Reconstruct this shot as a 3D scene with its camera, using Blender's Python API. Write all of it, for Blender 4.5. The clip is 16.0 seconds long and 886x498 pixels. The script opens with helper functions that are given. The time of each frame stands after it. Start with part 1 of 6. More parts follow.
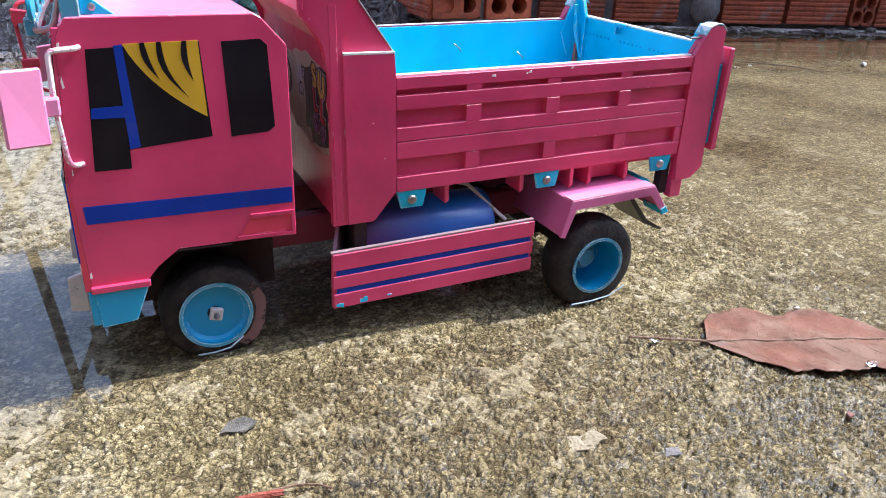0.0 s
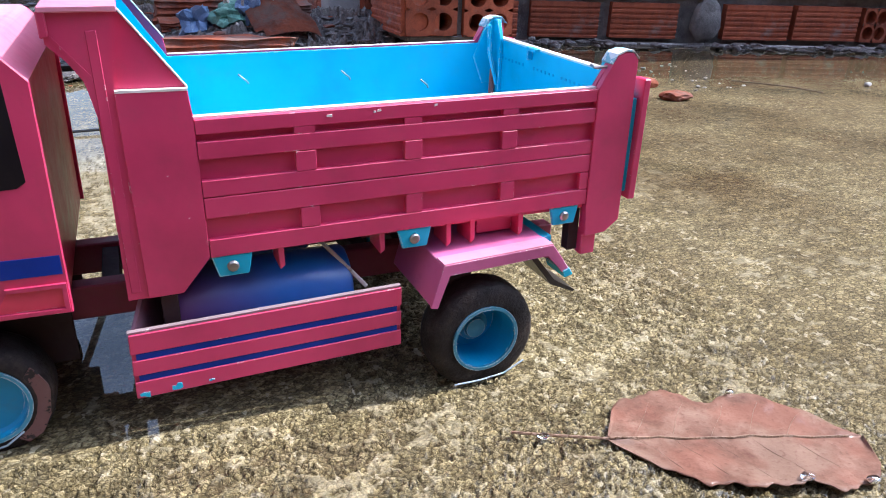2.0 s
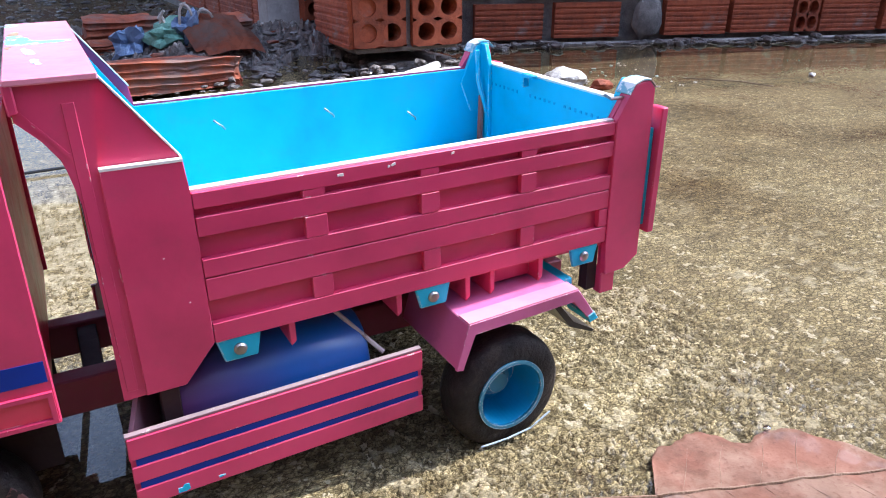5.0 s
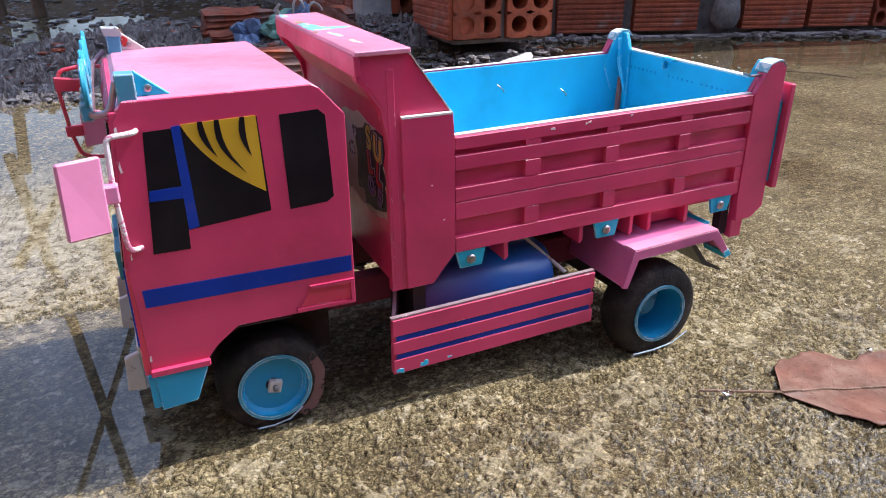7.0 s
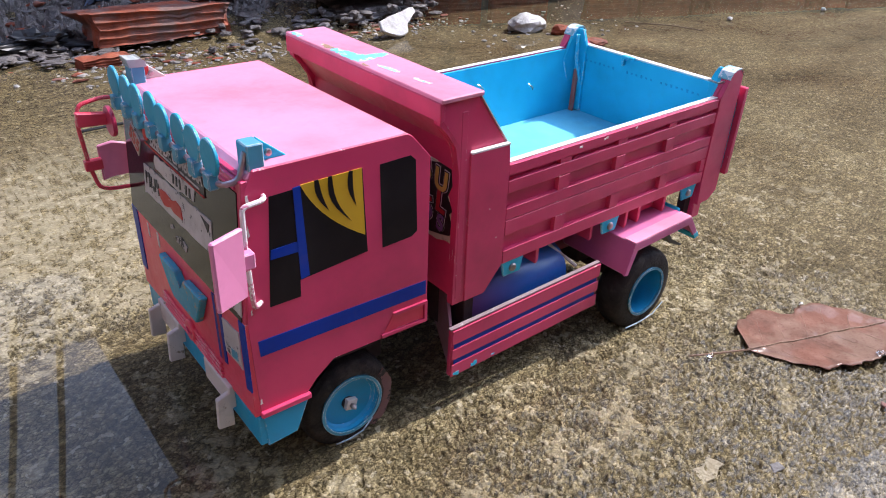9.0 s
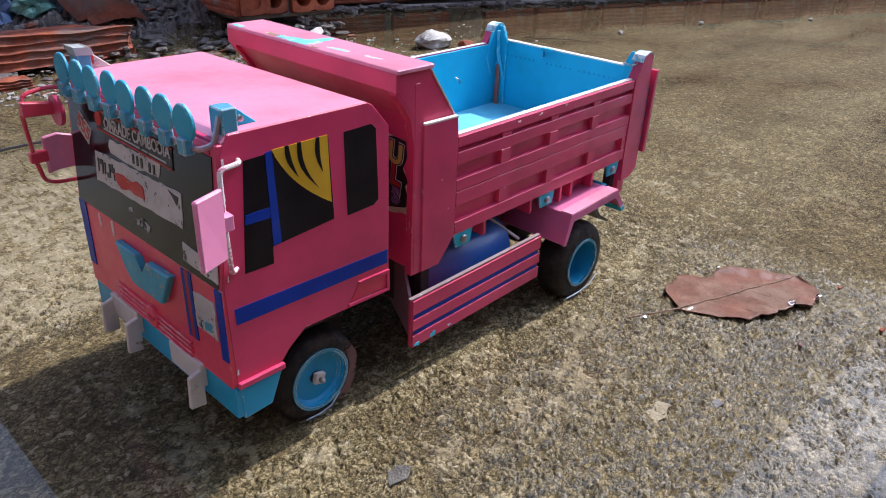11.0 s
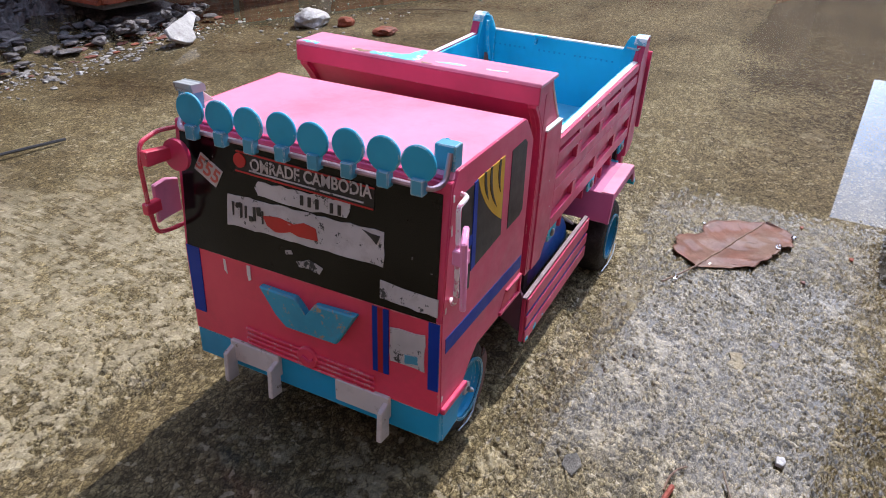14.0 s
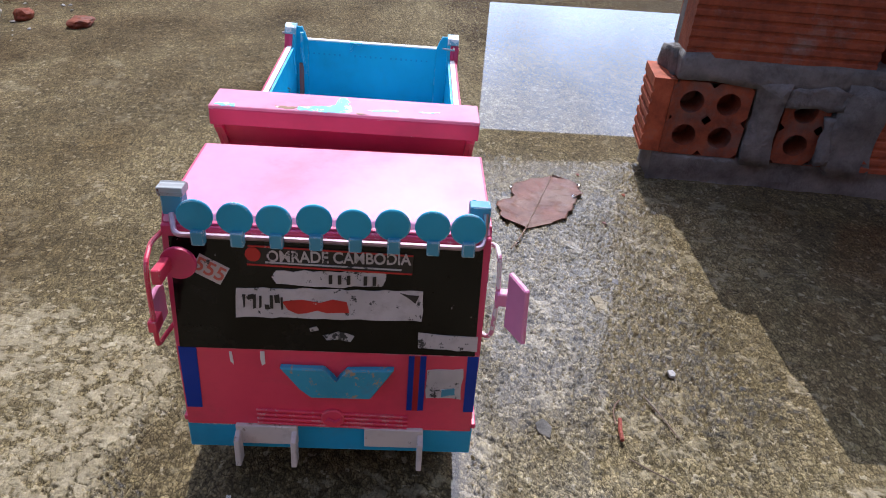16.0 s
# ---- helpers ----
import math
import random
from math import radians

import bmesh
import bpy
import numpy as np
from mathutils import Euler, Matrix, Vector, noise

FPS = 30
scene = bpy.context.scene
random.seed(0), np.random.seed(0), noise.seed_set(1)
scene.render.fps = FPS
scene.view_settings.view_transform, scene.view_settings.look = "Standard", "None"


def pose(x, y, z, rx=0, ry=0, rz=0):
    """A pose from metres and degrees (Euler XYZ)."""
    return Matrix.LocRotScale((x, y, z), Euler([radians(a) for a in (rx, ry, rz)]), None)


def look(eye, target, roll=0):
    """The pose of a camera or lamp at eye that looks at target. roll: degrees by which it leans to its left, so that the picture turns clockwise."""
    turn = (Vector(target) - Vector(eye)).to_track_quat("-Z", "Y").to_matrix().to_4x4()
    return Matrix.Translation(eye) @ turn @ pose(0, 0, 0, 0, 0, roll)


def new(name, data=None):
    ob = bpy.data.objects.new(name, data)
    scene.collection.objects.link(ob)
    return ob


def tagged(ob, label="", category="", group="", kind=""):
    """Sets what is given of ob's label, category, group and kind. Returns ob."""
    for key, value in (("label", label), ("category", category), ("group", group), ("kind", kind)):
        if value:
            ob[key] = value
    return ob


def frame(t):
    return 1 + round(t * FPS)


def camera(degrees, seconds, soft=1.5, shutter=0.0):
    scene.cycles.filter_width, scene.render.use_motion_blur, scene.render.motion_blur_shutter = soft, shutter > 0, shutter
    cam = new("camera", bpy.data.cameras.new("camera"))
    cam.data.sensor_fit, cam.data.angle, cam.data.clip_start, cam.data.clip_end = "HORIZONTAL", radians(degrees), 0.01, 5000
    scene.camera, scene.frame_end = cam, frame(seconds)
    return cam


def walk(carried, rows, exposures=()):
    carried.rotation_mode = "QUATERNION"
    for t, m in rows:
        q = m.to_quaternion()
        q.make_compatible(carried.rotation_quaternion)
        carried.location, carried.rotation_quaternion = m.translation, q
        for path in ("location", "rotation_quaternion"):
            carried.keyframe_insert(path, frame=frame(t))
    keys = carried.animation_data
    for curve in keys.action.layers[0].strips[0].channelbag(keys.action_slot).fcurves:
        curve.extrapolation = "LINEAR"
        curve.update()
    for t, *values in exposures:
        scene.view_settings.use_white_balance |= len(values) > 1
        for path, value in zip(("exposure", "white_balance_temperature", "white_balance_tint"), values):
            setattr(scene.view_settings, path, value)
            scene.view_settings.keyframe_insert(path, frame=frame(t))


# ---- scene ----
# One unit of the plan is 11.5 cm; the plan's x runs from the truck's front to its rear, y across it, z up.
U = 0.115
cam = camera(63.73, 16.0, soft=1.0)
# path rows
ROWS = [
    (0, (0.2350, -2.7522, 1.7814), (1.0312, -1.1134, 0.9566), 2.27),
    (0.5, (0.3785, -2.7481, 1.7839), (1.0819, -1.0582, 0.9781), 1.68),
    (1, (0.6831, -2.6433, 1.7553), (1.3047, -0.9305, 0.9308), 2.41),
    (1.5, (0.9883, -2.5638, 1.7500), (1.5834, -0.8335, 0.9425), 1.80),
    (2, (1.1564, -2.4508, 1.7759), (1.9043, -0.7742, 0.9824), 2.00),
    (2.5, (1.0424, -2.4168, 1.8222), (1.9061, -0.7924, 1.0379), 0.40),
    (3, (1.1756, -2.2573, 1.8267), (2.0894, -0.6639, 1.0353), 1.18),
    (3.2, (1.2680, -2.1000, 1.8129), (2.2023, -0.5207, 1.0175), 1.06),
    (5.3, (0.9505, -2.0494, 1.8762), (1.8099, -0.4242, 1.0885), -0.65),
    (5.5, (0.8868, -2.1488, 1.8428), (1.7001, -0.4797, 1.0995), -1.66),
    (6, (0.6128, -2.2502, 1.8921), (1.3992, -0.5834, 1.1152), -1.81),
    (6.5, (0.3323, -2.3834, 1.9253), (1.1007, -0.7125, 1.1394), -0.65),
    (7, (0.1356, -2.4889, 1.9438), (0.8963, -0.8240, 1.1379), -0.29),
    (7.5, (0.0712, -2.4528, 1.9739), (0.8654, -0.8157, 1.1438), -0.14),
    (8, (-0.0619, -2.3719, 2.2049), (0.9118, -0.8722, 1.3090), 1.02),
    (8.5, (-0.5848, -2.1987, 2.3664), (0.4360, -0.7535, 1.4341), 1.11),
    (8.7, (-0.6510, -2.1049, 2.3864), (0.4082, -0.7055, 1.4275), 1.71),
    (10.8, (-1.1485, -1.9489, 2.3173), (0.1420, -0.7494, 1.3709), 2.74),
    (11, (-1.0530, -2.0884, 2.2062), (0.2709, -0.8821, 1.3161), 2.22),
    (11.5, (-1.0262, -2.1487, 2.1751), (0.2504, -0.8171, 1.4025), 2.52),
    (12, (-0.9625, -2.0265, 2.1808), (0.3197, -0.6875, 1.4304), 3.11),
    (12.5, (-1.0150, -2.0157, 2.2055), (0.2822, -0.7198, 1.4070), 3.44),
    (13, (-0.9494, -1.9272, 2.4921), (0.3968, -0.8104, 1.5222), 2.73),
    (13.5, (-1.5117, -1.4307, 2.3624), (-0.0358, -0.5221, 1.3643), 3.23),
    (14, (-1.8661, -0.9331, 2.3791), (-0.2905, -0.1652, 1.4158), 2.27),
    (14.5, (-1.8967, -0.8256, 2.3965), (-0.2561, -0.2193, 1.4265), 4.52),
    (15, (-2.0378, -0.6446, 2.5376), (-0.3812, -0.1087, 1.5535), 4.04),
    (15.5, (-2.2494, -0.2485, 2.7722), (-0.5376, 0.0120, 1.7713), 4.50),
    (16, (-2.2115, 0.3292, 2.8162), (-0.5153, 0.2235, 1.7618), 4.45),
]
# end rows
walk(cam, [(t, look(Vector(e) * U, Vector(g) * U, r)) for t, e, g, r in ROWS],
     [(0.0, 0.80, 6200, 11), (2.0, 0.84, 6200, 12), (3.2, 0.95, 6200, 12), (5.5, 0.94, 6200, 13), (6.5, 0.62, 6300, 15), (8.0, 0.46, 6500, 15), (8.7, 0.40, 6450, 15), (10.8, 0.14, 6400, 14), (11.5, 0.26, 6400, 14), (12.3, 0.40, 6400, 14), (13.0, 0.38, 6400, 14), (14.0, 0.16, 6350, 14), (16.0, 0.07, 6200, 15)])

# ---- light ----
SUN_AZ, SUN_EL = radians(-2.5), radians(52.0)
world = bpy.data.worlds.new("sky")
scene.world = world
world.use_nodes = True
wn = world.node_tree.nodes
wl = world.node_tree.links
bg = wn["Background"]
sky = wn.new("ShaderNodeTexSky")
sky.sky_type = "NISHITA"
sky.sun_disc = False
sky.sun_elevation = SUN_EL
sky.sun_rotation = radians(90.0) - SUN_AZ
sky.dust_density = 1.8
sky.ozone_density = 2.5
# thin clouds over the blue
tc = wn.new("ShaderNodeTexCoord")
cn = wn.new("ShaderNodeTexNoise")
cn.inputs["Scale"].default_value = 3.0
cn.inputs["Detail"].default_value = 6.0
cr = wn.new("ShaderNodeValToRGB")
cr.color_ramp.elements[0].position = 0.42
cr.color_ramp.elements[1].position = 0.64
mx = wn.new("ShaderNodeMix")
mx.data_type = "RGBA"
mx.blend_type = "ADD"
wl.new(tc.outputs["Generated"], cn.inputs["Vector"])
wl.new(cn.outputs["Fac"], cr.inputs["Fac"])
wl.new(cr.outputs["Color"], mx.inputs["Factor"])
wl.new(sky.outputs["Color"], mx.inputs["A"])
mx.inputs["B"].default_value = (3.3, 4.2, 6.2, 1.0)
# the thin cloud glows round the sun
aim = wn.new("ShaderNodeVectorMath")
aim.operation = "DOT_PRODUCT"
aim.inputs[1].default_value = (math.cos(SUN_AZ) * math.cos(SUN_EL), math.sin(SUN_AZ) * math.cos(SUN_EL), math.sin(SUN_EL))
wl.new(tc.outputs["Generated"], aim.inputs[0])
au = wn.new("ShaderNodeMapRange")
au.interpolation_type = "SMOOTHERSTEP"
au.inputs["From Min"].default_value = math.cos(radians(40.0))
au.inputs["From Max"].default_value = math.cos(radians(8.0))
wl.new(aim.outputs["Value"], au.inputs["Value"])
veil = wn.new("ShaderNodeMix")
veil.data_type = "RGBA"
veil.blend_type = "ADD"
wl.new(au.outputs["Result"], veil.inputs["Factor"])
wl.new(mx.outputs["Result"], veil.inputs["A"])
veil.inputs["B"].default_value = (11.5, 13.5, 17.5, 1.0)
# and a bank of cloud stands low under it
flat_sun = wn.new("ShaderNodeVectorMath")
flat_sun.operation = "DOT_PRODUCT"
flat_sun.inputs[1].default_value = (math.cos(SUN_AZ) * 0.966, math.sin(SUN_AZ) * 0.966, 0.259)
wl.new(tc.outputs["Generated"], flat_sun.inputs[0])
low = wn.new("ShaderNodeMapRange")
low.interpolation_type = "SMOOTHERSTEP"
low.inputs["From Min"].default_value = math.cos(radians(34.0))
low.inputs["From Max"].default_value = math.cos(radians(10.0))
wl.new(flat_sun.outputs["Value"], low.inputs["Value"])
puff = wn.new("ShaderNodeMapRange")
puff.inputs["From Min"].default_value = 0.40
puff.inputs["From Max"].default_value = 0.62
puff.inputs["To Min"].default_value = 0.35
wl.new(cn.outputs["Fac"], puff.inputs["Value"])
both_f = wn.new("ShaderNodeMath")
both_f.operation = "MULTIPLY"
wl.new(low.outputs["Result"], both_f.inputs[0])
wl.new(puff.outputs["Result"], both_f.inputs[1])
bank = wn.new("ShaderNodeMix")
bank.data_type = "RGBA"
bank.blend_type = "ADD"
wl.new(both_f.outputs["Value"], bank.inputs["Factor"])
wl.new(veil.outputs["Result"], bank.inputs["A"])
bank.inputs["B"].default_value = (4.8, 7.0, 11.0, 1.0)
wl.new(bank.outputs["Result"], bg.inputs["Color"])
bg.inputs["Strength"].default_value = 0.16
sun = new("sun", bpy.data.lights.new("sun", "SUN"))
sun.data.energy = 4.3
sun.data.angle = 0.0
sun.data.color = (1.0, 0.965, 0.93)
sun.matrix_world = look((math.cos(SUN_AZ) * math.cos(SUN_EL) * 20, math.sin(SUN_AZ) * math.cos(SUN_EL) * 20, math.sin(SUN_EL) * 20), (0, 0, 0))


# ---- materials ----
def material(name):
    m = bpy.data.materials.new(name)
    m.use_nodes = True
    return m, m.node_tree.nodes, m.node_tree.links, m.node_tree.nodes["Principled BSDF"]


def noise_node(n, l, scale, detail=4.0, rough=0.55, coord="Object"):
    t = n.new("ShaderNodeTexCoord")
    k = n.new("ShaderNodeTexNoise")
    k.inputs["Scale"].default_value = scale
    k.inputs["Detail"].default_value = detail
    k.inputs["Roughness"].default_value = rough
    l.new(t.outputs[coord], k.inputs["Vector"])
    return k.outputs["Fac"]


def ramp(n, l, fac, stops):
    r = n.new("ShaderNodeValToRGB")
    e = r.color_ramp.elements
    e[0].position, e[0].color = stops[0][0], (*stops[0][1], 1)
    e[1].position, e[1].color = stops[-1][0], (*stops[-1][1], 1)
    for p, c in stops[1:-1]:
        x = e.new(p)
        x.color = (*c, 1)
    l.new(fac, r.inputs["Fac"])
    return r.outputs["Color"]


def blend(n, l, fac, a, b, mode="MIX"):
    m = n.new("ShaderNodeMix")
    m.data_type = "RGBA"
    m.blend_type = mode
    for sock, v in (("Factor", fac), ("A", a), ("B", b)):
        if isinstance(v, (int, float)):
            m.inputs[sock].default_value = v
        elif isinstance(v, tuple):
            m.inputs[sock].default_value = (*v, 1)
        else:
            l.new(v, m.inputs[sock])
    return m.outputs["Result"]


def bump(n, l, p, height, strength=0.3, dist=0.001):
    b = n.new("ShaderNodeBump")
    b.inputs["Strength"].default_value = strength
    b.inputs["Distance"].default_value = dist
    l.new(height, b.inputs["Height"])
    l.new(b.outputs["Normal"], p.inputs["Normal"])


def paint(name, colour, rough=0.42, wear=(0.75, 0.72, 0.7), amount=0.0, dirt=0.18, coat=0.0, relief=0.25, gloss=0.5, edge=0.0):
    """Hand-brushed paint on board: brush streaks, dull patches, dirt and a few chips."""
    m, n, l, p = material(name)
    big = noise_node(n, l, 18.0, 5.0)
    fine = noise_node(n, l, 260.0, 4.0)
    mid = noise_node(n, l, 70.0, 6.0, 0.7)
    dark = tuple(c * 0.72 for c in colour)
    pale = tuple(min(1.0, c * 1.12 + 0.01) for c in colour)
    c = ramp(n, l, big, [(0.3, dark), (0.5, colour), (0.75, pale)])
    c = blend(n, l, ramp(n, l, mid, [(0.55, (0, 0, 0)), (0.8, (dirt, dirt, dirt))]), c, (0.16, 0.11, 0.08))
    if amount:
        chip = noise_node(n, l, 120.0, 8.0, 0.75)
        c = blend(n, l, ramp(n, l, chip, [(1.0 - amount, (0, 0, 0)), (1.02 - amount, (1, 1, 1))]), c, wear)
    if edge:
        # paint knocked off along the corners
        bv = n.new("ShaderNodeBevel")
        bv.samples = 3
        bv.inputs["Radius"].default_value = 0.0007
        geo = n.new("ShaderNodeNewGeometry")
        dot = n.new("ShaderNodeVectorMath")
        dot.operation = "DOT_PRODUCT"
        l.new(bv.outputs["Normal"], dot.inputs[0])
        l.new(geo.outputs["Normal"], dot.inputs[1])
        rub = ramp(n, l, dot.outputs["Value"], [(0.90, (1, 1, 1)), (0.97, (0, 0, 0))])
        worn_off = ramp(n, l, noise_node(n, l, 85.0, 6.0, 0.75), [(0.62 - edge * 0.2, (0, 0, 0)), (0.66 - edge * 0.2, (1, 1, 1))])
        c = blend(n, l, blend(n, l, 1.0, rub, worn_off, "MULTIPLY"), c, wear)
    l.new(c, p.inputs["Base Color"])
    r = ramp(n, l, mid, [(0.3, (rough * 0.8,) * 3), (0.7, (min(1, rough * 1.35),) * 3)])
    l.new(r, p.inputs["Roughness"])
    p.inputs["Specular IOR Level"].default_value = gloss
    p.inputs["Coat Weight"].default_value = coat
    p.inputs["Coat Roughness"].default_value = 0.2
    bump(n, l, p, blend(n, l, 0.5, fine, mid), relief, 0.0004)
    return m


PINK = paint("pink_paint", (0.63, 0.042, 0.130), 0.4, amount=0.24, coat=0.15, edge=0.12)
LIGHT_PINK = paint("pale_pink_paint", (0.72, 0.24, 0.42), 0.45, amount=0.25, edge=0.5)
RED_PINK = paint("red_pink_paint", (0.74, 0.05, 0.105), 0.4, wear=(0.62, 0.45, 0.42), amount=0.26, coat=0.1, edge=0.6)
# pink paled for the sheen and sun on roof, hood and mudguard edge
LIT_PINK = paint("sunlit_pale_pink", (0.80, 0.275, 0.40), 0.55, wear=(0.84, 0.66, 0.72), amount=0.30, dirt=0.12, gloss=0.3, coat=0.7)
CYAN = paint("cyan_paint", (0.003, 0.46, 0.68), 0.45, amount=0.22, dirt=0.12, edge=0.55)
PALE_BLUE = paint("dusty_blue_paint", (0.06, 0.29, 0.42), 0.5, amount=0.28, edge=0.8)
NAVY = paint("navy_paint", (0.003, 0.035, 0.31), 0.45, gloss=0.25, wear=(0.5, 0.05, 0.12), amount=0.22)
RED = paint("red_stripe", (0.42, 0.006, 0.012), 0.45)
BLACK = paint("black_paint", (0.008, 0.0055, 0.009), 0.34, wear=(0.45, 0.4, 0.4), amount=0.25, dirt=0.05, gloss=0.26)
SCREEN = paint("glossy_black_screen", (0.004, 0.0035, 0.0035), 0.14, wear=(0.4, 0.36, 0.35), amount=0.33, dirt=0.08, relief=0.03, gloss=0.22)
STENCIL = paint("faint_stencil_ink", (0.005, 0.33, 0.56), 0.5)
YELLOW = paint("yellow_paint", (0.62, 0.36, 0.015), 0.45, amount=0.22)
WHITE = paint("bare_board", (0.74, 0.70, 0.68), 0.6, wear=(0.5, 0.38, 0.3), amount=0.3)
GREY_WHITE = paint("grimy_white_paint", (0.60, 0.54, 0.50), 0.55, wear=(0.30, 0.24, 0.19), amount=0.40, dirt=0.45)
STICKER = paint("worn_sticker", (0.54, 0.50, 0.50), 0.5, wear=(0.03, 0.03, 0.03), amount=0.42, dirt=0.5)
WORN_SCRAP = paint("worn_sticker_remnant", (0.40, 0.37, 0.36), 0.6, wear=(0.02, 0.02, 0.02), amount=0.5, dirt=0.5)
STICKER_RED = paint("sticker_red", (0.50, 0.022, 0.016), 0.5, wear=(0.6, 0.55, 0.5), amount=0.34)
STICKER_BLACK = paint("sticker_black", (0.012, 0.01, 0.01), 0.45, wear=(0.5, 0.45, 0.4), amount=0.3)
FADED_RED = paint("faded_red_strip", (0.55, 0.12, 0.09), 0.5, amount=0.3)
PRINT_RED = paint("sticker_crimson_print", (0.46, 0.02, 0.03), 0.5, amount=0.28)
PRINT_VIOLET = paint("sticker_violet_print", (0.20, 0.09, 0.24), 0.5, amount=0.3)
OCHRE = paint("faded_ochre_print", (0.52, 0.36, 0.07), 0.5, amount=0.3)
PAPER = paint("old_paper", (0.54, 0.50, 0.35), 0.7, wear=(0.20, 0.15, 0.09), amount=0.38, dirt=0.4)


def rubber():
    m, n, l, p = material("tyre_rubber")
    a = noise_node(n, l, 60.0, 6.0, 0.7)
    b = noise_node(n, l, 14.0, 4.0)
    c = ramp(n, l, a, [(0.35, (0.008, 0.006, 0.006)), (0.52, (0.024, 0.019, 0.018)), (0.7, (0.075, 0.056, 0.048))])
    c = blend(n, l, ramp(n, l, b, [(0.58, (0, 0, 0)), (0.72, (0.5, 0.5, 0.5))]), c, (0.14, 0.07, 0.06))
    l.new(c, p.inputs["Base Color"])
    p.inputs["Roughness"].default_value = 0.6
    p.inputs["Specular IOR Level"].default_value = 0.25
    bump(n, l, p, noise_node(n, l, 110.0, 6.0, 0.7), 0.9, 0.0022)
    return m


def metal(name, colour, rough):
    m, n, l, p = material(name)
    a = noise_node(n, l, 90.0, 5.0)
    l.new(ramp(n, l, a, [(0.3, tuple(c * 0.5 for c in colour)), (0.7, colour)]), p.inputs["Base Color"])
    p.inputs["Metallic"].default_value = 0.9
    p.inputs["Roughness"].default_value = rough
    return m


DULL_EDGE = paint("dull_board_edge", (0.26, 0.19, 0.20), 0.7, wear=(0.5, 0.46, 0.45), amount=0.4)


def tank_paint():
    """Blue gloss, violet towards the cab: the bed's pink reflection put in colour."""
    m = paint("blue_tank_paint", (0.012, 0.115, 0.42), 0.34, dirt=0.1, gloss=0.6, coat=0.2)
    n, l = m.node_tree.nodes, m.node_tree.links
    p = n["Principled BSDF"]
    was = p.inputs["Base Color"].links[0].from_socket
    t = n.new("ShaderNodeTexCoord")
    xyz = n.new("ShaderNodeSeparateXYZ")
    l.new(t.outputs["Object"], xyz.inputs["Vector"])
    along = n.new("ShaderNodeMapRange")
    along.inputs["From Min"].default_value = 1.22 * U
    along.inputs["From Max"].default_value = 1.6 * U
    l.new(xyz.outputs["X"], along.inputs["Value"])
    l.new(blend(n, l, along.outputs["Result"], (0.13, 0.05, 0.17), was), p.inputs["Base Color"])
    return m


CYAN_TANK = tank_paint()
# cyan with the glare of the sunlit floor put into the colour
BED_FLOOR = paint("sun_paled_cyan_floor", (0.13, 0.55, 0.72), 0.55, wear=(0.55, 0.72, 0.76), amount=0.34, dirt=0.15)
RIM_BLUE = paint("deep_cyan_rim_paint", (0.004, 0.30, 0.55), 0.45, amount=0.22, dirt=0.25, edge=0.5)
BUMPER_BLUE = paint("bumper_cyan_paint", (0.006, 0.31, 0.54), 0.45, amount=0.24, dirt=0.2, edge=0.6)
LAMP_BLUE = paint("lamp_cyan_paint", (0.012, 0.335, 0.52), 0.5, amount=0.25, dirt=0.15, edge=0.4)
MUD_PINK = paint("dusty_mauve_paint", (0.60, 0.13, 0.29), 0.45, amount=0.25, edge=0.5)
CYAN_BARE = paint("bare_cyan_undercoat", (0.14, 0.60, 0.72), 0.5, wear=(0.80, 0.45, 0.55), amount=0.46)
BARE_BOARD = paint("bare_splintered_board", (0.30, 0.19, 0.11), 0.8, wear=(0.62, 0.50, 0.38), amount=0.46)
FADED_CYAN = paint("faded_cyan_scuff", (0.30, 0.58, 0.68), 0.6, wear=(0.78, 0.55, 0.62), amount=0.5)
PLUM = paint("plum_undercoat", (0.20, 0.09, 0.12), 0.6)
RAIL = paint("dull_red_rail_paint", (0.24, 0.03, 0.06), 0.55, dirt=0.4, amount=0.25)
RUBBER = rubber()
CHIPPED_WIRE = paint("chipped_wire_paint", (0.60, 0.22, 0.32), 0.45, wear=(0.75, 0.7, 0.7), amount=0.5)
SCUFFED = paint("scuffed_edge", (0.22, 0.45, 0.55), 0.6, wear=(0.72, 0.74, 0.75), amount=0.5)
BADGE = paint("stained_blue_badge", (0.035, 0.32, 0.47), 0.5, wear=(0.36, 0.27, 0.17), amount=0.42, dirt=0.5, edge=0.5)
TAPE = paint("grimy_tape", (0.36, 0.38, 0.37), 0.6, wear=(0.12, 0.05, 0.025), amount=0.45, dirt=0.5)
TORN = paint("torn_tyre_cord", (0.16, 0.075, 0.07), 0.7, wear=(0.02, 0.015, 0.015), amount=0.45)
STEEL = metal("worn_steel", (0.55, 0.5, 0.48), 0.35)
WIRE = metal("painted_wire", (0.62, 0.45, 0.5), 0.4)
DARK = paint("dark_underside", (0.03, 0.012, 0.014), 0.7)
MUDFLAP = paint("black_plastic_flap", (0.015, 0.014, 0.014), 0.35)


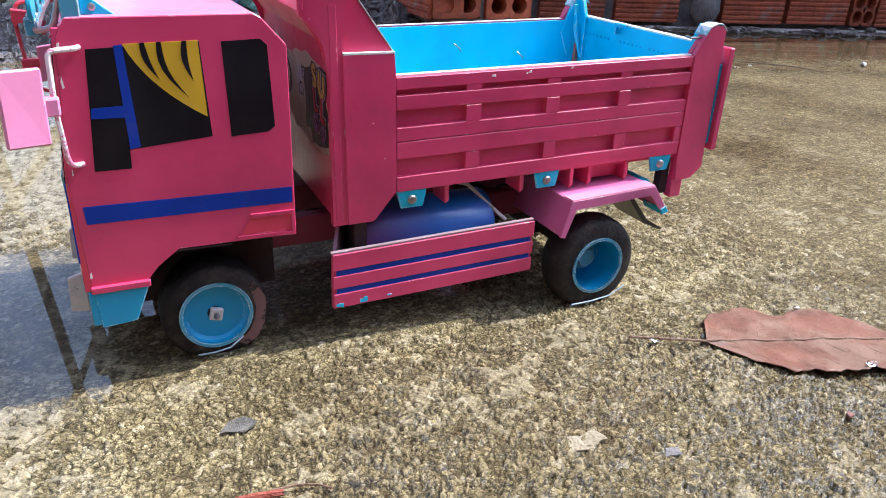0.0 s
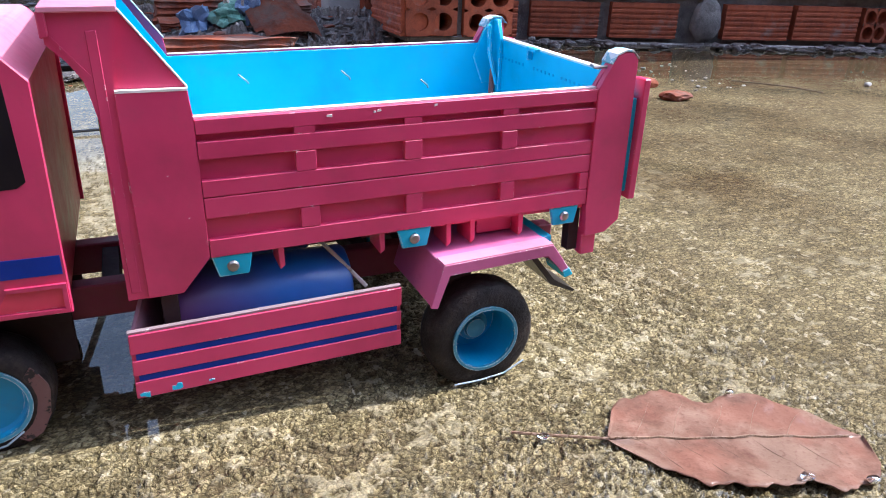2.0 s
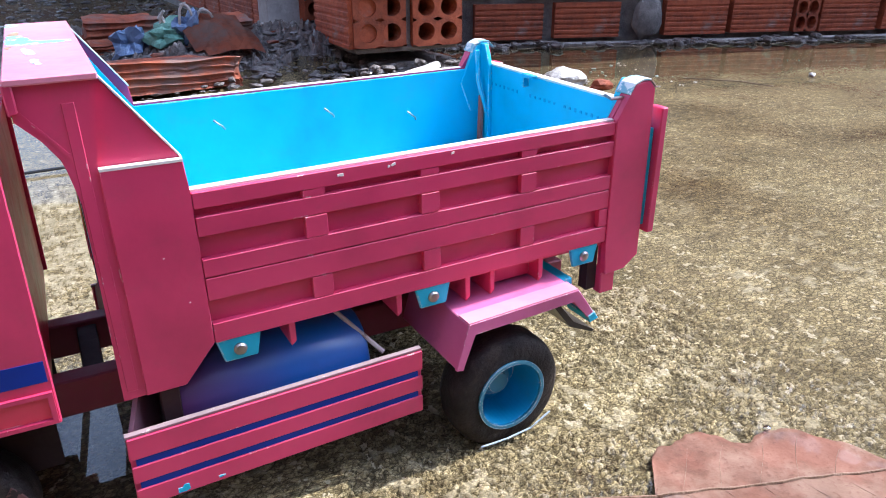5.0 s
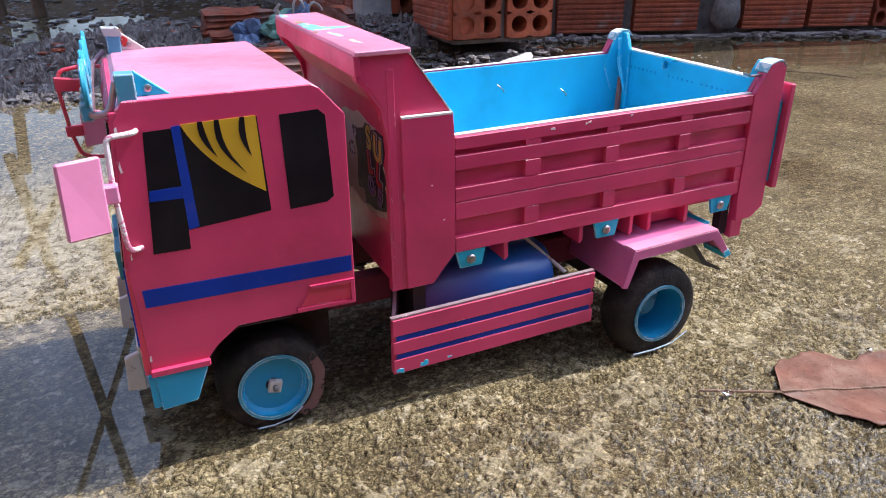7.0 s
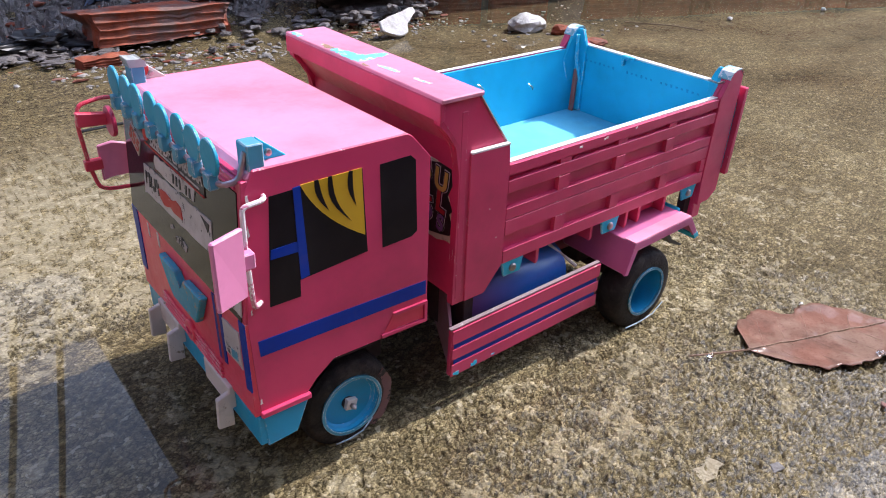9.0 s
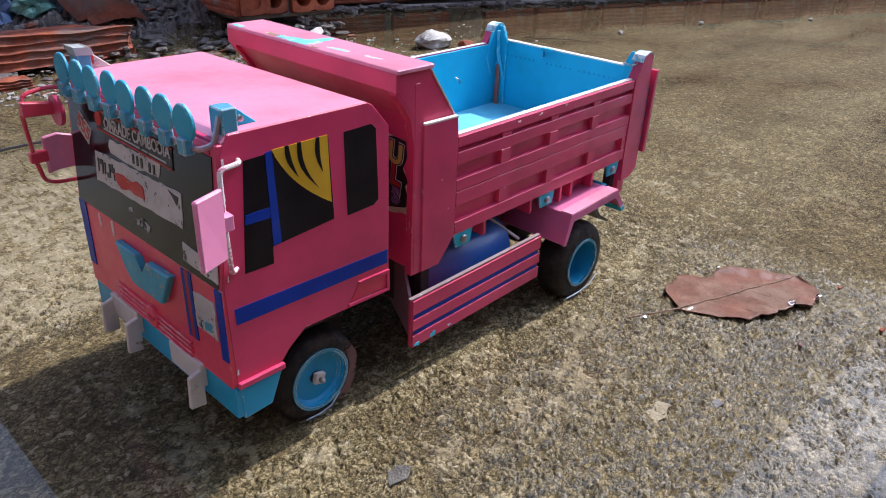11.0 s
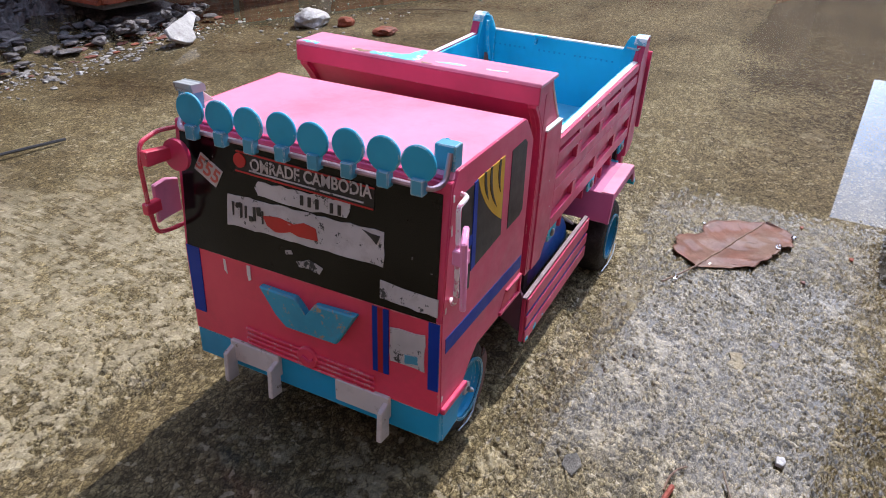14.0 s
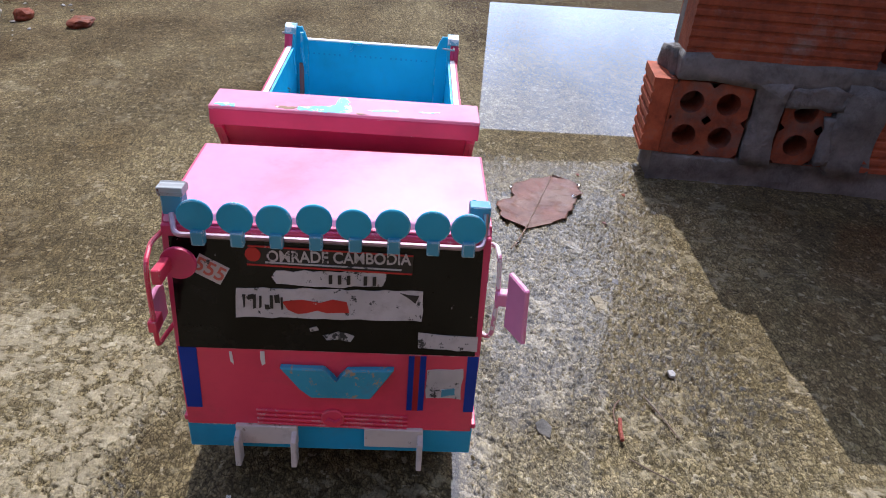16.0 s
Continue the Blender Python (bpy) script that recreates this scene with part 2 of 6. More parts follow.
def ground_material():
    m, n, l, p = material("mossy_wet_concrete")

    def attribute(name):
        a = n.new("ShaderNodeAttribute")
        a.attribute_name = name
        return a.outputs["Fac"]

    def crumbs(scale, twist, lo, hi):
        """Curled crumbs: flat tops and steep little pits."""
        t = n.new("ShaderNodeTexCoord")
        k = n.new("ShaderNodeTexNoise")
        k.inputs["Scale"].default_value = scale
        k.inputs["Detail"].default_value = 2.5
        k.inputs["Roughness"].default_value = 0.5
        k.inputs["Distortion"].default_value = twist
        mp = n.new("ShaderNodeMapping")
        mp.inputs["Rotation"].default_value = (0, 0, 0.6)
        mp.inputs["Scale"].default_value = (0.8, 1.35, 1.0)
        l.new(t.outputs["Object"], mp.inputs["Vector"])
        l.new(mp.outputs["Vector"], k.inputs["Vector"])
        return ramp(n, l, k.outputs["Fac"], [(lo, (0, 0, 0)), (hi, (1, 1, 1))])

    def chips(scale, lo, hi):
        """Small broken facets with dark seams."""
        t = n.new("ShaderNodeTexCoord")
        k = n.new("ShaderNodeTexVoronoi")
        k.feature = "DISTANCE_TO_EDGE"
        k.inputs["Scale"].default_value = scale
        mp = n.new("ShaderNodeMapping")
        mp.inputs["Rotation"].default_value = (0, 0, 0.6)
        mp.inputs["Scale"].default_value = (0.75, 1.3, 1.0)
        warp = n.new("ShaderNodeTexNoise")
        warp.inputs["Scale"].default_value = scale * 0.8
        warp.inputs["Detail"].default_value = 3.0
        push = n.new("ShaderNodeVectorMath")
        push.operation = "MULTIPLY_ADD"
        push.inputs[1].default_value = (1.1 / scale,) * 3
        l.new(t.outputs["Object"], warp.inputs["Vector"])
        l.new(warp.outputs["Color"], push.inputs[0])
        l.new(t.outputs["Object"], push.inputs[2])
        l.new(push.outputs["Vector"], mp.inputs["Vector"])
        l.new(mp.outputs["Vector"], k.inputs["Vector"])
        own = n.new("ShaderNodeTexVoronoi")
        own.inputs["Scale"].default_value = scale
        l.new(mp.outputs["Vector"], own.inputs["Vector"])
        return ramp(n, l, k.outputs["Distance"], [(lo, (0, 0, 0)), (hi, (1, 1, 1))]), own.outputs["Color"]

    h, wet, damp_shade, pale = attribute("relief"), attribute("wet"), attribute("damp_shade"), attribute("pale")
    fine = noise_node(n, l, 1100.0, 4.0, 0.6)
    grit = noise_node(n, l, 330.0, 5.0, 0.65)
    lumpy = noise_node(n, l, 110.0, 5.0, 0.65)
    mid = noise_node(n, l, 24.0, 6.0, 0.65)
    big = noise_node(n, l, 5.0, 6.0, 0.65)
    facets, own = chips(290.0, 0.015, 0.2)
    facets2, own2 = chips(600.0, 0.01, 0.2)
    crumb = crumbs(620.0, 0.3, 0.36, 0.58)
    c = ramp(n, l, lumpy, [(0.32, (0.20, 0.165, 0.092)), (0.5, (0.31, 0.262, 0.160)), (0.66, (0.42, 0.365, 0.24))])
    c = blend(n, l, 0.45, c, ramp(n, l, grit, [(0.32, (0.15, 0.122, 0.066)), (0.5, (0.32, 0.27, 0.163)), (0.68, (0.54, 0.475, 0.33))]))
    c = blend(n, l, ramp(n, l, mid, [(0.36, (0.5,) * 3), (0.48, (0, 0, 0))]), c, (0.215, 0.185, 0.098))
    c = blend(n, l, 1.0, c, ramp(n, l, big, [(0.36, (0.66, 0.63, 0.56)), (0.5, (0.94, 0.92, 0.88)), (0.64, (1.14, 1.12, 1.07))]), "MULTIPLY")
    # moss and painted-in shadows darken seams and lows; lit tops are painted paler
    c = blend(n, l, ramp(n, l, facets, [(0.0, (0.85,) * 3), (0.6, (0, 0, 0))]), c, (0.05, 0.04, 0.02))
    c = blend(n, l, ramp(n, l, facets2, [(0.0, (0.5,) * 3), (0.6, (0, 0, 0))]), c, (0.08, 0.064, 0.034))
    c = blend(n, l, ramp(n, l, crumb, [(0.0, (0.22,) * 3), (0.6, (0, 0, 0))]), c, (0.10, 0.08, 0.042))
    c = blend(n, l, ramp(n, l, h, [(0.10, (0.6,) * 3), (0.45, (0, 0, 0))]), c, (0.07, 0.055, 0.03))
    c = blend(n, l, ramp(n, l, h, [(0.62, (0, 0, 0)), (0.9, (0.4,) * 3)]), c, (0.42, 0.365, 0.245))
    c = blend(n, l, 1.0, c, ramp(n, l, own, [(0.15, (0.74, 0.73, 0.70)), (0.85, (1.30, 1.29, 1.26))]), "MULTIPLY")
    c = blend(n, l, 1.0, c, ramp(n, l, own2, [(0.15, (0.82, 0.81, 0.80)), (0.85, (1.18, 1.18, 1.16))]), "MULTIPLY")
    patchy = noise_node(n, l, 60.0, 5.0, 0.7)
    c = blend(n, l, 1.0, c, ramp(n, l, patchy, [(0.36, (0.80, 0.79, 0.77)), (0.5, (1.0, 1.0, 1.0)), (0.63, (1.20, 1.19, 1.17))]), "MULTIPLY")
    # bare concrete where the crust has come off, with stained pits
    plate = blend(n, l, 1.0, ramp(n, l, lumpy, [(0.34, (0.34, 0.30, 0.21)), (0.68, (0.58, 0.525, 0.40))]), ramp(n, l, grit, [(0.30, (0.55, 0.52, 0.46)), (0.44, (1, 1, 1))]), "MULTIPLY")
    c = blend(n, l, ramp(n, l, pale, [(0.05, (0, 0, 0)), (0.9, (0.62,) * 3)]), c, plate)
    # loose pale flecks
    fleck = noise_node(n, l, 165.0, 3.0, 0.5)
    c = blend(n, l, ramp(n, l, fleck, [(0.635, (0, 0, 0)), (0.67, (0.62,) * 3)]), c, (0.56, 0.50, 0.375))
    c = blend(n, l, ramp(n, l, fine, [(0.60, (0, 0, 0)), (0.74, (0.3,) * 3)]), c, (0.70, 0.64, 0.49))
    c = blend(n, l, 1.0, c, (0.95, 0.935, 0.865), "MULTIPLY")
    # wet slab darker, with shade under the truck and beside the wall painted in
    c = blend(n, l, damp_shade, c, blend(n, l, 1.0, c, (0.36, 0.30, 0.21), "MULTIPLY"))
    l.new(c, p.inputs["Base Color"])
    p.inputs["Roughness"].default_value = 0.85
    p.inputs["Specular IOR Level"].default_value = 0.15
    lift = blend(n, l, 0.3, blend(n, l, 0.35, blend(n, l, 0.6, facets, blend(n, l, 1.0, facets, own, "MULTIPLY")), facets2), crumb)
    lift = blend(n, l, 0.35, lift, blend(n, l, 0.4, grit, fine))
    lift = blend(n, l, blend(n, l, 0.55, (0, 0, 0), pale), lift, (0.6, 0.6, 0.6))
    bump(n, l, p, lift, 1.0, 0.0014)
    # a film of rain water lies level over the slab; the highest crumbs stand out of it
    film = ramp(n, l, wet, [(0.15, (0.12,) * 3), (0.5, (0.6,) * 3), (0.75, (1.0,) * 3)])
    dry = ramp(n, l, blend(n, l, 0.5, h, grit), [(0.62, (1.0,) * 3), (0.76, (0.45,) * 3)])
    dry = blend(n, l, ramp(n, l, wet, [(0.7, (0, 0, 0)), (0.9, (1, 1, 1))]), dry, (1.0, 1.0, 1.0))
    l.new(blend(n, l, 1.0, film, dry, "MULTIPLY"), p.inputs["Coat Weight"])
    p.inputs["Coat Roughness"].default_value = 0.0
    p.inputs["Coat IOR"].default_value = 1.4
    flat = n.new("ShaderNodeCombineXYZ")
    flat.inputs["Z"].default_value = 1.0
    l.new(flat.outputs["Vector"], p.inputs["Coat Normal"])
    return m


def brick_material(shade=1.0):
    m, n, l, p = material("fired_clay")
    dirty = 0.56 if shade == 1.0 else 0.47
    oi = n.new("ShaderNodeObjectInfo")
    a = noise_node(n, l, 40.0, 6.0, 0.7)
    b = noise_node(n, l, 300.0, 4.0)
    c = ramp(n, l, a, [(0.3, (0.16, 0.035, 0.016)), (0.55, (0.38, 0.085, 0.033)), (0.8, (0.48, 0.14, 0.06))])
    c = blend(n, l, 1.0, c, ramp(n, l, oi.outputs["Random"], [(0.0, (0.72, 0.7, 0.7)), (1.0, (1.15, 1.15, 1.2))]), "MULTIPLY")
    d = noise_node(n, l, 15.0, 7.0, 0.7)
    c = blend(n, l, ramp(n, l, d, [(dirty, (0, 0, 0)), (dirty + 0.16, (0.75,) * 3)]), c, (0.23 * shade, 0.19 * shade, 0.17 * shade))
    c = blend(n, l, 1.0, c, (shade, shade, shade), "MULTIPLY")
    l.new(c, p.inputs["Base Color"])
    p.inputs["Roughness"].default_value = 0.8
    bump(n, l, p, b, 0.5, 0.0015)
    return m


def stone(name, lo, hi, scale=30.0, rough=0.85, coat=0.0):
    m, n, l, p = material(name)
    a = noise_node(n, l, scale, 7.0, 0.7)
    b = noise_node(n, l, scale * 8, 5.0)
    l.new(ramp(n, l, a, [(0.3, lo), (0.7, hi)]), p.inputs["Base Color"])
    p.inputs["Roughness"].default_value = rough
    p.inputs["Coat Weight"].default_value = coat
    p.inputs["Coat Roughness"].default_value = 0.08
    bump(n, l, p, b, 0.7, 0.003)
    return m


GROUND = ground_material()
BRICK = brick_material()
# the same clay at 0.75 tone, with more grey dirt
DARK_BRICK = brick_material(0.75)
POST_GREY = stone("pale_concrete_post", (0.20, 0.19, 0.185), (0.40, 0.38, 0.37), 12.0)
MORTAR = stone("grey_mortar", (0.07, 0.065, 0.062), (0.24, 0.225, 0.215))
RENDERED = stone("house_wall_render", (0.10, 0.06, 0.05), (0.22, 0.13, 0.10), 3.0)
TIN = stone("rusty_roof_sheet", (0.06, 0.045, 0.04), (0.14, 0.10, 0.08), 4.0)
RUBBLE = stone("wet_rubble", (0.022, 0.018, 0.017), (0.20, 0.175, 0.165), 75.0, 0.55, 0.35)
PALE_STONE = stone("pale_broken_plaster", (0.20, 0.185, 0.17), (0.66, 0.64, 0.61), 30.0, 0.6, 0.5)
CHIPS = stone("plaster_and_mortar_chips", (0.07, 0.062, 0.055), (0.50, 0.47, 0.43), 22.0, 0.5, 0.5)


def leaf_material():
    m, n, l, p = material("dry_leaf")
    a = noise_node(n, l, 60.0, 6.0, 0.65)
    b = noise_node(n, l, 420.0, 4.0, 0.6)
    c = ramp(n, l, a, [(0.3, (0.10, 0.042, 0.027)), (0.52, (0.175, 0.088, 0.060)), (0.75, (0.26, 0.155, 0.112))])
    patch = noise_node(n, l, 28.0, 4.0, 0.55)
    c = blend(n, l, ramp(n, l, patch, [(0.52, (0, 0, 0)), (0.62, (0.4,) * 3)]), c, (0.23, 0.085, 0.055))
    c = blend(n, l, ramp(n, l, patch, [(0.42, (0.6,) * 3), (0.50, (0, 0, 0))]), c, (0.22, 0.14, 0.10))
    c = blend(n, l, ramp(n, l, b, [(0.55, (0, 0, 0)), (0.7, (0.5,) * 3)]), c, (0.09, 0.03, 0.02))
    l.new(c, p.inputs["Base Color"])
    p.inputs["Roughness"].default_value = 0.78
    p.inputs["Specular IOR Level"].default_value = 0.2
    p.inputs["Coat Weight"].default_value = 0.4
    p.inputs["Coat Roughness"].default_value = 0.1
    p.inputs["Coat IOR"].default_value = 1.36
    bump(n, l, p, blend(n, l, 0.5, a, b), 0.5, 0.0012)
    return m


LEAF = leaf_material()
LEAF_RIB = stone("leaf_rib", (0.13, 0.07, 0.04), (0.27, 0.16, 0.10), 60.0, 0.6)
DRY_WOOD = stone("weathered_wood", (0.10, 0.07, 0.045), (0.22, 0.16, 0.11), 20.0, 0.8)
SCRAP_BLUE = stone("blue_plastic", (0.08, 0.14, 0.28), (0.16, 0.26, 0.42), 30.0, 0.4)
SCRAP_GREEN = stone("green_plastic", (0.06, 0.20, 0.16), (0.16, 0.36, 0.30), 30.0, 0.4)
PALE_MORTAR = stone("buff_mortar", (0.21, 0.175, 0.11), (0.35, 0.30, 0.20), 40.0, 0.85)
RED_BARK = stone("red_bark", (0.16, 0.035, 0.02), (0.34, 0.075, 0.045), 60.0, 0.7)
SLATE = stone("dry_slate", (0.07, 0.066, 0.058), (0.19, 0.175, 0.15), 120.0, 0.85)
FILM = stone("clear_film", (0.30, 0.38, 0.45), (0.50, 0.58, 0.66), 40.0, 0.12)


def water_material():
    m, n, l, p = material("water")
    p.inputs["Base Color"].default_value = (0.9, 0.95, 1.0, 1)
    p.inputs["Transmission Weight"].default_value = 1.0
    p.inputs["IOR"].default_value = 1.33
    p.inputs["Roughness"].default_value = 0.02
    return m


WATER = water_material()


# ---- building helpers; all sizes in plan units ----
def finish(name, bm, mat, parent=None, label="", bevel=0.0, m=None, smooth=False):
    if bevel:
        bmesh.ops.bevel(bm, geom=list(bm.edges), offset=bevel, segments=1, affect="EDGES", clamp_overlap=True)
    if m is not None:
        bmesh.ops.transform(bm, matrix=m, verts=bm.verts)
    bmesh.ops.recalc_face_normals(bm, faces=bm.faces)
    bmesh.ops.scale(bm, vec=(U, U, U), verts=bm.verts)
    me = bpy.data.meshes.new(name)
    bm.to_mesh(me)
    bm.free()
    if smooth:
        for f in me.polygons:
            f.use_smooth = True
    me.materials.append(mat)
    ob = new(name, me)
    if parent is not None:
        ob.parent = parent
    if label:
        tagged(ob, label)
    return ob


def part(name, bm, mat, parent, label="", bevel=0.0, m=None, smooth=False):
    return finish(name, bm, mat, parent, label, bevel, m, smooth)


def empty(name, at, label, category, group="", kind=""):
    ob = new(name)
    ob.empty_display_size = 0.02
    return tagged(ob, label, category, group, kind)


def slab(pts, axis, a, b, bm=None):
    """A flat polygon, swept from a to b along an axis."""
    bm = bm or bmesh.new()
    def v(p, d):
        return {"x": (d, p[0], p[1]), "y": (p[0], d, p[1]), "z": (p[0], p[1], d)}[axis]
    lo = [bm.verts.new(v(p, a)) for p in pts]
    hi = [bm.verts.new(v(p, b)) for p in pts]
    bm.faces.new(lo)
    bm.faces.new(hi[::-1])
    for i in range(len(pts)):
        j = (i + 1) % len(pts)
        bm.faces.new((lo[j], lo[i], hi[i], hi[j]))
    return bm


def box(x0, x1, y0, y1, z0, z1, bm=None):
    return slab([(x0, y0), (x1, y0), (x1, y1), (x0, y1)], "z", z0, z1, bm)


def tube(path, r, n=8, bm=None):
    """A round rod along a path, with capped ends."""
    bm = bm or bmesh.new()
    path = [Vector(p) for p in path]
    rings = []
    for i, p in enumerate(path):
        d = (path[min(i + 1, len(path) - 1)] - path[max(i - 1, 0)]).normalized()
        q = d.to_track_quat("Z", "Y")
        rings.append([bm.verts.new(p + q @ Vector((r * math.cos(2 * math.pi * k / n), r * math.sin(2 * math.pi * k / n), 0))) for k in range(n)])
    for a, b in zip(rings, rings[1:]):
        for k in range(n):
            bm.faces.new((a[k], a[(k + 1) % n], b[(k + 1) % n], b[k]))
    bm.faces.new(rings[0][::-1])
    bm.faces.new(rings[-1])
    return bm


def rounded(path, r=0.03, n=4):
    """The path with its inner corners rounded."""
    path = [Vector(p) for p in path]
    out = [path[0]]
    for a, b, c in zip(path, path[1:], path[2:]):
        p, q = b + (a - b).normalized() * r, b + (c - b).normalized() * r
        for k in range(n + 1):
            t = k / n
            out.append((1 - t) ** 2 * p + 2 * t * (1 - t) * b + t * t * q)
    return out + [path[-1]]


def lathe(profile, centre, axis="y", n=40, bm=None, caps=True):
    """Turns a profile of (radius, along) round an axis through centre."""
    bm = bm or bmesh.new()
    rings = []
    for r, d in profile:
        ring = []
        for k in range(n):
            a = 2 * math.pi * k / n
            c, s = r * math.cos(a), r * math.sin(a)
            off = {"y": (c, d, s), "x": (d, c, s), "z": (c, s, d)}[axis]
            ring.append(bm.verts.new(Vector(centre) + Vector(off)))
        rings.append(ring)
    for a, b in zip(rings, rings[1:]):
        for k in range(n):
            bm.faces.new((a[k], a[(k + 1) % n], b[(k + 1) % n], b[k]))
    if caps:
        bm.faces.new(rings[0])
        bm.faces.new(rings[-1][::-1])
    return bm


def lettering(text, size, m, mat, parent, name="lettering", stretch=1.0, bold=0.012):
    cu = bpy.data.curves.new("text", "FONT")
    cu.offset = size * U * bold
    cu.body, cu.size, cu.extrude, cu.align_x, cu.align_y = text, size * U, 0.001 * U, "CENTER", "CENTER"
    ob = bpy.data.objects.new("text", cu)
    me = bpy.data.meshes.new_from_object(ob)
    bpy.data.objects.remove(ob)
    me.transform(Matrix.Diagonal((stretch, 1, 1, 1)))
    me.transform(m)
    me.materials.append(mat)
    o = new(name, me)
    o.parent = parent
    return o


def ragged(pts, seed, amp=0.006, step=0.035):
    """The outline with torn edges."""
    rnd = random.Random(seed)
    out = []
    for (a, b), (c, d) in zip(pts, pts[1:] + pts[:1]):
        n = max(1, int(math.hypot(c - a, d - b) / step))
        for k in range(n):
            t = k / n
            out.append((a + (c - a) * t + rnd.uniform(-amp, amp), b + (d - b) * t + rnd.uniform(-amp, amp)))
    return out


# ---- ground ----
def lattice(seed, nx, ny):
    return np.random.RandomState(seed).rand(nx, ny)


def value_noise(x, y, scale, seed):
    """Smooth noise, 0 to 1, on arrays of plan coordinates."""
    g = lattice(seed, 256, 256)
    u, v = x * scale, y * scale
    i, j = np.floor(u).astype(int), np.floor(v).astype(int)
    a, b = u - i, v - j
    a, b = a * a * (3 - 2 * a), b * b * (3 - 2 * b)
    i0, j0, i1, j1 = i % 256, j % 256, (i + 1) % 256, (j + 1) % 256
    return (g[i0, j0] * (1 - a) + g[i1, j0] * a) * (1 - b) + (g[i0, j1] * (1 - a) + g[i1, j1] * a) * b


def smooth_step(a, b, x):
    t = np.clip((x - a) / (b - a), 0, 1)
    return t * t * (3 - 2 * t)


def slab_level(x, y):
    """The broad level of the yard: it dips under the truck's rear and rises to a heap of rubble by the brick pier."""
    z = 0.012 - 0.037 * smooth_step(0.9, 2.4, x) + 0.02 * smooth_step(4.0, 6.5, x)
    d = np.hypot((x - 4.2) / 3.6, (y - 9.6) / 2.6)
    heap = 0.55 * (1 - smooth_step(0.15, 1.0, d))
    d2 = np.hypot((x - 1.0) / 3.0, (y - 11.0) / 2.2)
    heap = np.maximum(heap, 0.4 * (1 - smooth_step(0.2, 1.0, d2)))
    return z + heap * (0.75 + 0.5 * value_noise(x, y, 1.3, 5))


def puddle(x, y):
    """Muddy puddle in front of the truck, darkened for its shade, 0 to 1."""
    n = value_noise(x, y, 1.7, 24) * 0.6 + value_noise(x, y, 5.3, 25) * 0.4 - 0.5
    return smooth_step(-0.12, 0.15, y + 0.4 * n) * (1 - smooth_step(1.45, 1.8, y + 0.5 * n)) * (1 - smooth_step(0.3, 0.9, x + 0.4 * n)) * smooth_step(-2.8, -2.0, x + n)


def cells(x, y, scale, seed):
    """Cellular noise: the two nearest distances and a random number for each cell, on arrays of plan coordinates."""
    g = np.random.RandomState(seed).rand(128, 128, 3)
    u, v = x * scale, y * scale
    i, j = np.floor(u).astype(int), np.floor(v).astype(int)
    f1 = np.full(u.shape, 9.0)
    f2 = np.full(u.shape, 9.0)
    own = np.zeros(u.shape)
    for a in (-1, 0, 1):
        for b in (-1, 0, 1):
            c = g[(i + a) % 128, (j + b) % 128]
            d = np.hypot(i + a + c[..., 0] - u, j + b + c[..., 1] - v)
            near = d < f1
            f2 = np.where(near, f1, np.minimum(f2, d))
            own = np.where(near, c[..., 2], own)
            f1 = np.where(near, d, f1)
    return f1, f2, own


def forecourt(x, y):
    """The stretch before the truck where the crust has worn to pale flat plates, 0 to 1."""
    n = value_noise(x, y, 2.3, 34) - 0.5
    reach = x + 0.9 * n - 1.3 * smooth_step(0.7, 2.4, y)
    # pale plates thinned where the truck's shadow falls, to darken it
    return (1 - smooth_step(-0.45, 0.55, reach)) * (1 - smooth_step(4.6, 6.4, y)) * (1 - 0.85 * puddle(x, y)) * (1 - 0.8 * smooth_step(-0.1, 0.15, y) * (1 - smooth_step(1.15, 1.4, y)) * smooth_step(-1.6, -0.9, x))


def worn(x, y):
    """Smooth pale concrete showing through the crust, 0 to 1."""
    wx = x + 0.09 * (value_noise(x, y, 9.0, 41) - 0.5) + 0.05 * (value_noise(x, y, 24.0, 42) - 0.5) + 0.018 * (value_noise(x, y, 70.0, 45) - 0.5)
    wy = y + 0.09 * (value_noise(x, y, 9.0, 43) - 0.5) + 0.05 * (value_noise(x, y, 24.0, 44) - 0.5) + 0.018 * (value_noise(x, y, 70.0, 46) - 0.5)
    f1, f2, own = cells(wx, wy * 1.25, 11.0, 35)
    g1, g2, own2 = cells(wx + 3.1, wy * 1.25, 24.0, 36)
    yard = forecourt(x, y)
    plates = np.maximum(smooth_step(0.06, 0.26, f2 - f1) * smooth_step(0.22, 0.34, own), smooth_step(0.08, 0.3, g2 - g1) * smooth_step(0.5, 0.6, own2))
    n = 0.3 * value_noise(wx, wy, 3.1, 31) + 0.4 * value_noise(wx, wy * 1.3, 13.0, 32) + 0.3 * value_noise(wx, wy, 37.0, 33)
    spots = smooth_step(0.62, 0.74, n) * 0.6
    return np.clip(plates * smooth_step(0.25, 0.7, yard + 0.5 * (value_noise(x, y, 5.0, 37) - 0.5)) * (0.55 + 0.45 * own) + spots, 0, 1)


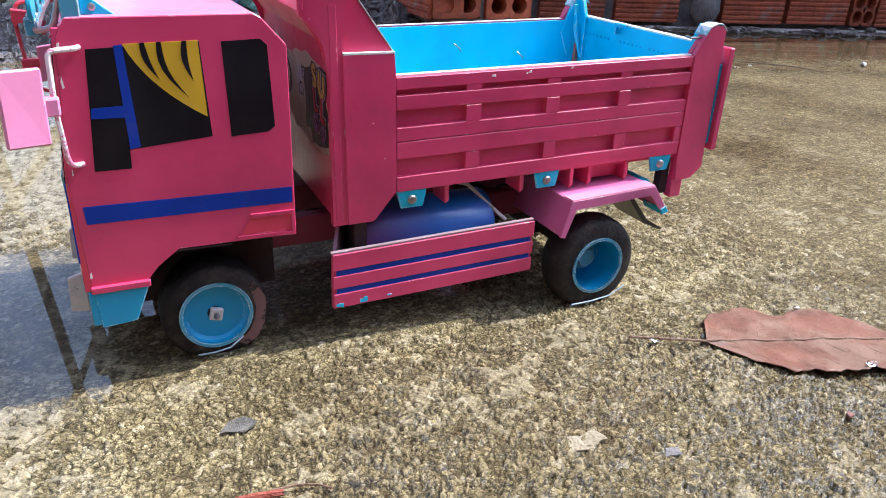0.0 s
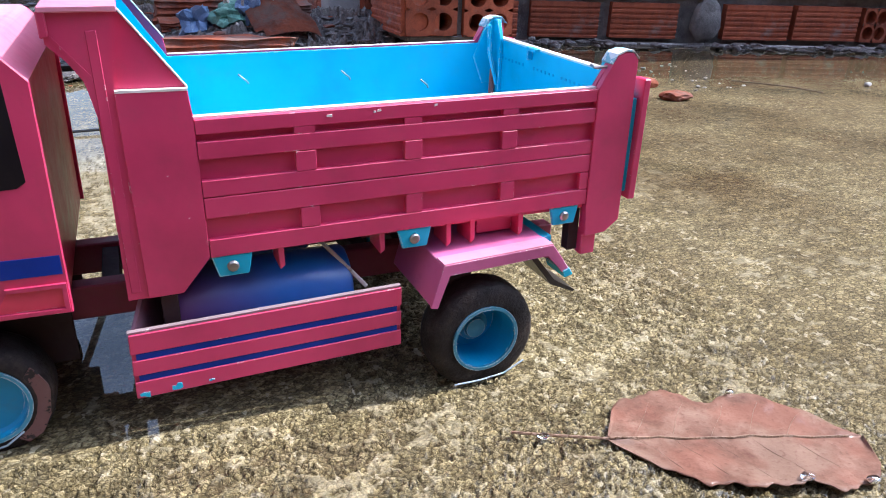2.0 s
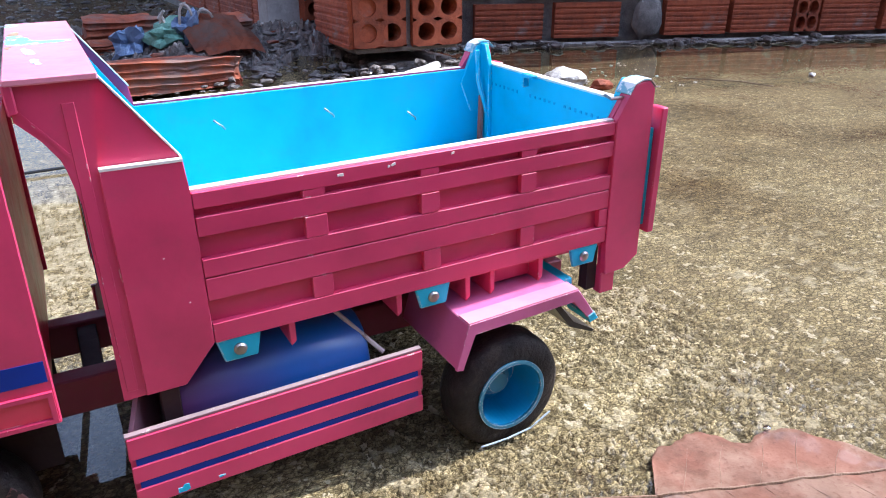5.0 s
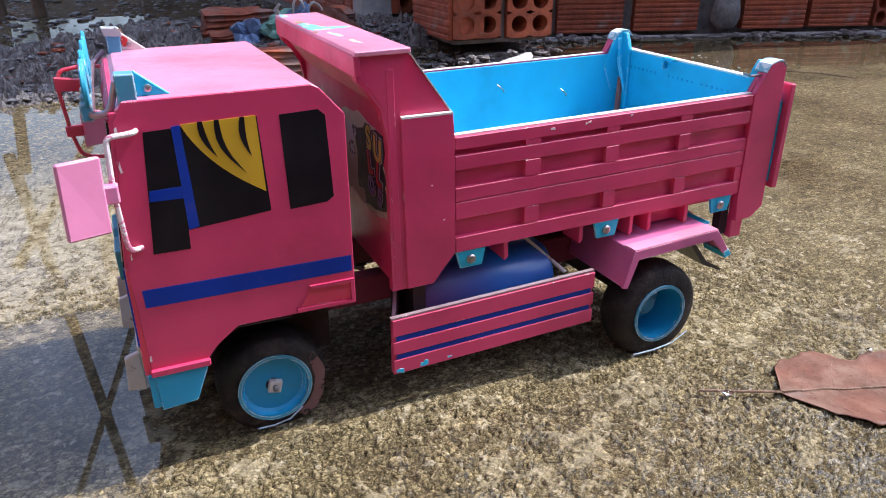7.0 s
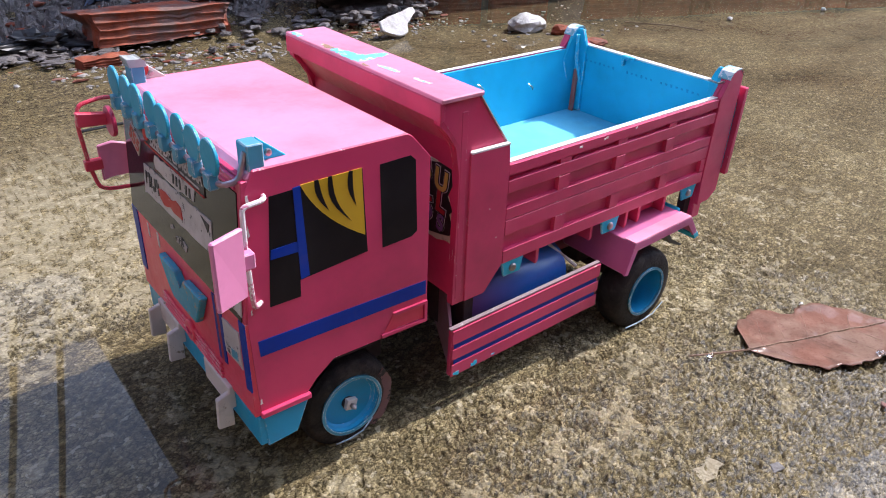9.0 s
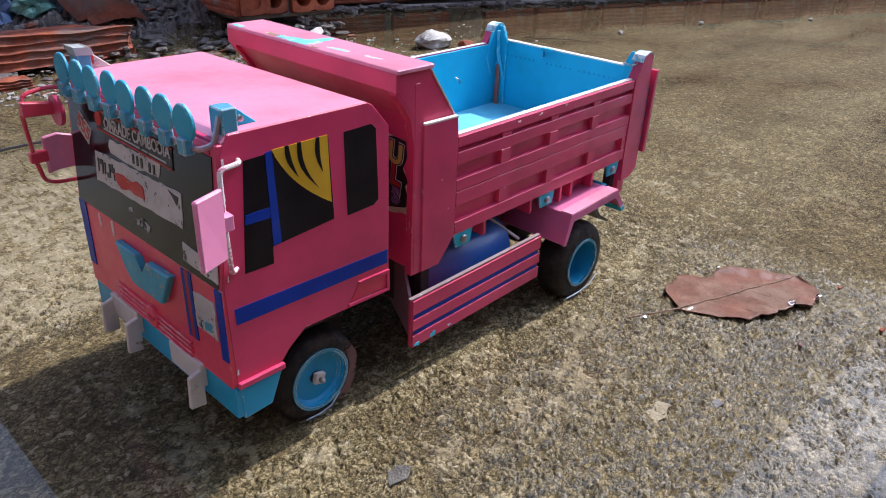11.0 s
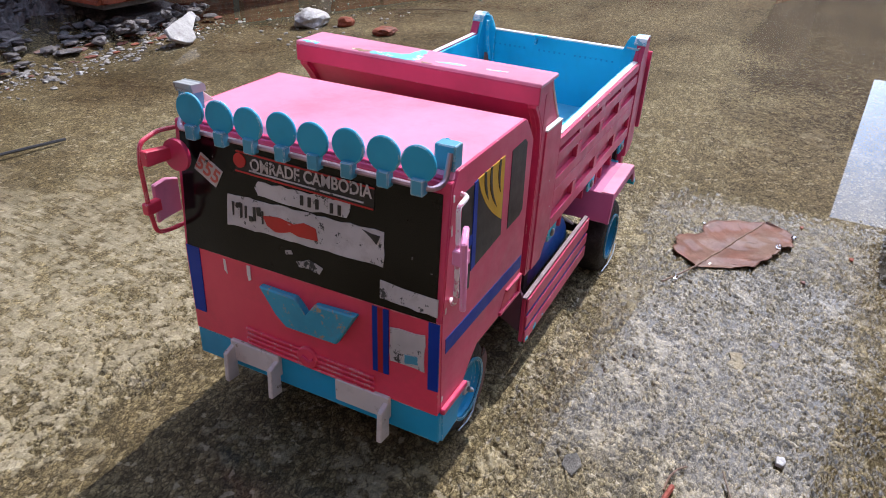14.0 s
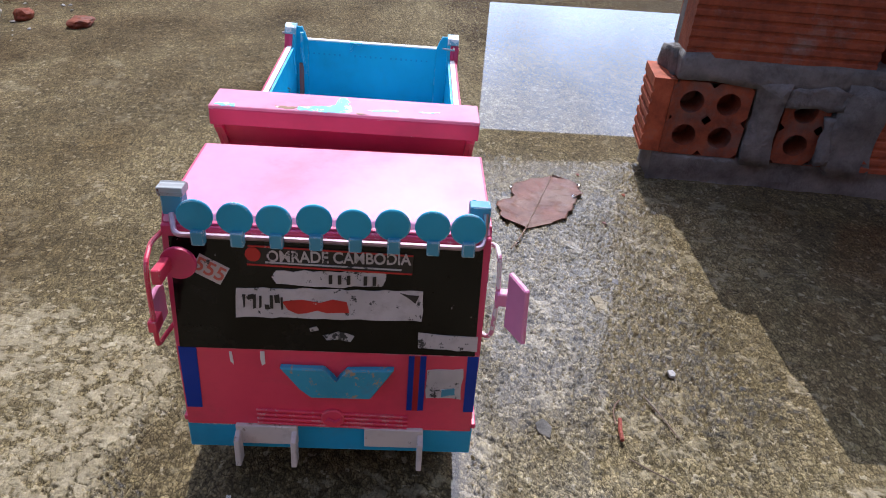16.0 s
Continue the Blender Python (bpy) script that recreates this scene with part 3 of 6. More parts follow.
def lumps(x, y):
    """Worn crusty aggregate: small crumbs with narrow crevices, broken by flat plates, 0 to 1."""
    wx = x + 0.050 * (value_noise(x, y, 20.0, 11) - 0.5) + 0.024 * (value_noise(x, y, 52.0, 15) - 0.5)
    wy = y + 0.050 * (value_noise(x, y, 20.0, 12) - 0.5) + 0.024 * (value_noise(x, y, 52.0, 16) - 0.5)
    u, v = wx * 0.82 + wy * 0.57, (wy * 0.82 - wx * 0.57) * 1.6
    # winding crevices between the crumbs, and a height of its own for each crumb
    a = np.abs(value_noise(u, v, 24.0, 1) - 0.5) / 0.17
    b = np.abs(value_noise(u * 0.9 + 0.4 * v, v * 0.9 - 0.4 * u, 37.0, 2) - 0.5) / 0.17
    f1, f2, own = cells(u, v, 27.0, 9)
    seam = smooth_step(0.0, 0.16, f2 - f1)
    crack = smooth_step(0.0, 1.0, np.minimum(a, b)) * (0.55 + 0.45 * seam)
    swell = value_noise(x, y, 7.0, 4)
    h = crack * (0.42 + 0.4 * own + 0.3 * swell) + 0.1 * value_noise(x, y, 80.0, 3)
    w = worn(x, y)
    flat = 0.74 + 0.12 * value_noise(x, y, 30.0, 6)
    return np.clip(h + (flat - h) * 0.78 * w, 0, 1)


def wetness(x, y):
    """How much rain water stands on the slab, and how much wet and painted shade darken it, both 0 to 1."""
    n = value_noise(x, y, 1.4, 21) * 0.6 + value_noise(x, y, 4.1, 22) * 0.4
    left = (1 - smooth_step(-0.1, 0.5, x + 0.5 * (n - 0.5) - 1.3 * smooth_step(0.9, 1.6, y))) * smooth_step(-0.5, 0.3, y) * (1 - smooth_step(7.3, 8.4, y + n))
    back = smooth_step(3.6, 4.6, y + 0.9 * (n - 0.5)) * (1 - smooth_step(11.5, 13.5, y + n)) * (1 - smooth_step(0.9, 1.5, x + n - 0.5))
    pool = smooth_step(3.7, 4.4, x + 0.8 * (n - 0.5)) * (1 - smooth_step(10.6, 12.0, x + n)) * (1 - smooth_step(-0.9, 0.3, y + 1.2 * (n - 0.5)))
    film = (1 - smooth_step(-0.25, 0.0, y + 0.3 * (n - 0.5))) * smooth_step(0.0, 0.9, x + 0.5 * (n - 0.5))
    s = (x - 10.8) * -0.3036 + (y - 9.35) * -0.9528
    foot = smooth_step(2.5, 4.5, x) * smooth_step(-1.0, 0.0, s) * (1 - smooth_step(3.2, 5.4, s + n))
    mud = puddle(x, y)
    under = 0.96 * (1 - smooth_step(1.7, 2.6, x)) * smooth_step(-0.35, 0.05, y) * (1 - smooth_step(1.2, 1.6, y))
    # far slab darker: wet, plus the lumps' shaded sides put in colour
    away = 0.6 * np.maximum(smooth_step(2.6, 5.0, x) * (0.4 + 0.6 * smooth_step(-0.3, 1.4, y)), smooth_step(1.2, 3.2, y) * smooth_step(-0.2, 1.6, x)) * (0.3 + 1.5 * (value_noise(x, y, 0.9, 27) * 0.5 + value_noise(x, y, 2.6, 28) * 0.5))
    base = 0.2 + 0.25 * smooth_step(0.3, 0.75, n) * (1 - forecourt(x, y))
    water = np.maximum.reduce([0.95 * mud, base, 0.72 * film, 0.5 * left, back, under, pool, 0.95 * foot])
    # mud, under and the last term also paint truck and wall shade
    damp_shade = np.maximum.reduce([0.45 * mud, 0.3 * film, 0.15 * left, 0.5 * back, 0.25 * under * smooth_step(0.0, 0.35, y), 0.3 * forecourt(x, y), 0.6 * pool, 0.9 * foot, away, 0.85 * smooth_step(7.8, 8.8, y) * (1 - smooth_step(3.0, 6.0, x)),
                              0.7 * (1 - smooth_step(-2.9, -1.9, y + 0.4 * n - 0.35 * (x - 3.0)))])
    return np.clip(water, 0, 1), np.clip(damp_shade, 0, 1)


def axis_steps(a, b, step, far, grow):
    """Grid lines, even from a to b and ever wider beyond."""
    mid = list(np.arange(a, b, step))

    def beyond(x, way):
        out, d = [], step
        while abs(x) < far:
            d *= grow if d < 0.15 else 1.3
            x += way * d
            out.append(x)
        return out

    return np.array(beyond(mid[0], -1)[::-1] + mid + beyond(mid[-1], 1))


def build_ground():
    xs = axis_steps(-1.2, 3.8, 0.0066, 9000, 1.034)
    ys = axis_steps(-1.7, 1.9, 0.0066, 9000, 1.034)
    X, Y = np.meshgrid(xs, ys, indexing="ij")
    rel = lumps(X, Y)
    edge = np.maximum(np.maximum(-1.2 - X, X - 3.8), np.maximum(-1.7 - Y, Y - 1.9))
    fade = 1 - smooth_step(-0.2, 1.0, edge)
    far_rel = 0.25 + 0.6 * (0.6 * value_noise(X * 0.8, Y * 1.3, 11.0, 51) + 0.4 * value_noise(X, Y, 4.3, 52)) * (1 - smooth_step(5.0, 9.0, edge)) + 0.2 * smooth_step(5.0, 9.0, edge)
    rel = far_rel + (rel - far_rel) * fade
    wet, damp_shade = wetness(X, Y)
    rough = (0.65 + 0.8 * value_noise(X, Y, 1.1, 8)) * (1 - 0.85 * smooth_step(0.8, 0.95, wet))
    Z = slab_level(X, Y) * (1 - smooth_step(60, 120, np.hypot(X, Y))) + (rel - 0.6) * 0.021 * rough
    n, k = X.shape
    co = np.stack([X, Y, Z], -1).reshape(-1, 3) * U
    idx = np.arange(n * k).reshape(n, k)
    quads = np.stack([idx[:-1, :-1], idx[1:, :-1], idx[1:, 1:], idx[:-1, 1:]], -1).reshape(-1, 4)
    me = bpy.data.meshes.new("ground")
    me.vertices.add(len(co))
    me.vertices.foreach_set("co", co.ravel())
    me.loops.add(quads.size)
    me.loops.foreach_set("vertex_index", quads.ravel())
    me.polygons.add(len(quads))
    me.polygons.foreach_set("loop_start", np.arange(0, quads.size, 4))
    me.polygons.foreach_set("use_smooth", np.ones(len(quads), bool))
    me.update()
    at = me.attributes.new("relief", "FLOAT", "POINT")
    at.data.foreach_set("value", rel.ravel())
    at = me.attributes.new("pale", "FLOAT", "POINT")
    at.data.foreach_set("value", (worn(X, Y) * (1 - smooth_step(1.5, 4.0, edge))).ravel())
    at = me.attributes.new("wet", "FLOAT", "POINT")
    at.data.foreach_set("value", wet.ravel())
    at = me.attributes.new("damp_shade", "FLOAT", "POINT")
    at.data.foreach_set("value", damp_shade.ravel())
    me.materials.append(GROUND)
    return tagged(new("ground", me), "rough wet concrete yard with mossy stained lumps", "ground", kind="structure")


build_ground()


def level(x, y):
    return float(slab_level(np.array([x]), np.array([y]))[0])


# ---- the truck ----
truck = empty("toy_truck", (0, 0, 0), "handmade pink toy dump truck with cyan trim on wet concrete", "toy truck")
FAR = 1.245


def both(y0, y1):
    """A span across the truck on the near side, and its mirror on the far side."""
    return ((y0, y1), (FAR - y1, FAR - y0))


# chassis
chassis = part("chassis_rail", box(0.3, 3.0, 0.36, 0.44, 0.36, 0.5), RAIL, truck, "dull red chassis rail", 0.006)
part("chassis_rail", box(0.3, 3.0, 0.80, 0.88, 0.36, 0.5), RAIL, truck, bevel=0.006)
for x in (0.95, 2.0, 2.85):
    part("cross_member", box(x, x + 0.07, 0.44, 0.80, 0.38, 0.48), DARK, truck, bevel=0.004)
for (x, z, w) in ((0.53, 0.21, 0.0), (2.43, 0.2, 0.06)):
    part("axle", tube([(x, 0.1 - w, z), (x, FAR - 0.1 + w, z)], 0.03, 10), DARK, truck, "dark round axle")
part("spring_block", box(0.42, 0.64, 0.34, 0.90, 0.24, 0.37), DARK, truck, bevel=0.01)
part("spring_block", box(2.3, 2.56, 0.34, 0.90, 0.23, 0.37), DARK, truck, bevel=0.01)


# near-black boards put in for the shade inside the wheel arches
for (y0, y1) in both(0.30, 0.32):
    part("arch_shade", box(0.24, 0.84, y0, y1, 0.22, 0.575), DARK, truck, "near-black board added for the shade in the front wheel arch", 0.004)


# wheels
def wheel(x, y, z, out, deep):
    """out: the way the outer face looks along y; deep: how far the dish is sunk."""
    R, r, w = (0.226, 0.153, 0.2) if deep < 0.1 else (0.25, 0.153, 0.18)
    s = -out
    w0 = [(r - 0.004, 0.0), (r + 0.012, -0.004), (R * 0.88, 0.004), (R * 0.965, 0.022), (R, 0.05), (R, w - 0.05), (R * 0.93, w - 0.01), (r, w)]
    tyre = lathe([(a, s * d) for a, d in w0], (x, y, z), n=48, caps=False)
    for v in tyre.verts:
        v.co.z = max(v.co.z, level(x, y) - 0.01 + 0.0)
        if v.co.z < z:
            k = (z - v.co.z) / R
            v.co.x += (v.co.x - x) * 0.10 * k ** 3
    t = part("wheel", tyre, RUBBER, truck, "worn black rubber wheel with cyan rim", smooth=True)
    rim = [(r, -0.006), (r, 0.0), (r - 0.014, 0.0), (r - 0.018, deep * 0.6), (r - 0.03, deep), (0.004, deep), (0.004, deep + 0.01), (r - 0.01, deep + 0.012)]
    rim = lathe([(a, s * d) for a, d in rim], (x, y, z), n=48, caps=False)
    part("rim", rim, RIM_BLUE, t, "cyan painted dished rim")
    lip = lathe([(r - 0.013, s * -0.005), (r - 0.013, s * -0.012), (r + 0.002, s * -0.012), (r + 0.002, s * -0.005)], (x, y, z), n=48, caps=False)
    part("rim_lip", lip, PALE_BLUE, t, "scuffed pale rim lip")
    return t, s


for (y, out) in ((0.085, -1), (FAR - 0.085, 1)):
    t, s = wheel(0.535, y, 0.212, out, 0.03)
    b = box(-0.027, 0.027, -0.014, 0.012, -0.027, 0.027)
    part("hub_plate", b, GREY_WHITE, t, "scuffed square hub plate", 0.003, Matrix.Translation((0.535, y + s * 0.01, 0.212)) @ Matrix.Rotation(0.25, 4, "Y"))
    part("axle_nut", lathe([(0.012, 0), (0.014, -s * 0.02), (0.006, -s * 0.035)], (0.535, y + s * 0.0, 0.212), n=10), STEEL, t, "rusty axle nut")
a0 = [(0.535 + r_ * math.cos(radians(q)), 0.212 + r_ * math.sin(radians(q))) for r_, rng in ((0.172, range(-62, 42, 8)), (0.214, range(38, -62, -8))) for q in rng]
part("torn_sidewall", slab(ragged(a0, 77, 0.005, 0.03), "y", 0.0795, 0.0865), TORN, truck, "torn reddish patch of the tyre's side", 0.002)
for (y, out) in ((-0.075, -1), (FAR + 0.075, 1)):
    t, s = wheel(2.43, y, 0.2, out, 0.165)
    part("hub_cone", lathe([(0.075, s * 0.165), (0.07, s * 0.12), (0.05, s * 0.11), (0.045, s * 0.09), (0.012, s * 0.085)], (2.43, y, 0.2), n=24), PALE_BLUE, t, "dusty blue stepped hub")

# ---- cab ----
SIDE = [(0.082, 0.455), (0.07, 0.88), (0.11, 1.40), (0.147, 1.461), (0.766, 1.467), (0.792, 1.454), (0.882, 1.352), (0.882, 0.575), (0.41, 0.585), (0.325, 0.52), (0.29, 0.47)]
for k, (y0, y1) in enumerate(both(0.0, 0.03)):
    side = part("cab_side", slab(SIDE, "y", y0, y1), PINK, truck, "pink cab side with painted windows", 0.003)
    o = y0 if k == 0 else y1
    d = -1 if k == 0 else 1

    def on(pts, mat, name, label="", lift=0.0016, side=side, o=o, d=d):
        return part(name, slab(pts, "y", o - d * 0.002, o + d * lift), mat, side, label)

    on([(0.194, 1.358), (0.566, 1.374), (0.582, 1.025), (0.288, 0.998), (0.286, 0.927), (0.161, 0.927)], BLACK, "window_panel", "black painted side window")
    on([(0.643, 1.372), (0.783, 1.378), (0.808, 1.355), (0.820, 1.045), (0.793, 1.026), (0.652, 1.018)], BLACK, "window_panel", "black painted rear side window")
    cur = [(0.312, 1.372), (0.562, 1.378), (0.571, 1.101)]
    for q in range(1, 9):
        u = q / 9
        cur.append(((1 - u) ** 2 * 0.571 + 2 * u * (1 - u) * 0.375 + u * u * 0.312, (1 - u) ** 2 * 1.101 + 2 * u * (1 - u) * 1.22 + u * u * 1.372))
    on(cur, YELLOW, "painted_curtain", "yellow painted curtain", 0.0032)
    for (xa, za, xb, zb, bow) in ((0.375, 1.375, 0.42, 1.245, -0.012), (0.43, 1.376, 0.512, 1.178, -0.028), (0.515, 1.377, 0.535, 1.235, -0.012)):
        f = []
        for q in range(7):
            u = q / 6
            w = 0.011 * math.sin(math.pi * (0.25 + 0.75 * u))
            f.append((xa + (xb - xa) * u + bow * math.sin(math.pi * u) + w, za + (zb - za) * u, -w * 2))
        on([(a, b) for a, b, c in f] + [(a + c, b) for a, b, c in f[::-1]], BLACK, "curtain_fold", "", 0.0048)
    on([(0.283, 1.367), (0.311, 1.37), (0.326, 1.007), (0.290, 1.0)], NAVY, "window_bar", "blue painted window bar", 0.0042)
    on([(0.183, 1.156), (0.294, 1.160), (0.300, 1.150), (0.294, 1.117), (0.178, 1.119)], NAVY, "window_bar", "blue painted window bar", 0.0034)
    on([(0.100, 0.797), (0.872, 0.789), (0.872, 0.722), (0.104, 0.727)], NAVY, "side_stripe", "blue painted stripe along the cab", 0.0018)
    # step recess framed by thin strips
    fr = slab([(0.698, 0.692), (0.876, 0.690), (0.876, 0.676), (0.705, 0.678)], "y", o - d * 0.002, o + d * 0.012)
    slab([(0.640, 0.603), (0.876, 0.598), (0.876, 0.584), (0.640, 0.588)], "y", o - d * 0.002, o + d * 0.012, fr)
    slab([(0.862, 0.676), (0.876, 0.676), (0.876, 0.598), (0.862, 0.598)], "y", o - d * 0.002, o + d * 0.012, fr)
    part("step_frame", fr, PINK, side)
    on([(0.700, 0.676), (0.860, 0.674), (0.860, 0.601), (0.655, 0.604)], RED_PINK, "step_recess", "redder step recess", 0.002)
    # near-black lip round the wheel arch
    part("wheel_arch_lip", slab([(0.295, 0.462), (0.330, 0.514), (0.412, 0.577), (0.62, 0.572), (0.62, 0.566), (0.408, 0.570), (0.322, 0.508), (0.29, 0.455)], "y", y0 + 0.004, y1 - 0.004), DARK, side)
    part("side_flange", box(0.078, 0.292, min(o, o + d * 0.02), max(o, o + d * 0.02), 0.446, 0.474), PINK, side, "pink ledge over the bumper", 0.004)

front = part("cab_front", slab([(0.003, 0.45), (FAR - 0.003, 0.45), (FAR - 0.003, 0.885), (0.003, 0.885)], "x", 0.058, 0.098), RED_PINK, truck, "red-pink cab front with stripes and stickers", 0.002)


def screen(y, z, lift=0.0):
    """A point of the leaning windscreen."""
    return (0.060 + (z - 0.885) * 0.075 - lift, y, z)


def screen_slab(pts, a, b):
    bm = bmesh.new()
    lo = [bm.verts.new(screen(y, z, a)) for y, z in pts]
    hi = [bm.verts.new(screen(y, z, b)) for y, z in pts]
    bm.faces.new(lo)
    bm.faces.new(hi[::-1])
    for i in range(len(pts)):
        j = (i + 1) % len(pts)
        bm.faces.new((lo[j], lo[i], hi[i], hi[j]))
    return bm


upper = part("windscreen_frame", screen_slab([(0.003, 0.886), (FAR - 0.003, 0.886), (FAR - 0.003, 1.43), (0.003, 1.43)], -0.035, 0.0), PINK, truck, "pink windscreen surround", 0.004)
part("windscreen", screen_slab([(0.022, 0.888), (FAR - 0.02, 0.884), (FAR - 0.03, 1.385), (0.03, 1.385)], -0.002, 0.004), SCREEN, upper, "glossy black windscreen with worn stickers")


def stuck(pts, mat, name, label="", lift=0.007, torn=0.0, seed=1):
    return part(name, screen_slab(ragged(pts, seed, torn) if torn else pts, 0.003, lift), mat, upper, label)


stuck([(0.922, 1.368), (0.296, 1.352), (0.297, 1.270), (0.930, 1.284)], STICKER_BLACK, "sticker", "black lettered sticker with orange edge")
for (ya, yb, za, zb) in ((0.922, 0.296, 1.366, 1.359), (0.93, 0.298, 1.286, 1.276)):
    stuck([(ya, za), (yb, za - 0.014), (yb, za - 0.02), (ya, za - 0.006)], STICKER_RED, "sticker_border", "", 0.010)
stuck([(0.905 + 0.03 * math.cos(a * 0.5), 1.328 + 0.03 * math.sin(a * 0.5)) for a in range(13)], STICKER_RED, "sticker_emblem", "round orange emblem", 0.012)
stuck([(0.825, 1.258), (0.400, 1.272), (0.394, 1.24), (0.41, 1.203), (0.60, 1.197), (0.82, 1.196), (0.835, 1.225)], STICKER, "sticker", "torn pale sticker", 0.007, 0.006, 3)
stuck([(0.981, 1.176), (0.251, 1.192), (0.249, 1.055), (0.99, 1.04)], STICKER, "sticker", "wide worn white sticker with red print", 0.007, 0.004, 4)
stuck([(0.80, 1.118), (0.72, 1.128), (0.66, 1.122), (0.60, 1.138), (0.545, 1.135), (0.54, 1.085), (0.60, 1.078), (0.67, 1.082), (0.74, 1.072), (0.78, 1.09)], STICKER_RED, "sticker_print", "faded red print", 0.010, 0.006, 5)
for q, (w, za, zb) in enumerate(((0.010, 1.09, 1.146), (0.022, 1.128, 1.148), (0.010, 1.088, 1.15), (0.010, 1.09, 1.142), (0.020, 1.088, 1.104), (0.011, 1.092, 1.147), (0.018, 1.115, 1.15), (0.010, 1.087, 1.14))):
    y = 0.957 - q * 0.021
    stuck([(y, zb), (y - w, zb + 0.002), (y - w, za), (y, za - 0.002)], STICKER_BLACK, "sticker_print", "", 0.010, 0.003, 40 + q)
stuck([(0.34, 1.18), (0.27, 1.172), (0.28, 1.135), (0.31, 1.16)], STICKER_BLACK, "sticker_print", "", 0.010, 0.004, 6)
stuck([(0.65, 0.975), (0.61, 0.985), (0.585, 0.992), (0.56, 0.98), (0.53, 0.97), (0.545, 0.95), (0.59, 0.942), (0.64, 0.952)], WORN_SCRAP, "sticker", "small torn grey sticker remnant", 0.007, 0.012, 7)
stuck([(0.70, 1.0), (0.675, 1.004), (0.668, 0.992), (0.69, 0.988)], WORN_SCRAP, "sticker", "", 0.007, 0.006, 9)
stuck([(0.262, 0.995), (0.019, 0.985), (0.018, 0.914), (0.26, 0.922)], STICKER, "sticker", "plain pale sticker strip", 0.007, 0.003, 8)
for q in range(5):
    y = 0.62 - 0.035 * q - (0.03 if q > 2 else 0)
    stuck([(y, 1.25), (y - 0.014, 1.251), (y - 0.014, 1.212), (y, 1.21)], STICKER_BLACK, "sticker_print", "", 0.010)
ca, sa = math.cos(0.5), math.sin(0.5)
stuck([(1.072 + a * ca - b * sa, 1.252 + a * sa * -1 * -1 + b * ca) for a, b in ((-0.062, -0.042), (0.062, -0.042), (0.062, 0.042), (-0.062, 0.042))], STICKER, "number_sticker", "small tilted number sticker", 0.007)


def on_screen(y, z, lift, turn=0.0):
    f = Matrix(((0, 0, -1, 0), (-1, 0, 0, 0), (0, 1, 0, 0), (0, 0, 0, 1)))
    return Matrix.Translation(Vector(screen(y, z, lift)) * U) @ Matrix.Rotation(-math.atan(0.075) * -1, 4, "Y") @ f @ Matrix.Rotation(turn, 4, "Z")


lettering("555", 0.085, on_screen(1.072, 1.252, 0.009, -0.5), FADED_RED, upper)
lettering("OMRADE CAMBODIA", 0.068, on_screen(0.580, 1.326, 0.010, 0.02), STICKER, upper, stretch=0.84, bold=0.018)
stuck([(0.86, 1.298), (0.34, 1.289), (0.34, 1.283), (0.86, 1.292)], STICKER, "sticker_print", "", 0.010)


def on_front(pts, mat, name, label="", lift=0.004, torn=0.0, seed=1):
    return part(name, slab(ragged(pts, seed, torn) if torn else pts, "x", 0.060, 0.058 - lift), mat, front, label)


on_front([(1.232, 0.884), (1.160, 0.882), (1.170, 0.552), (1.234, 0.552)], NAVY, "corner_stripe", "blue corner stripe")
on_front([(0.050, 0.884), (0.004, 0.884), (0.002, 0.575), (0.046, 0.572)], NAVY, "corner_stripe", "blue corner stripe")
on_front([(0.294, 0.878), (0.270, 0.878), (0.270, 0.572), (0.294, 0.572)], NAVY, "panel_stripe", "blue stripe")
on_front([(0.270, 0.878), (0.246, 0.878), (0.246, 0.572), (0.270, 0.572)], RED, "panel_stripe", "red stripe")
on_front([(0.246, 0.878), (0.221, 0.88), (0.221, 0.574), (0.246, 0.572)], NAVY, "panel_stripe", "blue stripe")
on_front([(0.215, 0.805), (0.063, 0.818), (0.064, 0.650), (0.215, 0.650)], STICKER, "sticker", "square worn white sticker", 0.005, 0.004, 9)
on_front([(0.15, 0.705), (0.09, 0.715), (0.085, 0.67), (0.145, 0.665)], PALE_BLUE, "sticker_print", "", 0.007, 0.006, 10)
part("badge", slab([(0.827, 0.812), (0.640, 0.812), (0.592, 0.735), (0.548, 0.810), (0.350, 0.820), (0.450, 0.652), (0.700, 0.650), (0.745, 0.70)], "x", 0.026, 0.060), BADGE, front, "dusty blue winged badge", 0.006)
for q in range(4):
    z = 0.556 - q * 0.025
    part("grille_slat", slab([(0.94, z), (0.285, z - 0.018), (0.285, z - 0.03), (0.94, z - 0.012)], "x", 0.046, 0.060), RED_PINK, front, bevel=0.003)
part("grille_emblem", lathe([(0.052, 0.062), (0.052, 0.046), (0.046, 0.040), (0.0, 0.040)][:3] + [(0.01, 0.040)], (0, 0.612, 0.516), "x", 28), RED_PINK, front, "round raised grille emblem")
part("grille_emblem_bar", slab([(0.645, 0.505), (0.63, 0.53), (0.60, 0.512), (0.58, 0.528), (0.578, 0.518), (0.60, 0.50), (0.63, 0.518)], "x", 0.033, 0.041), PINK, front)
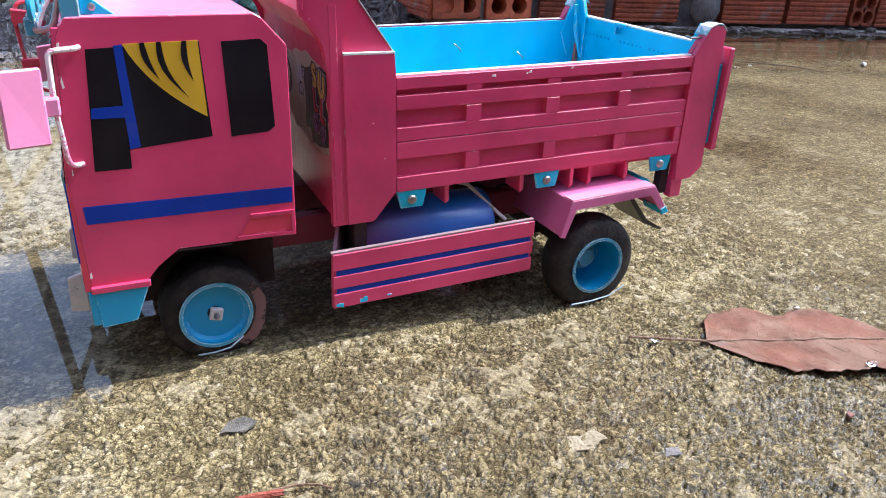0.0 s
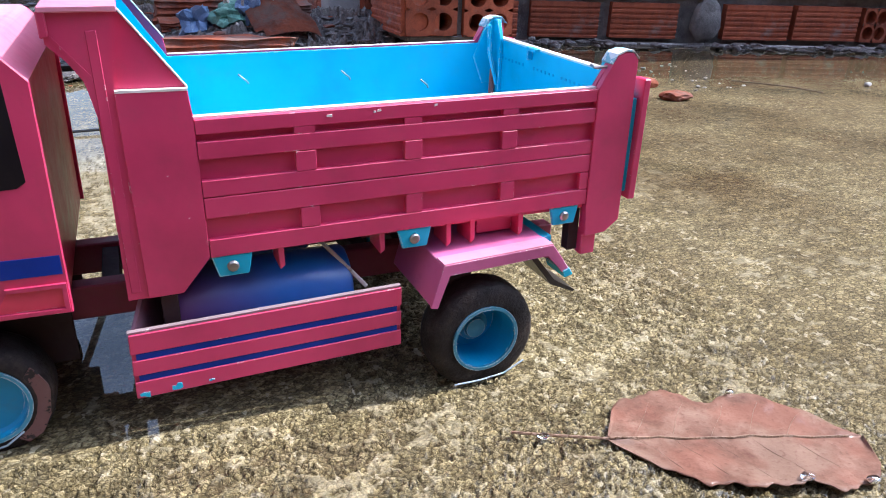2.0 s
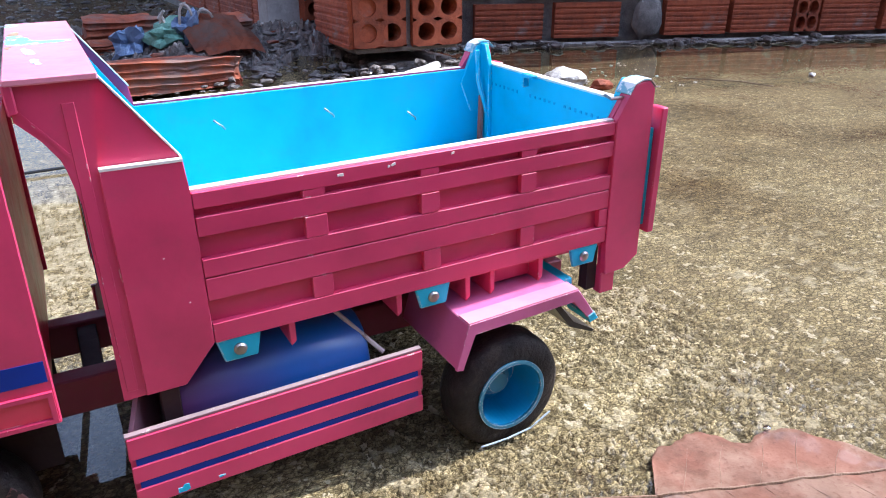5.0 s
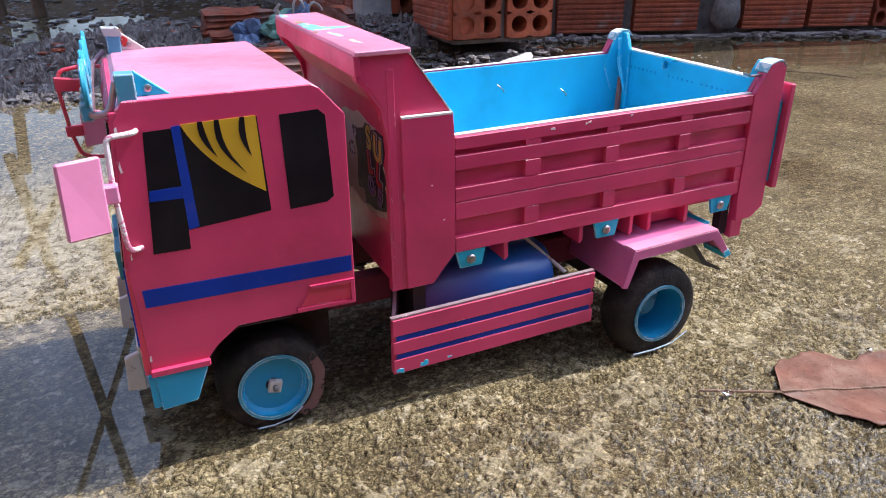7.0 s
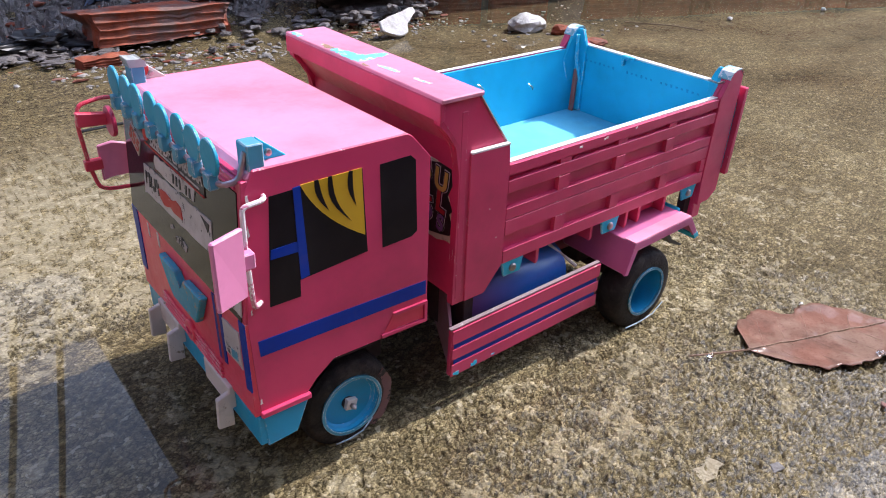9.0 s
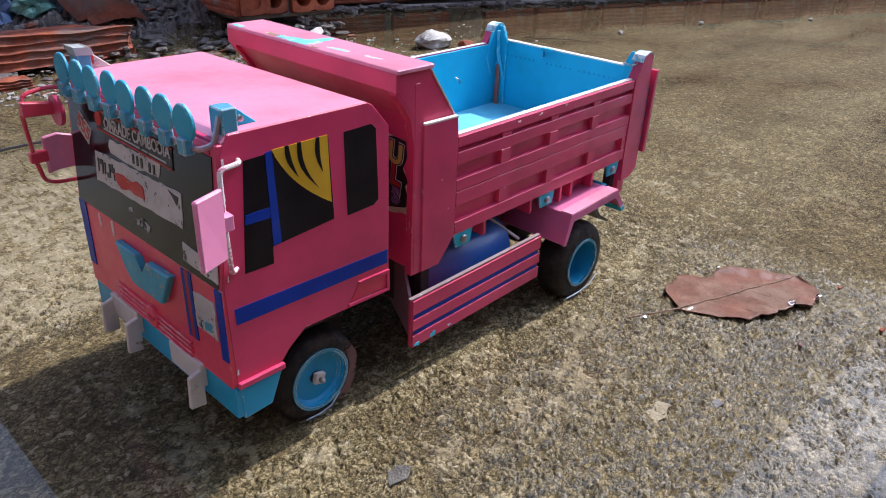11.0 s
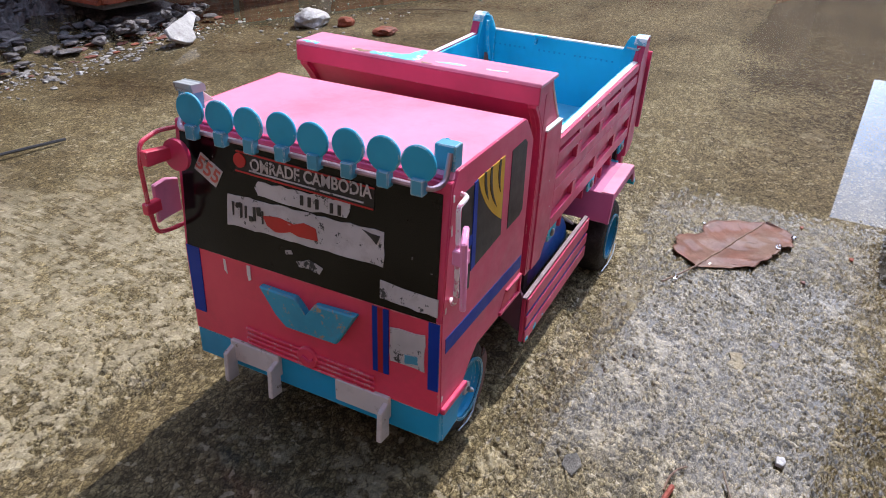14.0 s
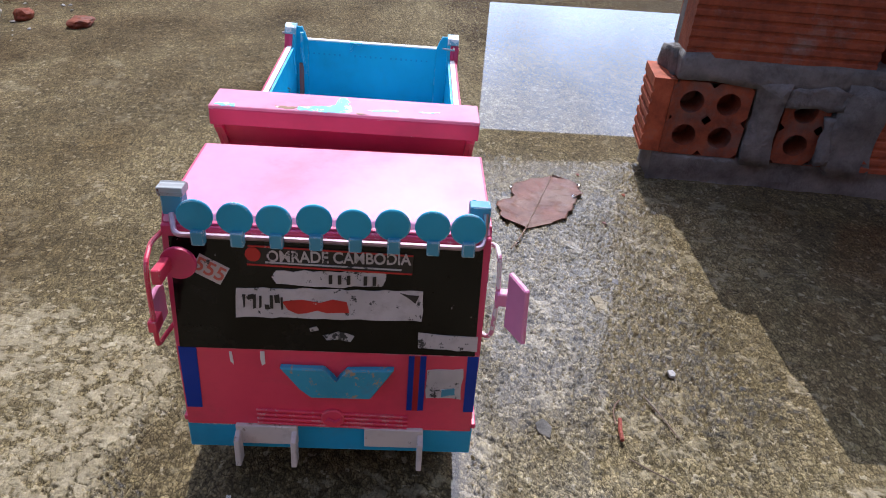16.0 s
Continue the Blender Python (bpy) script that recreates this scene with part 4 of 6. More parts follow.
for (z, h, w, sd) in ((1.37, 0.014, 0.009, 61), (1.25, 0.020, 0.007, 62), (0.93, 0.012, 0.007, 64), (0.52, 0.012, 0.009, 66)):
    x0 = 0.075 + 0.06 * max(0.0, z - 0.885)
    part("paint_chip", slab(ragged([(x0 + 0.008, z - h), (x0 + 0.008 + w, z - h * 0.8), (x0 + 0.008 + w * 0.8, z + h), (x0 + 0.008, z + h * 0.7)], sd, 0.002, 0.010), "y", -0.0035, -0.001), WHITE, truck, "bare white chip on the cab corner")
on_front([(1.03, 0.868), (1.018, 0.868), (1.018, 0.80), (1.03, 0.815)], WHITE, "paint_chip", "bare scratch", 0.003, 0.003, 12)
on_front([(0.905, 0.872), (0.885, 0.872), (0.888, 0.81), (0.902, 0.80)], WHITE, "paint_chip", "bare scratch", 0.003, 0.003, 13)

part("cab_roof", slab([(0.118, 1.43), (0.150, 1.462), (0.765, 1.468), (0.790, 1.455), (0.884, 1.352), (0.868, 1.340), (0.775, 1.440)], "y", 0.006, FAR - 0.006), LIT_PINK, truck, "glossy pink cab roof, paled for its sheen", 0.005)
part("cab_back", box(0.850, 0.868, 0.032, FAR - 0.032, 0.58, 1.34), PINK, truck, "dull pink cab back", 0.004)
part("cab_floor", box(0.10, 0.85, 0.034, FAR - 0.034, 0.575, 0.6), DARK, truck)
for q in range(4):
    z = 1.392 + q * 0.013
    part("visor_slat", box(0.092 + q * 0.006, 0.112 + q * 0.006, 0.04, FAR - 0.04, z, z + 0.009), PINK, truck, bevel=0.002)

# lamps on the roof edge
for q, y in enumerate((1.092, 0.950, 0.808, 0.664, 0.520, 0.378, 0.232, 0.100)):
    jx, jz = 0.005 * math.sin(q * 2.7), 0.004 * math.cos(q * 4.1)
    lamp = part("roof_lamp", lathe([(0.058, 0.009), (0.065, 0.006), (0.066, -0.003), (0.062, -0.007), (0.012, -0.008)], (0.048 + jx, y, 1.502 + jz), "x", 32), LAMP_BLUE, truck, "round flat cyan roof lamp")
    part("lamp_bracket", box(0.022, 0.060, y - 0.024 - 0.006, y + 0.018, 1.392, 1.452), PALE_BLUE, lamp, "pale blue lamp bracket", 0.004)
part("lamp_bar", tube(rounded([(0.12, 1.20, 1.47), (0.062, 1.18, 1.415), (0.055, 0.62, 1.417), (0.055, 0.045, 1.415), (0.11, 0.03, 1.425), (0.14, 0.03, 1.52)], 0.025), 0.011, 8), WIRE, truck, "bent wire lamp bar")
for (y0, y1, m_) in ((0.012, 0.092, PALE_BLUE), (FAR - 0.085, FAR - 0.005, PALE_BLUE)):
    blk = part("corner_block", box(0.138, 0.198, y0, y1, 1.452, 1.545), m_, truck, "chipped corner block on the roof", 0.004)
    if y0 > 0.5:
        # splintered fibres stand out of the torn top
        for q in range(7):
            ya = y0 + (y1 - y0) * (0.02 + 0.14 * q)
            xa = 0.142 + 0.016 * (q * 5 % 3)
            part("splinter", slab(ragged([(xa, ya), (xa + 0.036, ya + 0.002), (xa + 0.03, ya + (y1 - y0) * 0.15), (xa + 0.004, ya + (y1 - y0) * 0.13)], 90 + q, 0.003, 0.012), "z", 1.543, 1.549 + 0.004 * (q * 3 % 4)), BARE_BOARD, blk, "torn bare fibre")
    part("gusset", slab([(0.198, 1.548), (0.305, 1.462), (0.198, 1.462)], "y", (y0 + y1) / 2 + 0.012, (y0 + y1) / 2 + 0.03), CYAN if y0 < 0.5 else GREY_WHITE, blk, "triangular gusset", 0.003)
    part("screw", lathe([(0.014, 0), (0.012, -0.008), (0.006, -0.010)], (0.235, (y0 + y1) / 2 + 0.012, 1.488), n=10), STEEL, blk, "steel screw")
part("tape_wrap", slab(ragged([(0.128, 1.530), (0.208, 1.535), (0.205, 1.562), (0.165, 1.574), (0.132, 1.568)], 5, 0.007, 0.012), "y", FAR - 0.092, FAR + 0.002), TAPE, truck, "ragged tape round the far corner block", 0.003)
part("tape_wrap", slab(ragged([(0.20, 1.478), (0.228, 1.482), (0.232, 1.512), (0.205, 1.53)], 6, 0.007, 0.011), "y", FAR - 0.037, FAR - 0.012), STICKER_RED, truck, "orange tape scrap", 0.003)

# mirrors
rod = part("mirror_frame", tube(rounded([(0.175, 0.0, 1.366), (0.165, -0.03, 1.366), (0.082, -0.035, 1.36), (0.075, -0.045, 1.18), (0.085, -0.04, 0.99), (0.095, -0.025, 0.962), (0.13, 0.0, 0.96)], 0.02), 0.0095, 8), CHIPPED_WIRE, truck, "chipped pink and white wire mirror frame")
bm = bmesh.new()
A, B, C, D = Vector((-0.072, -0.130, 1.318)), Vector((0.054, -0.080, 1.318)), Vector((0.047, -0.086, 1.062)), Vector((-0.078, -0.143, 1.068))
nrm = (B - A).cross(D - A).normalized() * 0.011
lo = [bm.verts.new(p - nrm) for p in (A, B, C, D)]
hi = [bm.verts.new(p + nrm) for p in (A, B, C, D)]
bm.faces.new(lo)
bm.faces.new(hi[::-1])
for i in range(4):
    j = (i + 1) % 4
    bm.faces.new((lo[j], lo[i], hi[i], hi[j]))
part("mirror_plate", bm, LIGHT_PINK, truck, "pale pink mirror plate", 0.006)
part("mirror_clip", box(0.045, 0.092, -0.085, -0.035, 1.155, 1.215), LIGHT_PINK, truck, "chipped pink mirror clip", 0.005)
rod = part("mirror_frame", tube(rounded([(0.12, FAR, 1.39), (0.02, FAR + 0.01, 1.40), (-0.085, FAR - 0.005, 1.385), (-0.10, FAR - 0.005, 1.30), (-0.085, FAR + 0.005, 1.10), (-0.06, FAR + 0.015, 0.985), (0.0, FAR + 0.02, 0.965), (0.13, FAR, 0.968)], 0.03), 0.0095, 8), RED_PINK, truck, "bent wire mirror frame on the far side")
part("round_mirror", lathe([(0.066, -0.008), (0.068, 0.0), (0.066, 0.010)], (0.018, 1.165, 1.318), "x", 32), PINK, truck, "round pink mirror")
part("mirror_arm", slab([(-0.108, 1.365), (0.03, 1.345), (0.03, 1.295), (-0.108, 1.302)], "y", 1.188, 1.222), RED_PINK, truck, "flat pink mirror arm", 0.004)
bm = slab([(-0.035, 1.182), (0.03, 1.192), (0.095, 1.172), (0.095, 1.022), (0.03, 1.03), (-0.036, 1.012)], "y", 1.262, 1.282)
part("mirror_plate", bm, LIGHT_PINK, truck, "curved pale pink mirror plate", 0.005)
part("mirror_clip", box(-0.105, -0.03, 1.235, 1.268, 1.08, 1.13), RED_PINK, truck, "", 0.004)

# bumper
bumper = part("bumper", box(0.066, 0.098, -0.004, FAR + 0.004, 0.302, 0.446), BUMPER_BLUE, truck, "chipped cyan front bumper", 0.005)
for (y0, y1) in ((-0.008, 0.016), (FAR - 0.016, FAR + 0.008)):
    part("bumper_cheek", slab([(0.085, 0.448), (0.285, 0.448), (0.225, 0.300), (0.095, 0.290)], "y", y0, y1), BUMPER_BLUE, bumper, "cyan bumper cheek", 0.004)
for (y0, y1) in ((0.768, 1.036), (0.214, 0.474)):
    bk = part("tow_bracket", box(0.040, 0.066, y0, y1, 0.352, 0.462), GREY_WHITE, bumper, "grimy white bumper bracket", 0.004)
    part("bracket_leg", slab([(-0.012, 0.42), (0.05, 0.44), (0.05, 0.262), (-0.02, 0.27)], "y", y0, y0 + 0.024), GREY_WHITE, bumper, "grimy white bracket leg", 0.004)
    if y0 > 0.5:
        part("bracket_leg", slab([(-0.012, 0.42), (0.05, 0.44), (0.05, 0.262), (-0.02, 0.27)], "y", y1 - 0.024, y1), GREY_WHITE, bumper, "grimy white bracket leg", 0.004)

# ---- side guards, tank ----
for k, (y0, y1) in enumerate(both(0.0, 0.028)):
    o = y0 if k == 0 else y1
    d = -1 if k == 0 else 1
    g = part("side_guard", slab([(1.032, 0.186), (1.036, 0.452), (2.068, 0.474), (2.07, 0.205)], "y", y0 + 0.006 * (k == 0), y1 - 0.006 * (k == 1)), PINK, truck, "pink slatted side guard with blue lines", 0.003)
    for (a, b) in ((0.372, 0.452), (0.282, 0.345), (0.186, 0.256)):
        part("guard_slat", slab([(1.032, a), (1.034, b), (2.068, b + 0.021), (2.068, a + 0.02)], "y", min(o, o + d * 0.008), max(o, o + d * 0.008)), PINK, g, bevel=0.003)
    for (a, b) in ((0.343, 0.374), (0.254, 0.284)):
        part("guard_line", slab([(1.05, a), (1.05, b), (2.05, b + 0.019), (2.05, a + 0.019)], "y", min(o, o + d * 0.003), max(o, o + d * 0.006)), NAVY, g, "blue guard line")
    lipy = (y0, y0 + 0.012) if k == 0 else (y1 - 0.012, y1)
    part("guard_top", slab([(1.032, 0.450), (1.032, 0.458), (2.068, 0.480), (2.068, 0.472)], "y", y0 + 0.003, y1 - 0.003), DULL_EDGE, g, "bare top edge")
    yy = (0.07, 0.36) if k == 0 else (FAR - 0.36, FAR - 0.07)
    bd = bmesh.new()
    ya, yb = (0.035, 0.34) if k == 0 else (FAR - 0.035, FAR - 0.34)
    plate = [(1.042, ya, 0.24), (1.046, ya, 0.455), (1.12, ya + (yb - ya) * 0.45, 0.62), (1.20, yb, 0.62), (1.20, yb, 0.26)]
    near_ = [bd.verts.new(p) for p in plate]
    far_ = [bd.verts.new((x + 0.014, y + d * 0.004, z)) for x, y, z in plate]
    bd.faces.new(near_)
    bd.faces.new(far_[::-1])
    for a in range(5):
        b = (a + 1) % 5
        bd.faces.new((near_[b], near_[a], far_[a], far_[b]))
    part("guard_board", bd, PLUM, truck, "dull plum board behind the guard")
    part("tank_strap", slab([(1.16, 0.30), (1.16, 0.60), (1.22, 0.60), (1.22, 0.30)], "y", *yy), DARK, truck, "", 0.004)
    part("guard_brace", tube([(1.94, 0.06 if k == 0 else FAR - 0.06, 0.47), (1.80, 0.22 if k == 0 else FAR - 0.22, 0.62), (1.66, 0.34 if k == 0 else FAR - 0.34, 0.63)], 0.009, 6), GREY_WHITE, truck, "thin pale brace")
    yc = 0.235 if k == 0 else FAR - 0.235
    part("fuel_tank", lathe([(0.02, 1.20), (0.15, 1.205), (0.158, 1.215), (0.158, 1.885), (0.15, 1.895), (0.02, 1.9)], (0, yc, 0.425), "x", 64), CYAN_TANK, truck, "round blue tank behind the side guard", smooth=True)

# ---- tipper bed ----
TIP = Matrix.Translation((1.345, 0, 0.7)) @ Matrix.Rotation(-0.018, 4, "Y") @ Matrix.Rotation(0.014, 4, "X") @ Matrix.Translation((-1.345, 0, -0.7))


def bed(name, bm, mat, parent=truck, label="", bevel=0.0):
    return part(name, bm, mat, parent, label, bevel, TIP)


for k in (0, 1):
    s = 1 if k == 0 else -1
    Y = 0.02 if k == 0 else FAR + 0.025

    def ys(a, b, Y=Y, s=s):
        return (min(Y + s * a, Y + s * b), max(Y + s * a, Y + s * b))

    top = 1.205 + 0.02 * k
    wall = [(1.053, 0.571), (1.063, 1.20), (1.060, 1.27), (1.040, 1.345), (1.005, 1.405), (0.952, 1.462), (0.950, 1.556), (1.160, 1.556), (1.338, 1.305), (1.344, top),
            (2.945, top), (3.00, 1.300), (3.022, 1.335), (3.06, 1.345), (3.10, 1.342), (3.125, 1.315), (3.128, 0.60), (3.06, 0.545), (2.955, 0.535), (2.955, 0.675), (1.345, 0.695), (1.238, 0.572)]
    side = bed("bed_side", slab(wall, "y", *ys(0.03, 0.053)), PINK, label="pink tipper side with raised ribs", bevel=0.003)
    bed("inner_lining", slab([(1.10, 0.72), (3.07, 0.72), (3.07, 1.25), (2.96, top - 0.005), (1.345, top - 0.005), (1.17, 1.50), (1.10, 1.50)], "y", *ys(0.054, 0.068)), CYAN, side, "cyan painted bed lining")
    bed("shoulder", slab([(1.118, 0.575), (1.118, 1.308), (1.338, 1.304), (1.344, 1.20), (1.344, 0.70), (1.238, 0.575)], "y", *ys(0.004, 0.031)), PINK, side, "", 0.003)
    # white strips paint in the sunlit glare along the board edges
    bed("lit_edge", slab([(1.120, 1.306), (1.120, 1.314), (1.338, 1.310), (1.338, 1.302)], "y", *ys(0.002, 0.026)), WHITE, side, "white board edge, painted as bright in sun")
    bed("lit_edge", slab([(1.345, top - 0.002), (1.345, top + 0.005), (2.95, top + 0.005), (2.95, top - 0.002)], "y", *ys(0.020, 0.052)), WHITE, side, "white board edge, painted as bright in sun")
    bed("lit_edge", slab([(1.162, 1.556), (1.338, 1.307), (1.342, 1.308), (1.166, 1.557)], "y", *ys(0.024, 0.07)), WHITE, side, "white board edge, painted as bright in sun")
    bed("hood_cheek", slab([(1.052, 0.575), (1.062, 1.22), (1.04, 1.35), (1.0, 1.41), (0.953, 1.462), (0.953, 1.552), (1.155, 1.552), (1.118, 1.31), (1.118, 0.575)], "y", *ys(0.012, 0.031)), PINK, side)
    post = bed("rear_post", slab([(2.945, 0.68), (2.945, 1.205), (3.00, 1.300), (3.022, 1.335), (3.06, 1.348), (3.10, 1.345), (3.128, 1.315), (3.130, 0.60), (3.06, 0.547), (2.955, 0.54)], "y", *ys(-0.002, 0.031)), PINK, side, "pink rear post with scuffed rounded top", 0.004)
    cap = [(2.998, 1.302), (3.020, 1.338), (3.06, 1.352), (3.10, 1.350), (3.132, 1.318)]
    bed("post_cap", slab(cap + [(x - 0.003, z + 0.006) for x, z in cap[::-1]], "y", *ys(-0.004, 0.075)), SCUFFED, side, "scuffed whitish post edge")
    bed("post_inner", slab([(2.93, 1.15), (2.975, 1.24), (3.00, 1.300), (3.022, 1.335), (3.06, 1.348), (3.10, 1.345), (3.10, 1.0), (2.99, 1.0)], "y", *ys(0.053, 0.075)), CYAN, side, "cyan inner post face", 0.003)
    pw = [(Y + s * a, z) for a, z in ((0.07, 0.80), (0.07, 1.345), (0.115, 1.345), (0.135, 1.30), (0.155, 1.246), (0.155, 0.80))]
    bed("corner_post", slab(pw, "x", 3.050, 3.071), CYAN, side, "cyan post plate in the bed corner", 0.003)
    # rails
    for (za, zb) in ((1.152, top - 0.002), (1.064, 1.126), (0.928, 0.988), (0.848, 0.924), (0.697, 0.766)):
        bed("side_rail", slab([(1.346, za), (1.346, zb), (2.944, zb), (2.944, za)], "y", *ys(0.004, 0.031)), PINK, side, bevel=0.002)
    # uprights between the recesses
    for (xa, xb) in ((1.676, 1.750), (2.092, 2.162), (2.508, 2.575)):
        bed("side_rib", slab([(xa, 0.990), (xa, 1.062), (xb, 1.062), (xb, 0.990)], "y", *ys(0.0025, 0.031)), PINK, side, bevel=0.0015)
        bed("side_rib", slab([(xa + 0.006, 0.768), (xa + 0.006, 0.846), (xb + 0.003, 0.846), (xb + 0.003, 0.768)], "y", *ys(0.0045, 0.031)), PINK, side, bevel=0.0012)
        bed("side_rib", slab([(xa, 1.127), (xa, 1.151), (xb, 1.151), (xb, 1.127)], "y", *ys(0.005, 0.031)), PINK, side)
    bed("side_rib", slab([(2.90, 0.770), (2.90, 0.844), (2.943, 0.844), (2.943, 0.770)], "y", *ys(0.0045, 0.031)), PINK, side, bevel=0.0012)
    # cyan hinge plates with bolts
    for x in (1.42, 2.135, 2.84):
        pl = bed("hinge_plate", slab([(x - 0.074, 0.698), (x + 0.074, 0.698), (x + 0.056, 0.612), (x - 0.052, 0.612)], "y", *ys(0.010, 0.024)), CYAN, label="cyan hinge plate", bevel=0.004)
        bed("bolt", lathe([(0.022, Y + s * 0.010), (0.022, Y + s * 0.004), (0.016, Y - s * 0.002), (0.006, Y - s * 0.004)], (x, 0, 0.652), "y", 14), STEEL, pl, "rusty steel bolt")
    # short fins under the bed
    for x in (1.60, 2.00, 2.29, 2.40, 2.63):
        hgt = 0.1 if x < 2.1 else 0.115
        bed("floor_fin", slab([(x - 0.012, 0.70), (x + 0.012, 0.70), (x + 0.012, 0.70 - hgt * 0.85), (x - 0.008, 0.70 - hgt)], "y", *ys(0.02, 0.16)), PINK, truck, "", 0.003)
    bed("rear_hanger", box(2.955, 3.03, *ys(0.02, 0.07), 0.44, 0.56), PINK, truck, "", 0.004)
    bed("hinge_scrap", box(2.90, 2.95, *ys(0.05, 0.1), 0.46, 0.66), DARK, truck, "rusty hinge scrap")
    bed("fin_plate", box(2.45, 2.62, *ys(0.085, 0.10), 0.595, 0.70), PINK, truck, "pink board between the fins", 0.003)
    # mudguard over the rear wheel
    mg = slab([(2.18, 0.405), (2.222, 0.570), (2.70, 0.592), (2.80, 0.458), (2.822, 0.464), (2.716, 0.610), (2.212, 0.588), (2.162, 0.41)], "y", *ys(-0.115, 0.34))
    mud = part("mudguard", mg, MUD_PINK, truck, "faded pink folded mudguard", 0.003)
    part("mudguard_lip", slab([(2.160, 0.405), (2.212, 0.590), (2.716, 0.612), (2.824, 0.464), (2.792, 0.452), (2.696, 0.566), (2.238, 0.544), (2.192, 0.398)], "y", *ys(-0.123, -0.107)), MUD_PINK, mud, "", 0.003)
    # pale strip paints in the sun along the outer edge
    part("mudguard_strip", slab([(2.214, 0.589), (2.716, 0.611), (2.714, 0.616), (2.214, 0.594)], "y", *ys(-0.121, -0.045)), LIT_PINK, mud, "pale strip painted for the sunlit edge of the mudguard")
    part("mudguard_tip", slab([(2.786, 0.446), (2.828, 0.458), (2.806, 0.494), (2.772, 0.480)], "y", *ys(-0.126, 0.02)), CYAN, mud, "cyan chipped mudguard tip", 0.003)
    part("mudguard_end", slab([(2.66, 0.594), (2.78, 0.60), (2.785, 0.54), (2.77, 0.54), (2.765, 0.585), (2.66, 0.58)], "y", *ys(0.0, 0.3)), CYAN, mud, "cyan mudguard bracket", 0.003)
    fl = slab([(2.70, 0.50), (2.73, 0.50), (2.86, 0.34), (2.98, 0.27), (2.97, 0.262), (2.84, 0.32)], "y", *ys(0.06, 0.30))
    part("mud_flap", fl, MUDFLAP, mud, "thin bent black mud flap")

bed("bed_floor", box(1.09, 3.075, 0.09, 1.20, 0.70, 0.792), BED_FLOOR, label="cyan bed floor, paled for the sun on it", bevel=0.002)
bed("bed_underframe", box(1.15, 2.95, 0.32, 0.93, 0.58, 0.70), RAIL, label="dull red sub-frame", bevel=0.006)
hb = bed("headboard", box(1.064, 1.10, 0.03, FAR + 0.01, 0.60, 1.50), PINK, label="pink headboard with a big worn sticker", bevel=0.004)
bed("headboard_lining", box(1.10, 1.112, 0.09, FAR - 0.05, 0.722, 1.50), CYAN, hb, "cyan headboard lining")
hood = bed("bed_hood", box(0.948, 1.165, 0.016, FAR + 0.03, 1.552, 1.572), LIT_PINK, label="pink hood over the headboard, paled for its sheen, with cyan scuffs", bevel=0.004)
bed("hood_lip", slab([(0.944, 1.478), (0.944, 1.558), (0.968, 1.558), (0.968, 1.484)], "y", 0.018, FAR + 0.028), PINK, hood, bevel=0.004)
bed("hood_soffit", slab([(0.966, 1.482), (0.966, 1.492), (1.064, 1.362), (1.064, 1.345)], "y", 0.03, FAR + 0.012), PINK, hood)
SCUFFS = (([(0.955, 1.15), (0.985, 1.16), (0.995, 1.24), (0.957, 1.262)], CYAN_BARE, 21),
          ([(0.953, 0.64), (0.975, 0.62), (1.06, 0.635), (1.14, 0.655), (1.135, 0.69), (1.05, 0.70), (1.02, 0.78), (1.0, 0.87), (0.957, 0.86)], CYAN_BARE, 22),
          ([(0.99, 0.52), (1.02, 0.40), (1.035, 0.41), (1.01, 0.55)], FADED_CYAN, 23),
          ([(1.02, 0.30), (1.03, 0.20), (1.04, 0.21), (1.035, 0.31)], FADED_CYAN, 24),
          ([(0.965, 0.89), (0.985, 0.875), (1.0, 0.93), (0.99, 0.98), (0.965, 0.965)], BARE_BOARD, 25),
          ([(0.955, 0.60), (0.962, 0.55), (0.968, 0.60)], BARE_BOARD, 26))
for pts, mat, sd in SCUFFS:
    bed("scuff", slab(ragged(pts, sd, 0.008, 0.016), "z", 1.5715, 1.5732), mat, hood, "bare board showing" if mat is BARE_BOARD else "old cyan paint where the pink wore off")
# sticker with fat cartoon letters on the headboard
st = bed("headboard_sticker", slab(ragged([(0.06, 0.885), (0.30, 0.85), (0.62, 0.88), (1.0, 0.98), (1.06, 1.10), (0.95, 1.26), (0.70, 1.21), (0.40, 1.27), (0.12, 1.23)], 30, 0.014, 0.05), "x", 1.061, 1.066), PAPER, hb, "torn paper sticker with fat outlined print")


def blob(y, z, a, b, k=2.6, turn=0.0, n=18):
    """A fat rounded outline."""
    pts = []
    for q in range(n):
        t = 2 * math.pi * q / n
        c, d = math.cos(t), math.sin(t)
        p = (a * math.copysign(abs(c) ** (2 / k), c), b * math.copysign(abs(d) ** (2 / k), d))
        pts.append((y + p[0] * math.cos(turn) - p[1] * math.sin(turn), z + p[0] * math.sin(turn) + p[1] * math.cos(turn)))
    return pts


for (w, m_) in ((1.0, STICKER_BLACK), (0.88, FADED_RED)):
    bed("sticker_print", slab(ragged(blob(0.83, 1.10, 0.17 * w, 0.105 * w, 2.2, 0.12, 26), 51, 0.006, 0.03), "x", 1.0595 if m_ is STICKER_BLACK else 1.058, 1.062), m_, hb, "dark red oval print on the sticker")
for q in range(9):
    yy_, zz_ = 0.70 + 0.032 * q, 1.10 + 0.035 * math.sin(q * 2.3)
    bed("sticker_print", slab(blob(yy_, zz_, 0.012, 0.034, 2.2, 0.5 * math.sin(q * 1.7)), "x", 1.0565, 1.0590), STICKER_BLACK if q % 2 else PAPER, hb)
